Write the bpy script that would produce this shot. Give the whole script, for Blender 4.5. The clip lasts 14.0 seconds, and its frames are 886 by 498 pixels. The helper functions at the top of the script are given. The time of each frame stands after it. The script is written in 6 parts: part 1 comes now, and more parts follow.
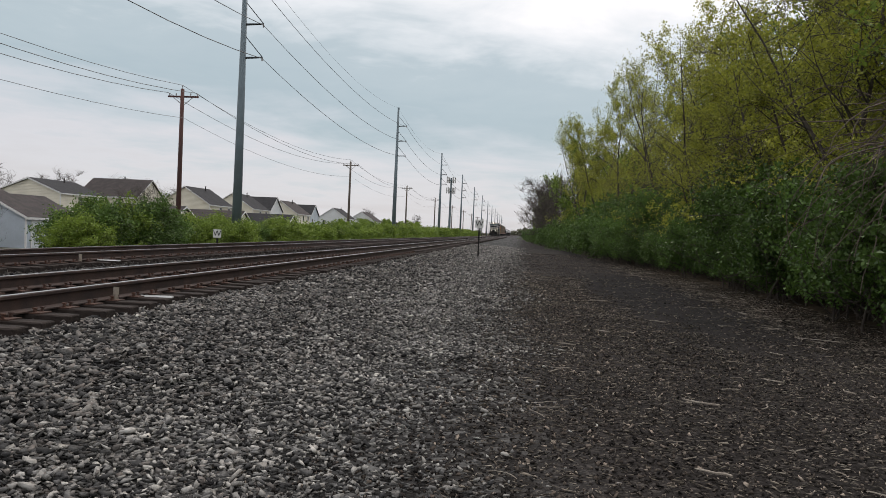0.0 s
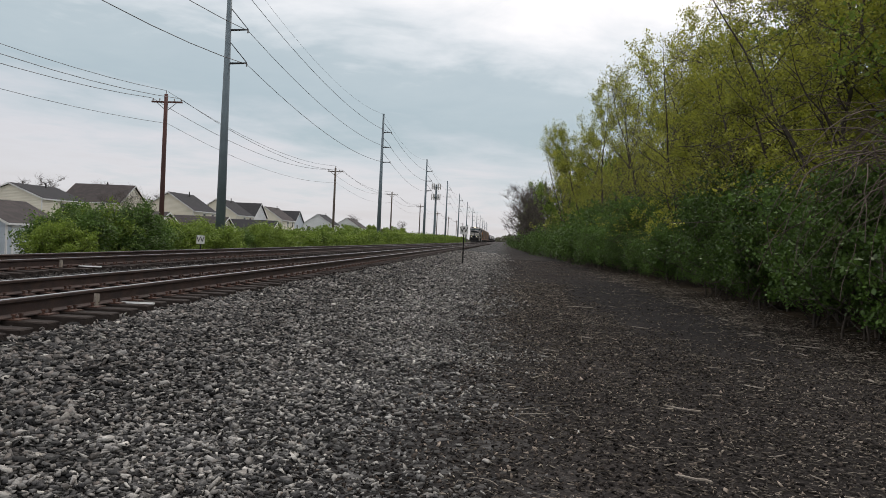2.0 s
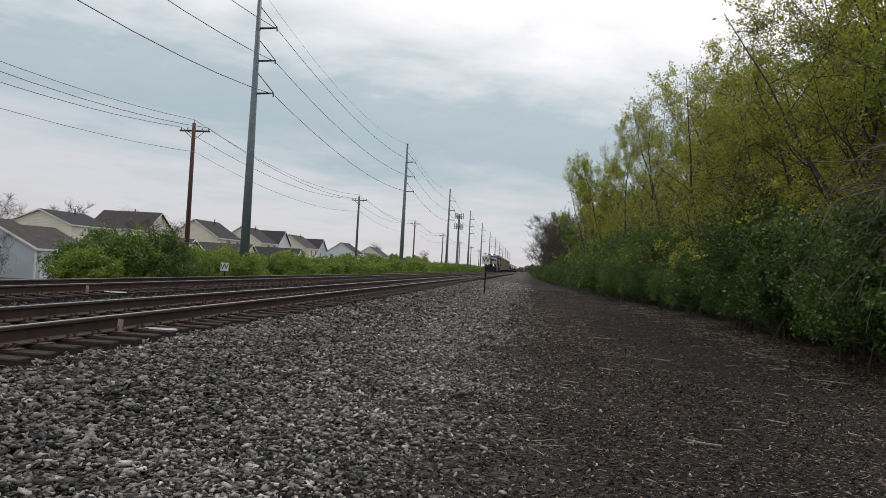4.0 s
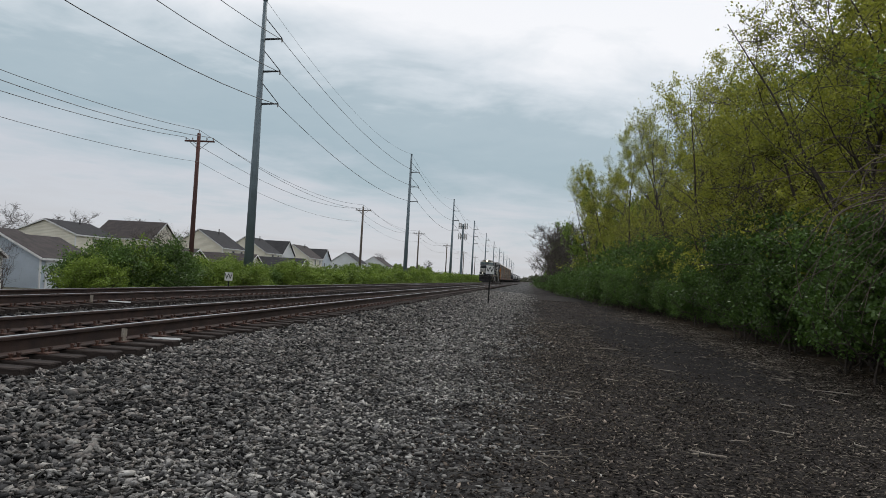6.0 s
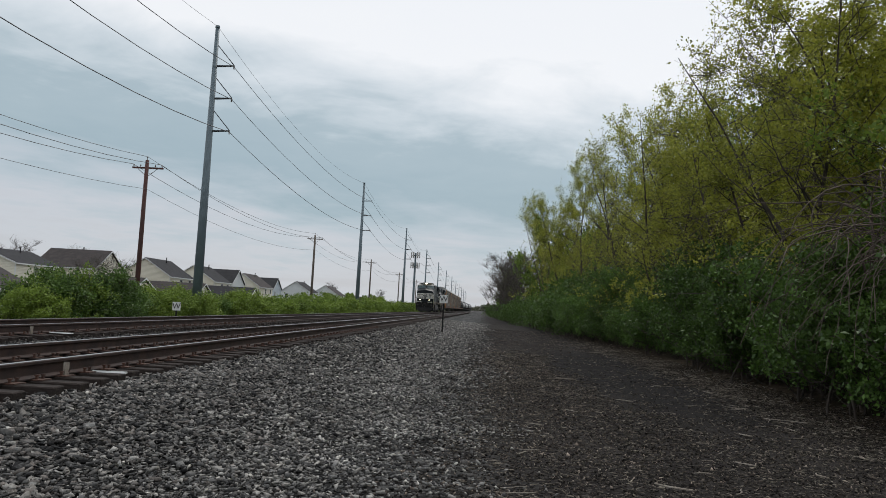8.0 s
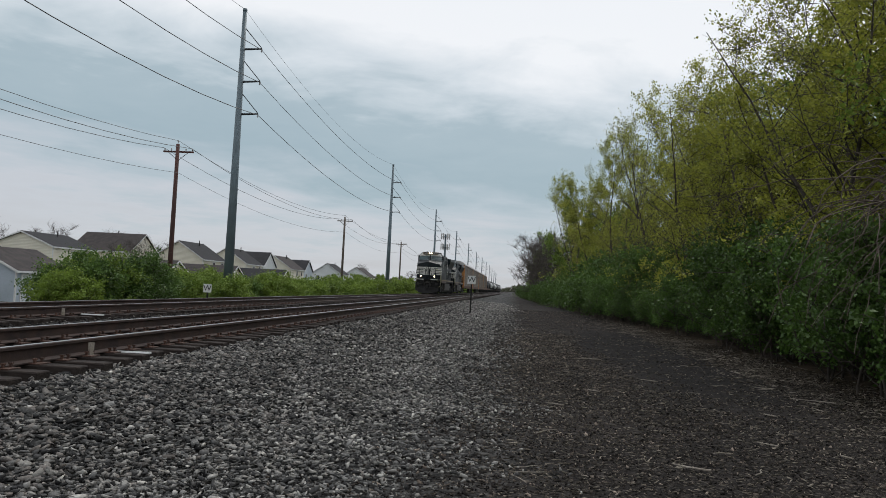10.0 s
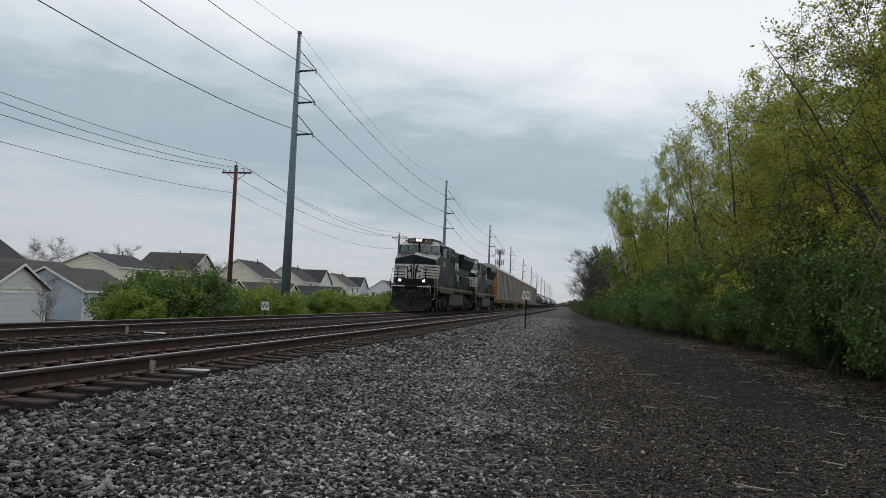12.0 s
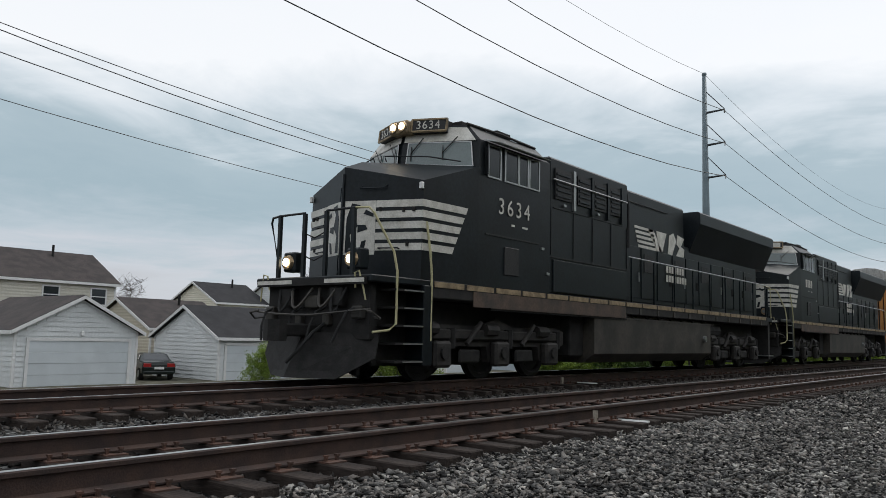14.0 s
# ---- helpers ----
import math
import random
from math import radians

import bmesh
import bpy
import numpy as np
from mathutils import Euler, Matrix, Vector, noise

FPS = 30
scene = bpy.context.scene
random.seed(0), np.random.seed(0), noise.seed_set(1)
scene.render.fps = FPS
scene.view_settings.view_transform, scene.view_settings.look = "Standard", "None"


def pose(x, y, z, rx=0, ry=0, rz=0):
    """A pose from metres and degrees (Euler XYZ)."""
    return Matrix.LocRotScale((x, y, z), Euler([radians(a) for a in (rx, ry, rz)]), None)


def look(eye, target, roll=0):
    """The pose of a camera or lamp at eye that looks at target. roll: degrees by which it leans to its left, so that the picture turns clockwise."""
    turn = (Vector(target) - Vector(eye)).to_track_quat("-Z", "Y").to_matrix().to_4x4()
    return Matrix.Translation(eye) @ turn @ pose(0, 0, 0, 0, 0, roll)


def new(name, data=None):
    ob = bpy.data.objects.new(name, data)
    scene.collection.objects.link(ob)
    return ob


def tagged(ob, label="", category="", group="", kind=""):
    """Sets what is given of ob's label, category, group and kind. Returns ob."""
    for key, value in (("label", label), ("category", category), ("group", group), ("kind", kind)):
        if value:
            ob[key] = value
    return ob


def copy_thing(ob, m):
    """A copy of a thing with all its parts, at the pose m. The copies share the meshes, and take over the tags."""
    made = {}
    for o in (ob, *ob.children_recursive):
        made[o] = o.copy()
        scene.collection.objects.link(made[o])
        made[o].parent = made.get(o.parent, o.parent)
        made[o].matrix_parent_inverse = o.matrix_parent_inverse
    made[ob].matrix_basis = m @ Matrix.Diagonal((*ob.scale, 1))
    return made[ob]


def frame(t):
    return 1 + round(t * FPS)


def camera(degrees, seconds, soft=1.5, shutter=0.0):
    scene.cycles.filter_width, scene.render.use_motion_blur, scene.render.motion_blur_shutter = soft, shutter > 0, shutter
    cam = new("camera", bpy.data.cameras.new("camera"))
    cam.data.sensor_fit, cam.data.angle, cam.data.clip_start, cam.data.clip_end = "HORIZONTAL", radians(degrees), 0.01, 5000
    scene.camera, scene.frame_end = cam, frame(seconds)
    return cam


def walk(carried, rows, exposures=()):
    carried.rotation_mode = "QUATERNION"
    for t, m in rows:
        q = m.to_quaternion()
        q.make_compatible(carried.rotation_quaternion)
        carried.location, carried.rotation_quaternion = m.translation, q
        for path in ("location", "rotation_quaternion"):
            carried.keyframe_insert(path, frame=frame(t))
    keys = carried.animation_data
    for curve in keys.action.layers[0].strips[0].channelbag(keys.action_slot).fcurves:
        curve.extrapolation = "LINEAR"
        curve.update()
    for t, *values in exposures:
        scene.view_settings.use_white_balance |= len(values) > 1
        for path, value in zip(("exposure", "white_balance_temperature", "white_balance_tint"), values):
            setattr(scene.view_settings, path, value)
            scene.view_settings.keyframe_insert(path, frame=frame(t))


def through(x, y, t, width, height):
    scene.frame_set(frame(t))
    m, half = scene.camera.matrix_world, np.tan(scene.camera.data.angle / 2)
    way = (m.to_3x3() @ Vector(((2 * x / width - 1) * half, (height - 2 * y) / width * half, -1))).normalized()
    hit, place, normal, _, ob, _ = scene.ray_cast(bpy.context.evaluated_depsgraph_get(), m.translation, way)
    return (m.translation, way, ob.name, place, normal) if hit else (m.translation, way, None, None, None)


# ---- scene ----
cam = camera(58.8, 14.0, soft=0.8)
PATH = [
    (0, (-0.039, -0.069, 1.260), (-1.008, 9.882, 1.038), 2.52),
    (0.5, (-0.035, -0.051, 1.256), (-0.882, 9.910, 1.017), 2.74),
    (1, (-0.030, -0.065, 1.258), (-0.867, 9.898, 1.037), 2.84),
    (1.5, (-0.031, -0.064, 1.262), (-0.804, 9.905, 1.147), 2.79),
    (2, (-0.020, -0.069, 1.263), (-0.803, 9.899, 1.130), 2.61),
    (2.5, (-0.013, -0.055, 1.258), (-0.951, 9.897, 0.981), 2.31),
    (3, (-0.001, -0.082, 1.266), (-1.095, 9.856, 1.116), 2.45),
    (3.5, (0.006, -0.091, 1.265), (-1.067, 9.850, 1.380), 3.08),
    (6, (0.009, -0.088, 1.263), (-1.134, 9.840, 1.613), 3.23),
    (6.5, (-0.004, -0.087, 1.262), (-1.198, 9.834, 1.649), 3.36),
    (7, (-0.040, -0.069, 1.276), (-1.217, 9.851, 1.731), 3.55),
    (7.5, (-0.083, -0.035, 1.284), (-0.772, 9.919, 1.946), 3.19),
    (7.7, (-0.085, 0.019, 1.278), (-0.630, 9.975, 2.041), 3.12),
    (10, (0.049, 0.122, 1.260), (-0.881, 10.066, 1.754), 2.87),
    (10.5, (0.076, 0.122, 1.261), (-0.959, 10.053, 1.815), 2.66),
    (11, (0.093, 0.148, 1.259), (-1.152, 10.051, 1.868), 2.62),
    (11.5, (0.100, 0.153, 1.261), (-1.370, 10.022, 1.924), 2.56),
    (12, (0.078, 0.126, 1.265), (-1.544, 9.972, 1.929), 2.38),
    (12.5, (0.056, 0.099, 1.272), (-1.956, 9.871, 1.953), 2.14),
    (12.8, (0.042, 0.084, 1.298), (-2.336, 9.775, 1.952), 1.97),
    (13, (0.035, 0.069, 1.275), (-2.643, 9.681, 1.933), 1.85),
    (13.1, (0.026, 0.055, 1.291), (-2.757, 9.638, 1.941), 1.76),
    (13.3, (0.010, 0.024, 1.295), (-3.156, 9.485, 1.969), 1.65),
    (13.5, (0.017, 0.003, 1.289), (-3.689, 9.263, 2.013), 1.31),
    (13.6, (0.010, -0.016, 1.294), (-4.061, 9.087, 2.048), 1.27),
    (13.7, (-0.020, -0.025, 1.314), (-4.509, 8.872, 2.140), 1.19),
    (13.8, (-0.052, -0.039, 1.326), (-5.040, 8.582, 2.214), 1.54),
    (13.9, (-0.075, -0.050, 1.317), (-5.652, 8.192, 2.296), 1.68),
    (14, (-0.072, -0.053, 1.288), (-6.322, 7.673, 2.400), 1.33),
]
walk(cam, [(t, look(eye, target, roll)) for t, eye, target, roll in PATH], [(0, 0.14, 6800, 14), (3.3, 0.10, 6800, 14), (6.3, -0.06, 6500, 11), (11.0, -0.10, 6450, 10), (13.3, -0.08, 6450, 10), (14.0, 0.0, 6450, 10)])

# ---- world and sun: high broken overcast, brightest overhead and ahead ----
SUN_ELEV, SUN_AZ = 52, 12
world = bpy.data.worlds.new("overcast")
scene.world = world
world.use_nodes = True
wn, wl = world.node_tree.nodes, world.node_tree.links
wn.clear()
w_out, w_bg = wn.new("ShaderNodeOutputWorld"), wn.new("ShaderNodeBackground")
w_sky = wn.new("ShaderNodeTexSky")
w_sky.sky_type, w_sky.sun_disc = "NISHITA", False
w_sky.sun_elevation, w_sky.sun_rotation = radians(SUN_ELEV), radians(SUN_AZ)
w_co = wn.new("ShaderNodeTexCoord")
w_sep = wn.new("ShaderNodeSeparateXYZ")
wl.new(w_co.outputs["Generated"], w_sep.inputs[0])


def wmath(op, a, b=None, c=None):
    n = wn.new("ShaderNodeMath")
    n.operation = op
    for i, v in enumerate((a, b, c)):
        if v is None:
            continue
        if isinstance(v, (int, float)):
            n.inputs[i].default_value = v
        else:
            wl.new(v, n.inputs[i])
    return n.outputs[0]


def wnoise(vec, scale, detail, rough, dist=0.0):
    n = wn.new("ShaderNodeTexNoise")
    n.inputs["Scale"].default_value, n.inputs["Detail"].default_value = scale, detail
    n.inputs["Roughness"].default_value, n.inputs["Distortion"].default_value = rough, dist
    wl.new(vec, n.inputs["Vector"])
    return n.outputs["Fac"]


# cloud sheet: the direction projected on a layer overhead, so bands close up towards the horizon
zz = wmath("ADD", wmath("MAXIMUM", w_sep.outputs["Z"], 0.0), 0.09)
w_comb = wn.new("ShaderNodeCombineXYZ")
wl.new(wmath("DIVIDE", w_sep.outputs["X"], zz), w_comb.inputs["X"])
wl.new(wmath("DIVIDE", w_sep.outputs["Y"], zz), w_comb.inputs["Y"])
big = wnoise(w_comb.outputs[0], 0.42, 6.0, 0.58, 0.5)
small = wnoise(w_comb.outputs[0], 1.7, 6.0, 0.6, 0.4)
elev = wmath("ADD", w_sep.outputs["Z"], wmath("MULTIPLY", wmath("SUBTRACT", big, 0.5), 0.30))
elev = wmath("ADD", elev, wmath("MULTIPLY", wmath("SUBTRACT", small, 0.5), 0.13))
# the cloud sheet is thinner towards the sun, so it whitens lower there
elev = wmath("ADD", elev, wmath("ADD", wmath("MULTIPLY", w_sep.outputs["X"], 0.05), 0.022))
w_ramp = wn.new("ShaderNodeValToRGB")
wl.new(elev, w_ramp.inputs[0])
stops = ((0.0, (0.56, 0.58, 0.62)), (0.07, (0.60, 0.63, 0.68)), (0.115, (0.50, 0.575, 0.63)), (0.165, (0.38, 0.485, 0.54)),
         (0.225, (0.43, 0.53, 0.58)), (0.275, (0.72, 0.78, 0.82)), (0.325, (0.97, 0.985, 1.0)), (0.55, (0.91, 0.94, 0.98)), (1.0, (0.80, 0.85, 0.90)))
ramp = w_ramp.color_ramp
while len(ramp.elements) < len(stops):
    ramp.elements.new(0.5)
for e, (p, c) in zip(ramp.elements, stops):
    e.position, e.color = p, (*c, 1)
w_mix = wn.new("ShaderNodeMixRGB")
w_mix.inputs[0].default_value = 0.93
w_dim = wn.new("ShaderNodeMixRGB")
w_dim.blend_type = "MULTIPLY"
w_dim.inputs[0].default_value = 1.0
w_dim.inputs[2].default_value = (0.12, 0.12, 0.12, 1)
wl.new(w_sky.outputs[0], w_dim.inputs[1])
wl.new(w_dim.outputs[0], w_mix.inputs[1])
wl.new(w_ramp.outputs[0], w_mix.inputs[2])
wl.new(w_mix.outputs[0], w_bg.inputs[0])
w_bg.inputs[1].default_value = 1.01
wl.new(w_bg.outputs[0], w_out.inputs[0])
sun = new("sun", bpy.data.lights.new("sun", "SUN"))
sun.data.energy, sun.data.angle, sun.data.color = 1.05, radians(20), (1, 0.97, 0.92)
sun.rotation_euler = (radians(90 - SUN_ELEV), 0, radians(180 - SUN_AZ))

# ---- materials ----


def material(name, colour, rough=0.7, metal=0.0, colour2=None, scale=3.0, fine=40.0, vary=0.25, bump=0.2, island=False, spec=0.5, stretch=(1, 1, 1)):
    """A surface with broad stains, fine grain and relief, in metres of the object's own space."""
    m = bpy.data.materials.new(name)
    m.use_nodes = True
    nt = m.node_tree
    b = nt.nodes["Principled BSDF"]
    b.inputs["Roughness"].default_value, b.inputs["Metallic"].default_value = rough, metal
    b.inputs["Specular IOR Level"].default_value = spec
    co = nt.nodes.new("ShaderNodeTexCoord")
    mp = nt.nodes.new("ShaderNodeMapping")
    mp.inputs["Scale"].default_value = stretch
    nt.links.new(co.outputs["Object"], mp.inputs[0])
    n1, n2 = nt.nodes.new("ShaderNodeTexNoise"), nt.nodes.new("ShaderNodeTexNoise")
    for n, s, d in ((n1, scale, 5), (n2, fine, 3)):
        n.inputs["Scale"].default_value, n.inputs["Detail"].default_value = s, d
        nt.links.new(mp.outputs[0], n.inputs["Vector"])
    ramp = nt.nodes.new("ShaderNodeValToRGB")
    c2 = colour2 or tuple(c * (1 - vary) for c in colour)
    ramp.color_ramp.elements[0].position, ramp.color_ramp.elements[0].color = 0.38, (*c2, 1)
    ramp.color_ramp.elements[1].position, ramp.color_ramp.elements[1].color = 0.62, (*colour, 1)
    nt.links.new(n1.outputs["Fac"], ramp.inputs[0])
    mul = nt.nodes.new("ShaderNodeMixRGB")
    mul.blend_type = "MULTIPLY"
    mul.inputs[0].default_value = 1.0
    r2 = nt.nodes.new("ShaderNodeMapRange")
    r2.inputs["From Min"].default_value, r2.inputs["From Max"].default_value = 0.3, 0.7
    r2.inputs["To Min"].default_value, r2.inputs["To Max"].default_value = 1 - vary * 0.8, 1 + vary * 0.8
    nt.links.new(n2.outputs["Fac"], r2.inputs["Value"])
    nt.links.new(ramp.outputs[0], mul.inputs[1])
    nt.links.new(r2.outputs[0], mul.inputs[2])
    last = mul.outputs[0]
    if island:
        g = nt.nodes.new("ShaderNodeNewGeometry")
        ir = nt.nodes.new("ShaderNodeValToRGB")
        for k, (p, c) in enumerate(island):
            e = ir.color_ramp.elements[k] if k < 2 else ir.color_ramp.elements.new(p)
            e.position, e.color = p, (*c, 1)
        nt.links.new(g.outputs["Random Per Island"], ir.inputs[0])
        im = nt.nodes.new("ShaderNodeMixRGB")
        im.blend_type = "MULTIPLY"
        im.inputs[0].default_value = 1.0
        nt.links.new(last, im.inputs[1])
        nt.links.new(ir.outputs[0], im.inputs[2])
        last = im.outputs[0]
    nt.links.new(last, b.inputs["Base Color"])
    if bump:
        bn = nt.nodes.new("ShaderNodeBump")
        bn.inputs["Strength"].default_value, bn.inputs["Distance"].default_value = bump, 0.02
        nt.links.new(n2.outputs["Fac"], bn.inputs["Height"])
        nt.links.new(bn.outputs[0], b.inputs["Normal"])
    return m


def glow(name, colour, strength):
    m = bpy.data.materials.new(name)
    m.use_nodes = True
    b = m.node_tree.nodes["Principled BSDF"]
    b.inputs["Base Color"].default_value = (*colour, 1)
    b.inputs["Emission Color"].default_value = (*colour, 1)
    b.inputs["Emission Strength"].default_value = strength
    return m


def leaf_material(name, dark, light, through=0.35):
    """Thin leaves: matt, a little light passes through; each leaf has its own tone."""
    m = bpy.data.materials.new(name)
    m.use_nodes = True
    nt = m.node_tree
    b = nt.nodes["Principled BSDF"]
    b.inputs["Roughness"].default_value = 0.55
    b.inputs["Specular IOR Level"].default_value = 0.4
    g = nt.nodes.new("ShaderNodeNewGeometry")
    r = nt.nodes.new("ShaderNodeValToRGB")
    r.color_ramp.elements[0].color, r.color_ramp.elements[1].color = (*dark, 1), (*light, 1)
    co = nt.nodes.new("ShaderNodeTexCoord")
    n = nt.nodes.new("ShaderNodeTexNoise")
    n.inputs["Scale"].default_value, n.inputs["Detail"].default_value = 1.5, 3
    nt.links.new(co.outputs["Object"], n.inputs["Vector"])
    spray = nt.nodes.new("ShaderNodeMapRange")
    spray.inputs["From Min"].default_value, spray.inputs["From Max"].default_value = 0.36, 0.64
    nt.links.new(n.outputs["Fac"], spray.inputs["Value"])
    info = nt.nodes.new("ShaderNodeObjectInfo")
    tone = None
    for socket, share in ((g.outputs["Random Per Island"], 0.42), (spray.outputs[0], 0.36), (info.outputs["Random"], 0.22)):
        k = nt.nodes.new("ShaderNodeMath")
        k.operation = "MULTIPLY_ADD"
        k.inputs[1].default_value, k.inputs[2].default_value = share, 0.0
        nt.links.new(socket, k.inputs[0])
        if tone:
            nt.links.new(tone, k.inputs[2])
        tone = k.outputs[0]
    nt.links.new(tone, r.inputs[0])
    nt.links.new(r.outputs[0], b.inputs["Base Color"])
    tr = nt.nodes.new("ShaderNodeBsdfTranslucent")
    nt.links.new(r.outputs[0], tr.inputs[0])
    mx = nt.nodes.new("ShaderNodeMixShader")
    mx.inputs[0].default_value = through
    nt.links.new(b.outputs[0], mx.inputs[1])
    nt.links.new(tr.outputs[0], mx.inputs[2])
    nt.links.new(mx.outputs[0], nt.nodes["Material Output"].inputs[0])
    return m


def siding_material(name, colour):
    """Horizontal clapboard, one board every 0.11 m."""
    m = material(name, colour, 0.6, vary=0.07, bump=0, scale=0.6, fine=9)
    nt = m.node_tree
    co = nt.nodes.new("ShaderNodeTexCoord")
    sep = nt.nodes.new("ShaderNodeSeparateXYZ")
    nt.links.new(co.outputs["Object"], sep.inputs[0])
    fr = nt.nodes.new("ShaderNodeMath")
    fr.operation = "PINGPONG"
    fr.inputs[1].default_value = 0.10
    nt.links.new(sep.outputs["Z"], fr.inputs[0])
    bn = nt.nodes.new("ShaderNodeBump")
    bn.inputs["Strength"].default_value, bn.inputs["Distance"].default_value = 0.6, 0.35
    nt.links.new(fr.outputs[0], bn.inputs["Height"])
    nt.links.new(bn.outputs[0], nt.nodes["Principled BSDF"].inputs["Normal"])
    return m


def ground_material():
    """One sheet: cinder path, ballast bed, and rough grass beyond the tracks, with uneven borders."""
    m = bpy.data.materials.new("ground_soil")
    m.use_nodes = True
    nt = m.node_tree
    b = nt.nodes["Principled BSDF"]
    b.inputs["Roughness"].default_value = 0.95
    b.inputs["Specular IOR Level"].default_value = 0.08
    co = nt.nodes.new("ShaderNodeTexCoord")
    sep = nt.nodes.new("ShaderNodeSeparateXYZ")
    nt.links.new(co.outputs["Object"], sep.inputs[0])

    def noise_of(scale, detail=4):
        n = nt.nodes.new("ShaderNodeTexNoise")
        n.inputs["Scale"].default_value, n.inputs["Detail"].default_value = scale, detail
        nt.links.new(co.outputs["Object"], n.inputs["Vector"])
        return n.outputs["Fac"]

    def calc(op, a, c):
        n = nt.nodes.new("ShaderNodeMath")
        n.operation = op
        for i, v in enumerate((a, c)):
            if isinstance(v, (int, float)):
                n.inputs[i].default_value = v
            else:
                nt.links.new(v, n.inputs[i])
        return n.outputs[0]

    def edge(at, soft, wobble):
        x = calc("ADD", sep.outputs["X"], calc("MULTIPLY", calc("SUBTRACT", noise_of(0.9), 0.5), wobble))
        n = nt.nodes.new("ShaderNodeMapRange")
        n.inputs["From Min"].default_value, n.inputs["From Max"].default_value = at - soft, at + soft
        nt.links.new(x, n.inputs["Value"])
        return n.outputs[0]

    def tones(pairs, fac):
        r = nt.nodes.new("ShaderNodeValToRGB")
        for k, (p, c) in enumerate(pairs):
            e = r.color_ramp.elements[k] if k < 2 else r.color_ramp.elements.new(p)
            e.position, e.color = p, (*c, 1)
        nt.links.new(fac, r.inputs[0])
        return r.outputs[0]

    def blend(fac, a, c):
        n = nt.nodes.new("ShaderNodeMixRGB")
        nt.links.new(fac, n.inputs[0])
        nt.links.new(a, n.inputs[1])
        nt.links.new(c, n.inputs[2])
        return n.outputs[0]

    vor = nt.nodes.new("ShaderNodeTexVoronoi")
    vor.inputs["Scale"].default_value = 17
    nt.links.new(co.outputs["Object"], vor.inputs["Vector"])
    vor2 = nt.nodes.new("ShaderNodeTexVoronoi")
    vor2.inputs["Scale"].default_value = 42
    nt.links.new(co.outputs["Object"], vor2.inputs["Vector"])
    s1 = nt.nodes.new("ShaderNodeSeparateColor")
    nt.links.new(vor.outputs["Color"], s1.inputs[0])
    s2 = nt.nodes.new("ShaderNodeSeparateColor")
    nt.links.new(vor2.outputs["Color"], s2.inputs[0])
    # darker than the loose stones: shade in the gaps between them painted in
    stone = tones(((0.0, (0.010, 0.0098, 0.0095)), (1.0, (0.19, 0.187, 0.18)), (0.6, (0.052, 0.051, 0.050))), s1.outputs[0])
    cinder = tones(((0.0, (0.012, 0.010, 0.009)), (1.0, (0.12, 0.105, 0.092)), (0.7, (0.023, 0.020, 0.018))), s2.outputs[0])
    patch = tones(((0.35, (0.014, 0.0125, 0.012)), (0.62, (0.044, 0.038, 0.036))), noise_of(0.35))
    half = nt.nodes.new("ShaderNodeMixRGB")
    half.inputs[0].default_value = 0.5
    nt.links.new(cinder, half.inputs[1])
    nt.links.new(patch, half.inputs[2])
    grass = tones(((0.3, (0.07, 0.068, 0.05)), (0.7, (0.16, 0.152, 0.12))), noise_of(1.3))
    litter = tones(((0.3, (0.03, 0.022, 0.016)), (0.7, (0.10, 0.075, 0.05))), noise_of(9))
    c = blend(edge(-13.6, 0.5, 1.2), grass, stone)
    c = blend(edge(-0.25, 0.8, 1.3), c, half.outputs[0])
    # darker patch of its own outline along the wood
    ex, ey = calc("DIVIDE", calc("SUBTRACT", sep.outputs["X"], 3.0), 1.35), calc("DIVIDE", calc("SUBTRACT", sep.outputs["Y"], 19.0), 9.0)
    spot = calc("ADD", calc("ADD", calc("MULTIPLY", ex, ex), calc("MULTIPLY", ey, ey)), calc("MULTIPLY", noise_of(1.1), 0.9))
    rim = nt.nodes.new("ShaderNodeMapRange")
    rim.inputs["From Min"].default_value, rim.inputs["From Max"].default_value = 1.0, 1.9
    nt.links.new(spot, rim.inputs["Value"])
    c = blend(rim.outputs[0], tones(((0.3, (0.010, 0.009, 0.009)), (0.7, (0.021, 0.019, 0.0185))), noise_of(14)), c)
    c = blend(edge(4.7, 0.5, 1.0), c, litter)
    nt.links.new(c, b.inputs["Base Color"])
    bn = nt.nodes.new("ShaderNodeBump")
    bn.inputs["Strength"].default_value, bn.inputs["Distance"].default_value = 0.9, 0.03
    nt.links.new(calc("ADD", calc("MULTIPLY", vor.outputs["Distance"], -0.6), calc("MULTIPLY", vor2.outputs["Distance"], -0.4)), bn.inputs["Height"])
    nt.links.new(bn.outputs[0], b.inputs["Normal"])
    return m


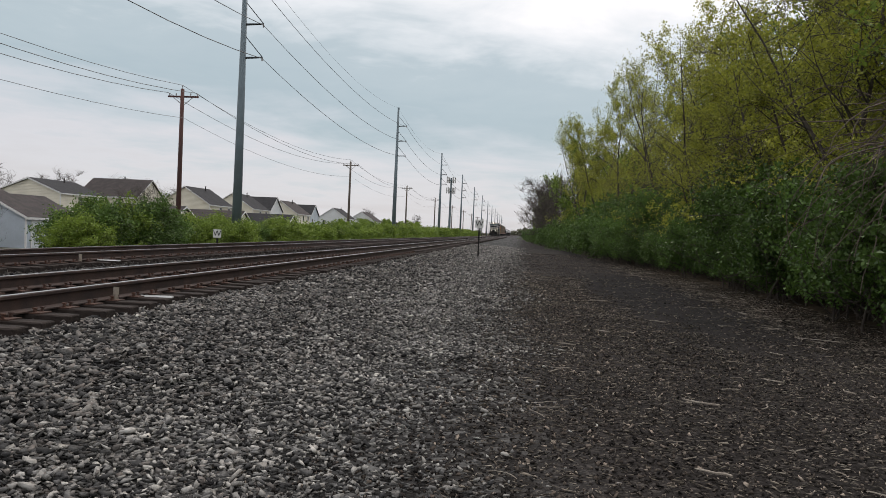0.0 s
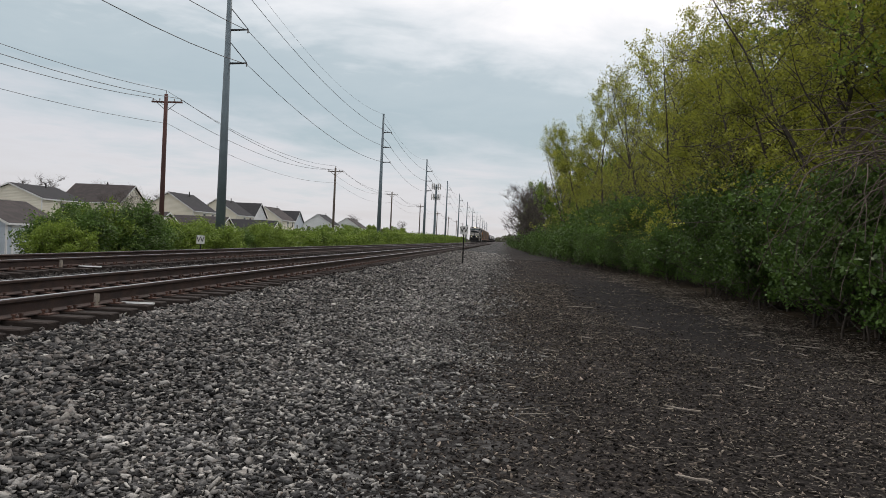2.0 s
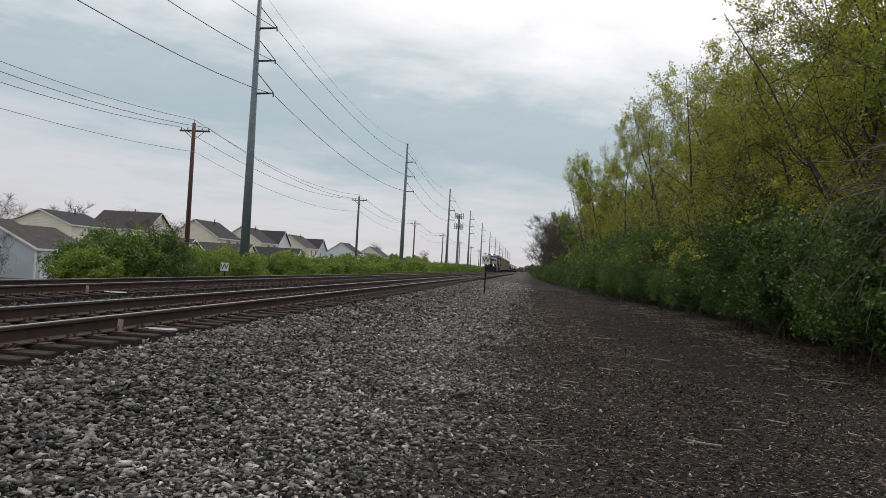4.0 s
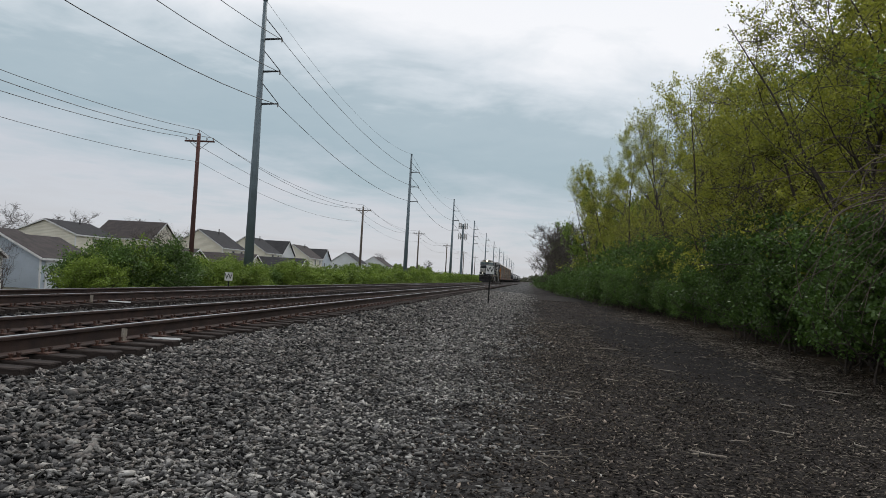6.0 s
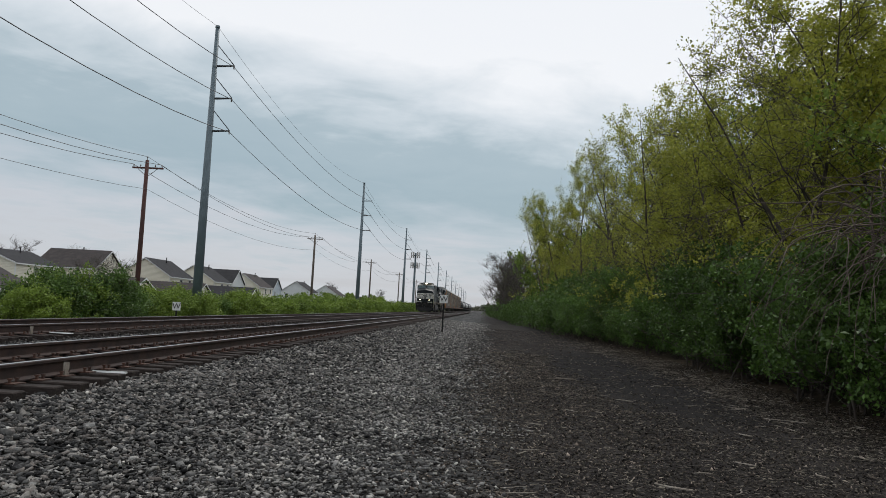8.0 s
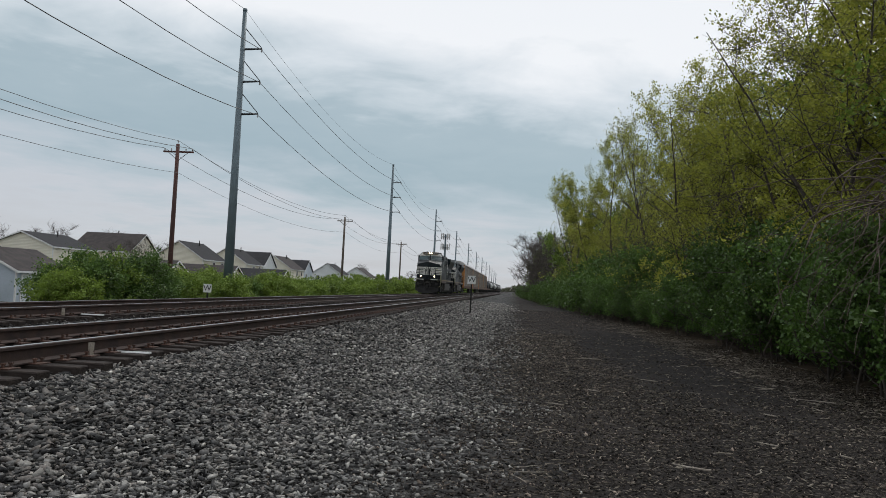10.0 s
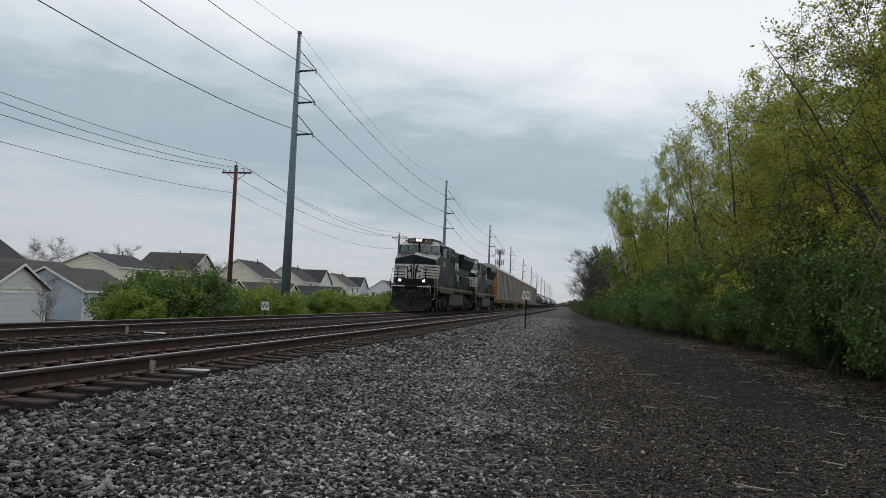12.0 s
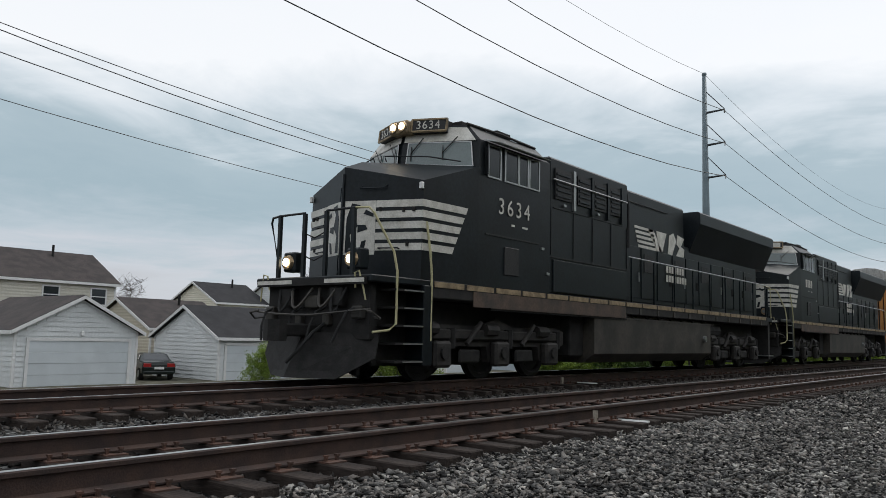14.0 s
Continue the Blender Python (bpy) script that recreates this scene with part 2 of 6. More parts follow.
GROUND = ground_material()
STONE = material("ballast_stone", (0.21, 0.202, 0.192), 0.9, colour2=(0.118, 0.114, 0.109), scale=2.0, fine=60, vary=0.25, bump=0.3, spec=0.15,
                 island=((0.0, (0.08, 0.08, 0.085)), (1.0, (2.2, 2.15, 2.05)), (0.25, (0.30, 0.305, 0.315)), (0.50, (0.78, 0.785, 0.79)), (0.70, (1.16, 1.06, 1.0)), (0.92, (1.5, 1.5, 1.47))))
DARK_STONE = material("sooty_ballast", (0.105, 0.098, 0.092), 0.9, colour2=(0.055, 0.051, 0.048), scale=1.5, fine=60, vary=0.3, bump=0.3, spec=0.15,
                      island=((0.0, (0.15, 0.15, 0.16)), (1.0, (2.4, 2.3, 2.2)), (0.3, (0.45, 0.45, 0.46)), (0.7, (1.0, 0.97, 0.95)), (0.92, (1.6, 1.55, 1.5))))
PALE_STONE = material("dusty_fine_ballast", (0.345, 0.334, 0.317), 0.9, colour2=(0.22, 0.212, 0.20), scale=1.6, fine=60, vary=0.25, bump=0.3, spec=0.12,
                      island=((0.0, (0.12, 0.12, 0.13)), (1.0, (2.0, 1.95, 1.85)), (0.25, (0.42, 0.42, 0.43)), (0.5, (0.85, 0.85, 0.85)), (0.72, (1.1, 1.07, 1.03)), (0.9, (1.45, 1.44, 1.41))))
WOOD_CHIP = material("weathered_wood_chip", (0.205, 0.183, 0.157), 0.95, colour2=(0.10, 0.087, 0.073), scale=0.9, fine=70, vary=0.3, bump=0.2, spec=0.1,
                     island=((0.0, (0.2, 0.2, 0.2)), (1.0, (2.2, 2.15, 2.05)), (0.35, (0.6, 0.59, 0.57)), (0.7, (1.3, 1.27, 1.22))))
VINE = material("dry_vine", (0.17, 0.13, 0.105), 0.95, colour2=(0.09, 0.068, 0.055), scale=4, fine=50, vary=0.3)
TRUCK = material("truck_cast_steel", (0.030, 0.026, 0.0235), 0.75, colour2=(0.012, 0.011, 0.010), scale=4, fine=35, vary=0.35, bump=0.1)
CHIP = material("cinder_chip", (0.066, 0.059, 0.054), 0.9, colour2=(0.034, 0.030, 0.028), scale=0.8, fine=80, vary=0.3, bump=0.2, spec=0.1,
                island=((0.0, (0.25, 0.25, 0.26)), (1.0, (8.0, 7.4, 6.6)), (0.5, (0.75, 0.72, 0.70)), (0.74, (1.5, 1.38, 1.26)), (0.90, (3.6, 3.3, 2.95))))
RAIL_SIDE = material("rusty_rail", (0.060, 0.034, 0.026), 0.8, colour2=(0.035, 0.022, 0.019), scale=4, fine=90, vary=0.3)
RAIL_TOP = material("polished_rail", (0.45, 0.44, 0.43), 0.32, 1.0, vary=0.12, scale=2, fine=60, bump=0.03, stretch=(1, 0.05, 1))
TIE = material("tie_wood", (0.046, 0.035, 0.030), 0.9, colour2=(0.025, 0.020, 0.018), scale=3, fine=50, vary=0.35, bump=0.5, stretch=(0.2, 1, 1), spec=0.2)
PLATE = material("tie_plate_rust", (0.11, 0.055, 0.038), 0.85, colour2=(0.06, 0.036, 0.028), scale=12, fine=90)
STEEL_POLE = material("galvanised_pole", (0.135, 0.175, 0.195), 0.5, 0.3, vary=0.15, scale=1.5, fine=30, bump=0.05)
ARM_STEEL = material("dark_arm_steel", (0.045, 0.05, 0.055), 0.6, 0.2, vary=0.15, bump=0.02)
WOOD_POLE = material("creosote_pole", (0.10, 0.040, 0.032), 0.85, colour2=(0.06, 0.028, 0.024), scale=2, fine=40, vary=0.3, stretch=(1, 1, 0.1))
OLD_POLE = material("grey_wood_pole", (0.13, 0.105, 0.085), 0.85, scale=2, fine=40, vary=0.3, stretch=(1, 1, 0.1))
WIRE = material("wire", (0.09, 0.09, 0.095), 0.6, vary=0.1, bump=0)
PORCELAIN = material("insulator", (0.30, 0.28, 0.27), 0.35, vary=0.1, bump=0)
BARK = material("bark", (0.085, 0.068, 0.055), 0.95, colour2=(0.045, 0.036, 0.030), scale=3, fine=45, vary=0.35, bump=0.6, stretch=(1, 1, 0.25))
TWIG = material("grey_twig", (0.105, 0.088, 0.075), 0.95, colour2=(0.055, 0.046, 0.040), scale=3, fine=45, vary=0.3)
LEAF_SPRING = leaf_material("spring_leaf", (0.085, 0.108, 0.012), (0.55, 0.56, 0.083), 0.40)
LEAF_MID = leaf_material("mid_leaf", (0.042, 0.080, 0.012), (0.27, 0.38, 0.055), 0.36)
LEAF_YOUNG = leaf_material("young_shrub_leaf", (0.026, 0.060, 0.011), (0.16, 0.285, 0.050), 0.28)
LEAF_DARK = leaf_material("shrub_leaf", (0.022, 0.052, 0.010), (0.13, 0.225, 0.040), 0.25)
LEAF_HEDGE = leaf_material("hedge_leaf", (0.05, 0.095, 0.013), (0.29, 0.40, 0.06), 0.28)
DRY = material("dry_stick", (0.34, 0.30, 0.25), 0.9, colour2=(0.25, 0.21, 0.17), scale=9, fine=70)
SIGN_WHITE = material("sign_white", (0.72, 0.72, 0.70), 0.5, vary=0.1, scale=6, fine=40, bump=0.02)
SIGN_BLACK = material("sign_black", (0.02, 0.02, 0.02), 0.5, vary=0.1, bump=0)
ROOF_BROWN = material("brown_shingle", (0.055, 0.044, 0.042), 0.95, colour2=(0.036, 0.03, 0.029), scale=1.5, fine=14, vary=0.25, bump=0.5)
ROOF_DARK = material("charcoal_shingle", (0.026, 0.025, 0.028), 0.95, colour2=(0.017, 0.017, 0.019), scale=1.5, fine=14, vary=0.25, bump=0.5)
SIDING = {
    "white": siding_material("white_siding", (0.66, 0.68, 0.68)),
    "cream": siding_material("cream_siding", (0.70, 0.66, 0.55)),
    "tan": siding_material("tan_siding", (0.56, 0.51, 0.41)),
    "grey": siding_material("grey_siding", (0.46, 0.51, 0.56)),
    "beige": siding_material("beige_siding", (0.60, 0.57, 0.49)),
}
BOARD = {name: material(name + "_board", colour, 0.6, vary=0.09, scale=0.7, fine=14, bump=0.03)
         for name, colour in (("white_siding", (0.64, 0.66, 0.66)), ("beige_siding", (0.62, 0.62, 0.58)), ("grey_siding", (0.42, 0.48, 0.54)))}
TRIM = material("white_trim", (0.70, 0.70, 0.69), 0.5, vary=0.08, bump=0.02)
DOOR_WHITE = material("garage_door_paint", (0.56, 0.60, 0.62), 0.45, vary=0.08, scale=1.2, bump=0.02)
PANE = material("dark_pane", (0.03, 0.035, 0.04), 0.08, vary=0.1, bump=0)
BLACK = material("locomotive_black", (0.0085, 0.0125, 0.0155), 0.42, vary=0.4, scale=1.2, fine=16, bump=0.03, colour2=(0.0055, 0.008, 0.010), spec=0.25)
GRIME = material("underframe_grime", (0.016, 0.0145, 0.014), 0.85, colour2=(0.007, 0.0065, 0.006), scale=5, fine=40, vary=0.35)
TANK = material("tank_grime", (0.050, 0.043, 0.035), 0.6, colour2=(0.022, 0.020, 0.017), scale=1.4, fine=14, vary=0.3, bump=0.05)
WHITE = material("stripe_white", (0.62, 0.60, 0.55), 0.45, colour2=(0.48, 0.46, 0.41), scale=5, fine=40, vary=0.15, bump=0.02)
SILL_RUST = material("rusty_sill", (0.085, 0.056, 0.040), 0.7, colour2=(0.045, 0.034, 0.028), scale=2.5, fine=30, vary=0.3, bump=0.05)
GOLD = material("sill_tan", (0.30, 0.225, 0.13), 0.65, colour2=(0.16, 0.115, 0.065), scale=4, fine=30, vary=0.25)
RAILING = material("handrail_cream", (0.50, 0.46, 0.26), 0.5, vary=0.2, scale=8, bump=0.02)
# windshield: the grey-green of the reflected sky is put into the base colour
GLASS_CAB = material("cab_glass", (0.10, 0.14, 0.14), 0.06, vary=0.15, scale=1, bump=0, spec=0.9)
GLASS_SIDE = material("cab_side_glass", (0.012, 0.014, 0.015), 0.12, vary=0.15, scale=1, bump=0, spec=0.35)
CHROME = material("window_frame_metal", (0.40, 0.41, 0.41), 0.35, 0.8, vary=0.1, bump=0.02)
GRILLE = material("grille_dark", (0.010, 0.010, 0.011), 0.6, vary=0.3, fine=60)
HEADLIGHT = glow("headlight", (1.0, 0.84, 0.60), 14.0)
DITCH = glow("ditch_light", (1.0, 0.82, 0.56), 12.0)
REFLECTOR = material("lamp_reflector", (0.50, 0.36, 0.22), 0.35, 0.7, vary=0.15, scale=20, bump=0.02)
RACK = material("autorack_panel", (0.25, 0.225, 0.19), 0.65, colour2=(0.15, 0.115, 0.088), scale=1.1, fine=12, vary=0.25, stretch=(1, 1, 0.4))
RACK_ORANGE = material("autorack_orange", (0.50, 0.22, 0.055), 0.6, colour2=(0.34, 0.15, 0.05), scale=1.5, fine=20, vary=0.25)
RACK_WHITE = material("autorack_roof", (0.50, 0.49, 0.47), 0.55, colour2=(0.36, 0.35, 0.33), scale=1.0, fine=12, vary=0.2)
RUST = material("rust_brown", (0.13, 0.062, 0.042), 0.8, colour2=(0.07, 0.04, 0.03), scale=2, fine=20, vary=0.3)
TANKCAR = material("tank_car_black", (0.03, 0.03, 0.032), 0.45, vary=0.3, scale=1.5)
TANKCAR_W = material("tank_car_white", (0.50, 0.50, 0.49), 0.45, colour2=(0.36, 0.34, 0.32), vary=0.2, scale=1.5)
CAR_PAINT = material("dark_green_paint", (0.008, 0.014, 0.013), 0.22, vary=0.15, scale=2, bump=0)
RUBBER = material("rubber", (0.015, 0.015, 0.015), 0.85, vary=0.2)
TAIL = material("tail_lamp_red", (0.35, 0.02, 0.02), 0.2, vary=0.1, bump=0)
ASPHALT = material("alley_asphalt", (0.10, 0.10, 0.098), 0.9, scale=0.6, fine=40, vary=0.2)
HORIZON_WOOD = leaf_material("far_wood", (0.06, 0.065, 0.04), (0.13, 0.13, 0.08), 0.2)

# ---- mesh helpers ----


def part(name, bm, mat, parent=None, label="", smooth=False):
    """Links a bmesh as one mesh object, under a thing or a part."""
    me = bpy.data.meshes.new(name)
    bm.to_mesh(me)
    bm.free()
    if smooth:
        me.polygons.foreach_set("use_smooth", [True] * len(me.polygons))
    me.materials.append(mat)
    return placed(name, me, parent, label)


def placed(name, me, parent=None, label="", m=None):
    ob = new(name, me)
    ob.parent = parent
    if m is not None:
        ob.matrix_basis = m
    if label:
        ob["label"] = label
    return ob


def thing(name, label, category, m=None, group="", kind=""):
    ob = tagged(new(name), label, category, group, kind)
    ob.empty_display_size = 0.2
    if m is not None:
        ob.matrix_basis = m
    return ob


def box(bm, x0, x1, y0, y1, z0, z1, bevel=0.0):
    vs = [bm.verts.new((x, y, z)) for x in (x0, x1) for y in (y0, y1) for z in (z0, z1)]
    fs = [bm.faces.new([vs[i] for i in f]) for f in ((0, 1, 3, 2), (4, 6, 7, 5), (0, 4, 5, 1), (2, 3, 7, 6), (0, 2, 6, 4), (1, 5, 7, 3))]
    if bevel:
        edges = list({e for f in fs for e in f.edges})
        bmesh.ops.bevel(bm, geom=edges, offset=bevel, segments=1, affect="EDGES", clamp_overlap=True)
    return bm


def boxed(*args, bevel=0.0):
    return box(bmesh.new(), *args, bevel=bevel)


def prism(bm, outline, a, b, axis="y"):
    """A closed outline pushed from a to b along an axis. The outline is (x, z) for y, (y, z) for x, (x, y) for z."""
    def at(u, v, w):
        return {"y": (u, w, v), "x": (w, u, v), "z": (u, v, w)}[axis]
    lo, hi = [bm.verts.new(at(u, v, a)) for u, v in outline], [bm.verts.new(at(u, v, b)) for u, v in outline]
    n = len(outline)
    bm.faces.new(lo)
    bm.faces.new(hi[::-1])
    for i in range(n):
        bm.faces.new((lo[i], hi[i], hi[(i + 1) % n], lo[(i + 1) % n]))
    bmesh.ops.recalc_face_normals(bm, faces=bm.faces[:])
    return bm


def tube(bm, points, radius, sides=6, closed_ends=True):
    """A round bar along points; radius may be one number or one for each point."""
    pts = [Vector(p) for p in points]
    radii = radius if isinstance(radius, (list, tuple)) else [radius] * len(pts)
    rings = []
    for i, p in enumerate(pts):
        d = (pts[min(i + 1, len(pts) - 1)] - pts[max(i - 1, 0)]).normalized()
        side = d.cross(Vector((0, 0, 1)) if abs(d.z) < 0.9 else Vector((1, 0, 0))).normalized()
        up = side.cross(d)
        rings.append([bm.verts.new(p + radii[i] * (math.cos(k * math.tau / sides) * side + math.sin(k * math.tau / sides) * up)) for k in range(sides)])
    for a, b in zip(rings, rings[1:]):
        for k in range(sides):
            bm.faces.new((a[k], a[(k + 1) % sides], b[(k + 1) % sides], b[k]))
    if closed_ends:
        bm.faces.new(rings[0][::-1])
        bm.faces.new(rings[-1])
    return bm


def plate(bm, a, b, c, d, thick):
    """A thin slab whose front is the quad a b c d."""
    v = [Vector(p) for p in (a, b, c, d)]
    n = (v[1] - v[0]).cross(v[2] - v[0]).normalized() * thick
    f, k = [bm.verts.new(p) for p in v], [bm.verts.new(p - n) for p in v]
    bm.faces.new(f)
    bm.faces.new(k[::-1])
    for i in range(4):
        bm.faces.new((f[i], k[i], k[(i + 1) % 4], f[(i + 1) % 4]))
    bmesh.ops.recalc_face_normals(bm, faces=bm.faces[:])
    return bm


def raw_mesh(name, verts, faces, mat, smooth=False):
    """A mesh straight from arrays of vertices and of equal-sided faces."""
    verts, faces = np.asarray(verts, np.float32), np.asarray(faces, np.int32)
    me = bpy.data.meshes.new(name)
    n, k = faces.shape
    me.vertices.add(len(verts))
    me.vertices.foreach_set("co", verts.ravel())
    me.loops.add(n * k)
    me.loops.foreach_set("vertex_index", faces.ravel())
    me.polygons.add(n)
    me.polygons.foreach_set("loop_start", np.arange(0, n * k, k, dtype=np.int32))
    if smooth:
        me.polygons.foreach_set("use_smooth", np.ones(n, bool))
    me.update(calc_edges=True)
    me.materials.append(mat)
    return me


def text_mesh(words, size, mat, name="lettering", apart=1.0):
    """Lettering as a flat mesh, centred, in its own x-y plane."""
    cu = bpy.data.curves.new(name, "FONT")
    cu.body, cu.size, cu.align_x, cu.align_y, cu.extrude = words, size, "CENTER", "CENTER", 0.004
    cu.space_character = apart
    ob = new(name, cu)
    me = bpy.data.meshes.new_from_object(ob.evaluated_get(bpy.context.evaluated_depsgraph_get()))
    bpy.data.objects.remove(ob)
    me.materials.clear()
    me.materials.append(mat)
    return me


RNG = np.random.default_rng(7)

# ---- ground: one sheet across path, ballast shoulders and the lower land beyond the tracks ----
RAIL_Z = 0.46
NEAR_X, FAR_X = -5.685, -10.41
PROFILE = ((-2500, -1.6), (-300, -1.5), (-60, -1.45), (-30, -1.45), (-22, -1.4), (-18.5, -1.2), (-15.8, -0.75), (-13.4, 0.12), (-12.2, 0.17), (-8.9, 0.165), (-8.05, 0.09),
           (-7.2, 0.165), (-4.5, 0.16), (-3.9, 0.135), (-2.4, 0.075), (-0.7, 0.01), (0, 0), (4.6, 0.0), (6.5, 0.12), (12, 0.3), (60, 0.4), (2500, 0.5))


def ground_z(x):
    return float(np.interp(x, [p[0] for p in PROFILE], [p[1] for p in PROFILE]))


LUMP_X, LUMP_Y = np.arange(-16, 8.01, 0.25), np.arange(-5, 40.01, 0.25)
LUMPS = np.array([[0.0 if abs(x - NEAR_X) < 1.45 or abs(x - FAR_X) < 1.45 else 0.025 * noise.noise((x * 1.1, y * 1.1, 0)) + 0.010 * noise.noise((x * 3, y * 3, 3)) for x in LUMP_X] for y in LUMP_Y])


def lump(x, y):
    """Small unevenness of the near ground, for arrays of places."""
    u, v = np.clip((np.asarray(x) + 16) / 0.25, 0, len(LUMP_X) - 1.001), np.clip((np.asarray(y) + 5) / 0.25, 0, len(LUMP_Y) - 1.001)
    i, j = u.astype(int), v.astype(int)
    a, b = u - i, v - j
    z = (1 - a) * (1 - b) * LUMPS[j, i] + a * (1 - b) * LUMPS[j, i + 1] + (1 - a) * b * LUMPS[j + 1, i] + a * b * LUMPS[j + 1, i + 1]
    return np.where(np.asarray(y) < 39.7, z, 0)


def build_ground():
    xs = sorted({round(float(v), 3) for v in [p[0] for p in PROFILE] + list(np.arange(-16, 8, 0.25))})
    ys = [-1500, -300, -60, -10] + list(np.arange(-5, 40, 0.25)) + list(np.arange(40, 120, 2.0)) + [140, 180, 250, 350, 500, 800, 1500, 3500]
    verts, faces = [], []
    for y in ys:
        for x in xs:
            verts.append((x, y, ground_z(x) + (float(lump(x, y)) if -16 <= x <= 8 and -5 <= y < 39.7 else 0)))
    w = len(xs)
    for j in range(len(ys) - 1):
        for i in range(w - 1):
            faces.append((j * w + i, j * w + i + 1, (j + 1) * w + i + 1, (j + 1) * w + i))
    tagged(new("ground", raw_mesh("ground", verts, faces, GROUND, True)), "dark cinder path, grey ballast shoulder and rough grass", "ground", kind="structure")
    bm = boxed(-36.5, -31.5, -40, 330, -1.5, -1.43)
    tagged(part("road", bm, ASPHALT), "grey asphalt alley in front of the garages", "road", kind="structure")


build_ground()

# ---- two tracks ----


def rail_outline(top, cx):
    return [(cx + u, top + v) for u, v in ((-0.075, -0.185), (0.075, -0.185), (0.075, -0.172), (0.011, -0.150), (0.009, -0.045), (0.036, -0.034), (0.037, -0.008), (0.028, 0), (-0.028, 0),
                                          (-0.037, -0.008), (-0.036, -0.034), (-0.009, -0.045), (-0.011, -0.150), (-0.075, -0.172))]


TIE_BM = boxed(-1.30, 1.30, -0.112, 0.112, -0.17, 0.0, bevel=0.012)
TIE_MESH = bpy.data.meshes.new("tie")
TIE_BM.to_mesh(TIE_MESH)
TIE_BM.free()
TIE_MESH.materials.append(TIE)


def tie_plate_mesh():
    bm = boxed(-0.17, 0.19, -0.10, 0.10, 0.0, 0.012)
    for sx in (-0.11, 0.11):
        for sy in (-0.06, 0.06):
            box(bm, sx - 0.012, sx + 0.012, sy - 0.012, sy + 0.012, 0.012, 0.045)
            box(bm, sx - 0.02, sx + 0.02, sy - 0.017, sy + 0.017, 0.045, 0.060)
    me = bpy.data.meshes.new("tie_plate")
    bm.to_mesh(me)
    bm.free()
    me.materials.append(PLATE)
    return me


PLATE_MESH = tie_plate_mesh()


def build_track(cx, label, seed):
    rng = random.Random(seed)
    track = thing("railway_track", label, "railway track", pose(cx, 0, 0), "tracks", "structure")
    for side in (-0.7535, 0.7535):
        r = part("rail", prism(bmesh.new(), rail_outline(RAIL_Z, side), -80, 1500), RAIL_SIDE, track, "rust-brown steel rail")
        part("running_surface", boxed(side - 0.027, side + 0.027, -80, 1500, RAIL_Z - 0.001, RAIL_Z + 0.002), RAIL_TOP, r, "polished rail head")
    y, rest = -12.0, []
    while y < 260:
        yaw, dx, dz = rng.uniform(-1.2, 1.2), rng.uniform(-0.07, 0.07), rng.uniform(-0.012, 0.004)
        if y < 62:
            t = placed("tie", TIE_MESH, track, m=pose(dx, y, 0.262 + dz, 0, rng.uniform(-0.3, 0.3), yaw))
            if y < 36:
                for side in (-1, 1):
                    placed("tie_plate", PLATE_MESH, t, m=pose(side * 0.7535 - dx, 0, 0.001, 0, 0, 0 if side > 0 else 180))
        else:
            rest.append((dx, y, 0.262 + dz))
        y += 0.5 + rng.uniform(-0.025, 0.025)
    bm = bmesh.new()
    for x, yy, z in rest:
        box(bm, x - 1.3, x + 1.3, yy - 0.112, yy + 0.112, z - 0.17, z)
    tagged(part("far_ties", bm, TIE, track), kind="stuff")
    return track


build_track(NEAR_X, "ballasted track with rusty rails and weathered ties", 1)
build_track(FAR_X, "second ballasted track on which the train runs", 2)


def splinter(x, y, z, length, yaw, name="tie_splinter", label="pale split piece of wood lying on a tie end"):
    bm = bmesh.new()
    prism(bm, [(-0.05, 0), (0.045, 0), (0.03, 0.022), (-0.03, 0.026)], -length / 2, length / 2)
    for v in bm.verts:
        if v.co.y > 0:
            v.co.x *= 0.6
    tagged(part(name, bm, SIGN_WHITE), label, "wood piece").matrix_basis = pose(x, y, z, 0, 0, yaw)


splinter(-4.60, 9.52, 0.264, 0.40, 98)
splinter(-9.33, 17.0, 0.264, 0.50, 95)


def rail_stake(x, y):
    bm = bmesh.new()
    prism(bm, [(-0.04, 0.15), (0.04, 0.15), (0.05, 0.42), (-0.03, 0.43)], -0.015, 0.015, "x")
    tagged(part("rail_marker", bm, DRY), "pale wooden marker leaning on the rail web", "track marker").matrix_basis = pose(x, y, 0.0)


rail_stake(-4.82, 8.90)
rail_stake(-9.55, 16.2)

# ---- pole lines ----
STEEL_Y = [-15.0 + 67.8 * k for k in range(13)]
STEEL_X = -19.64
ARMS = (12.68, 14.97, 17.27)


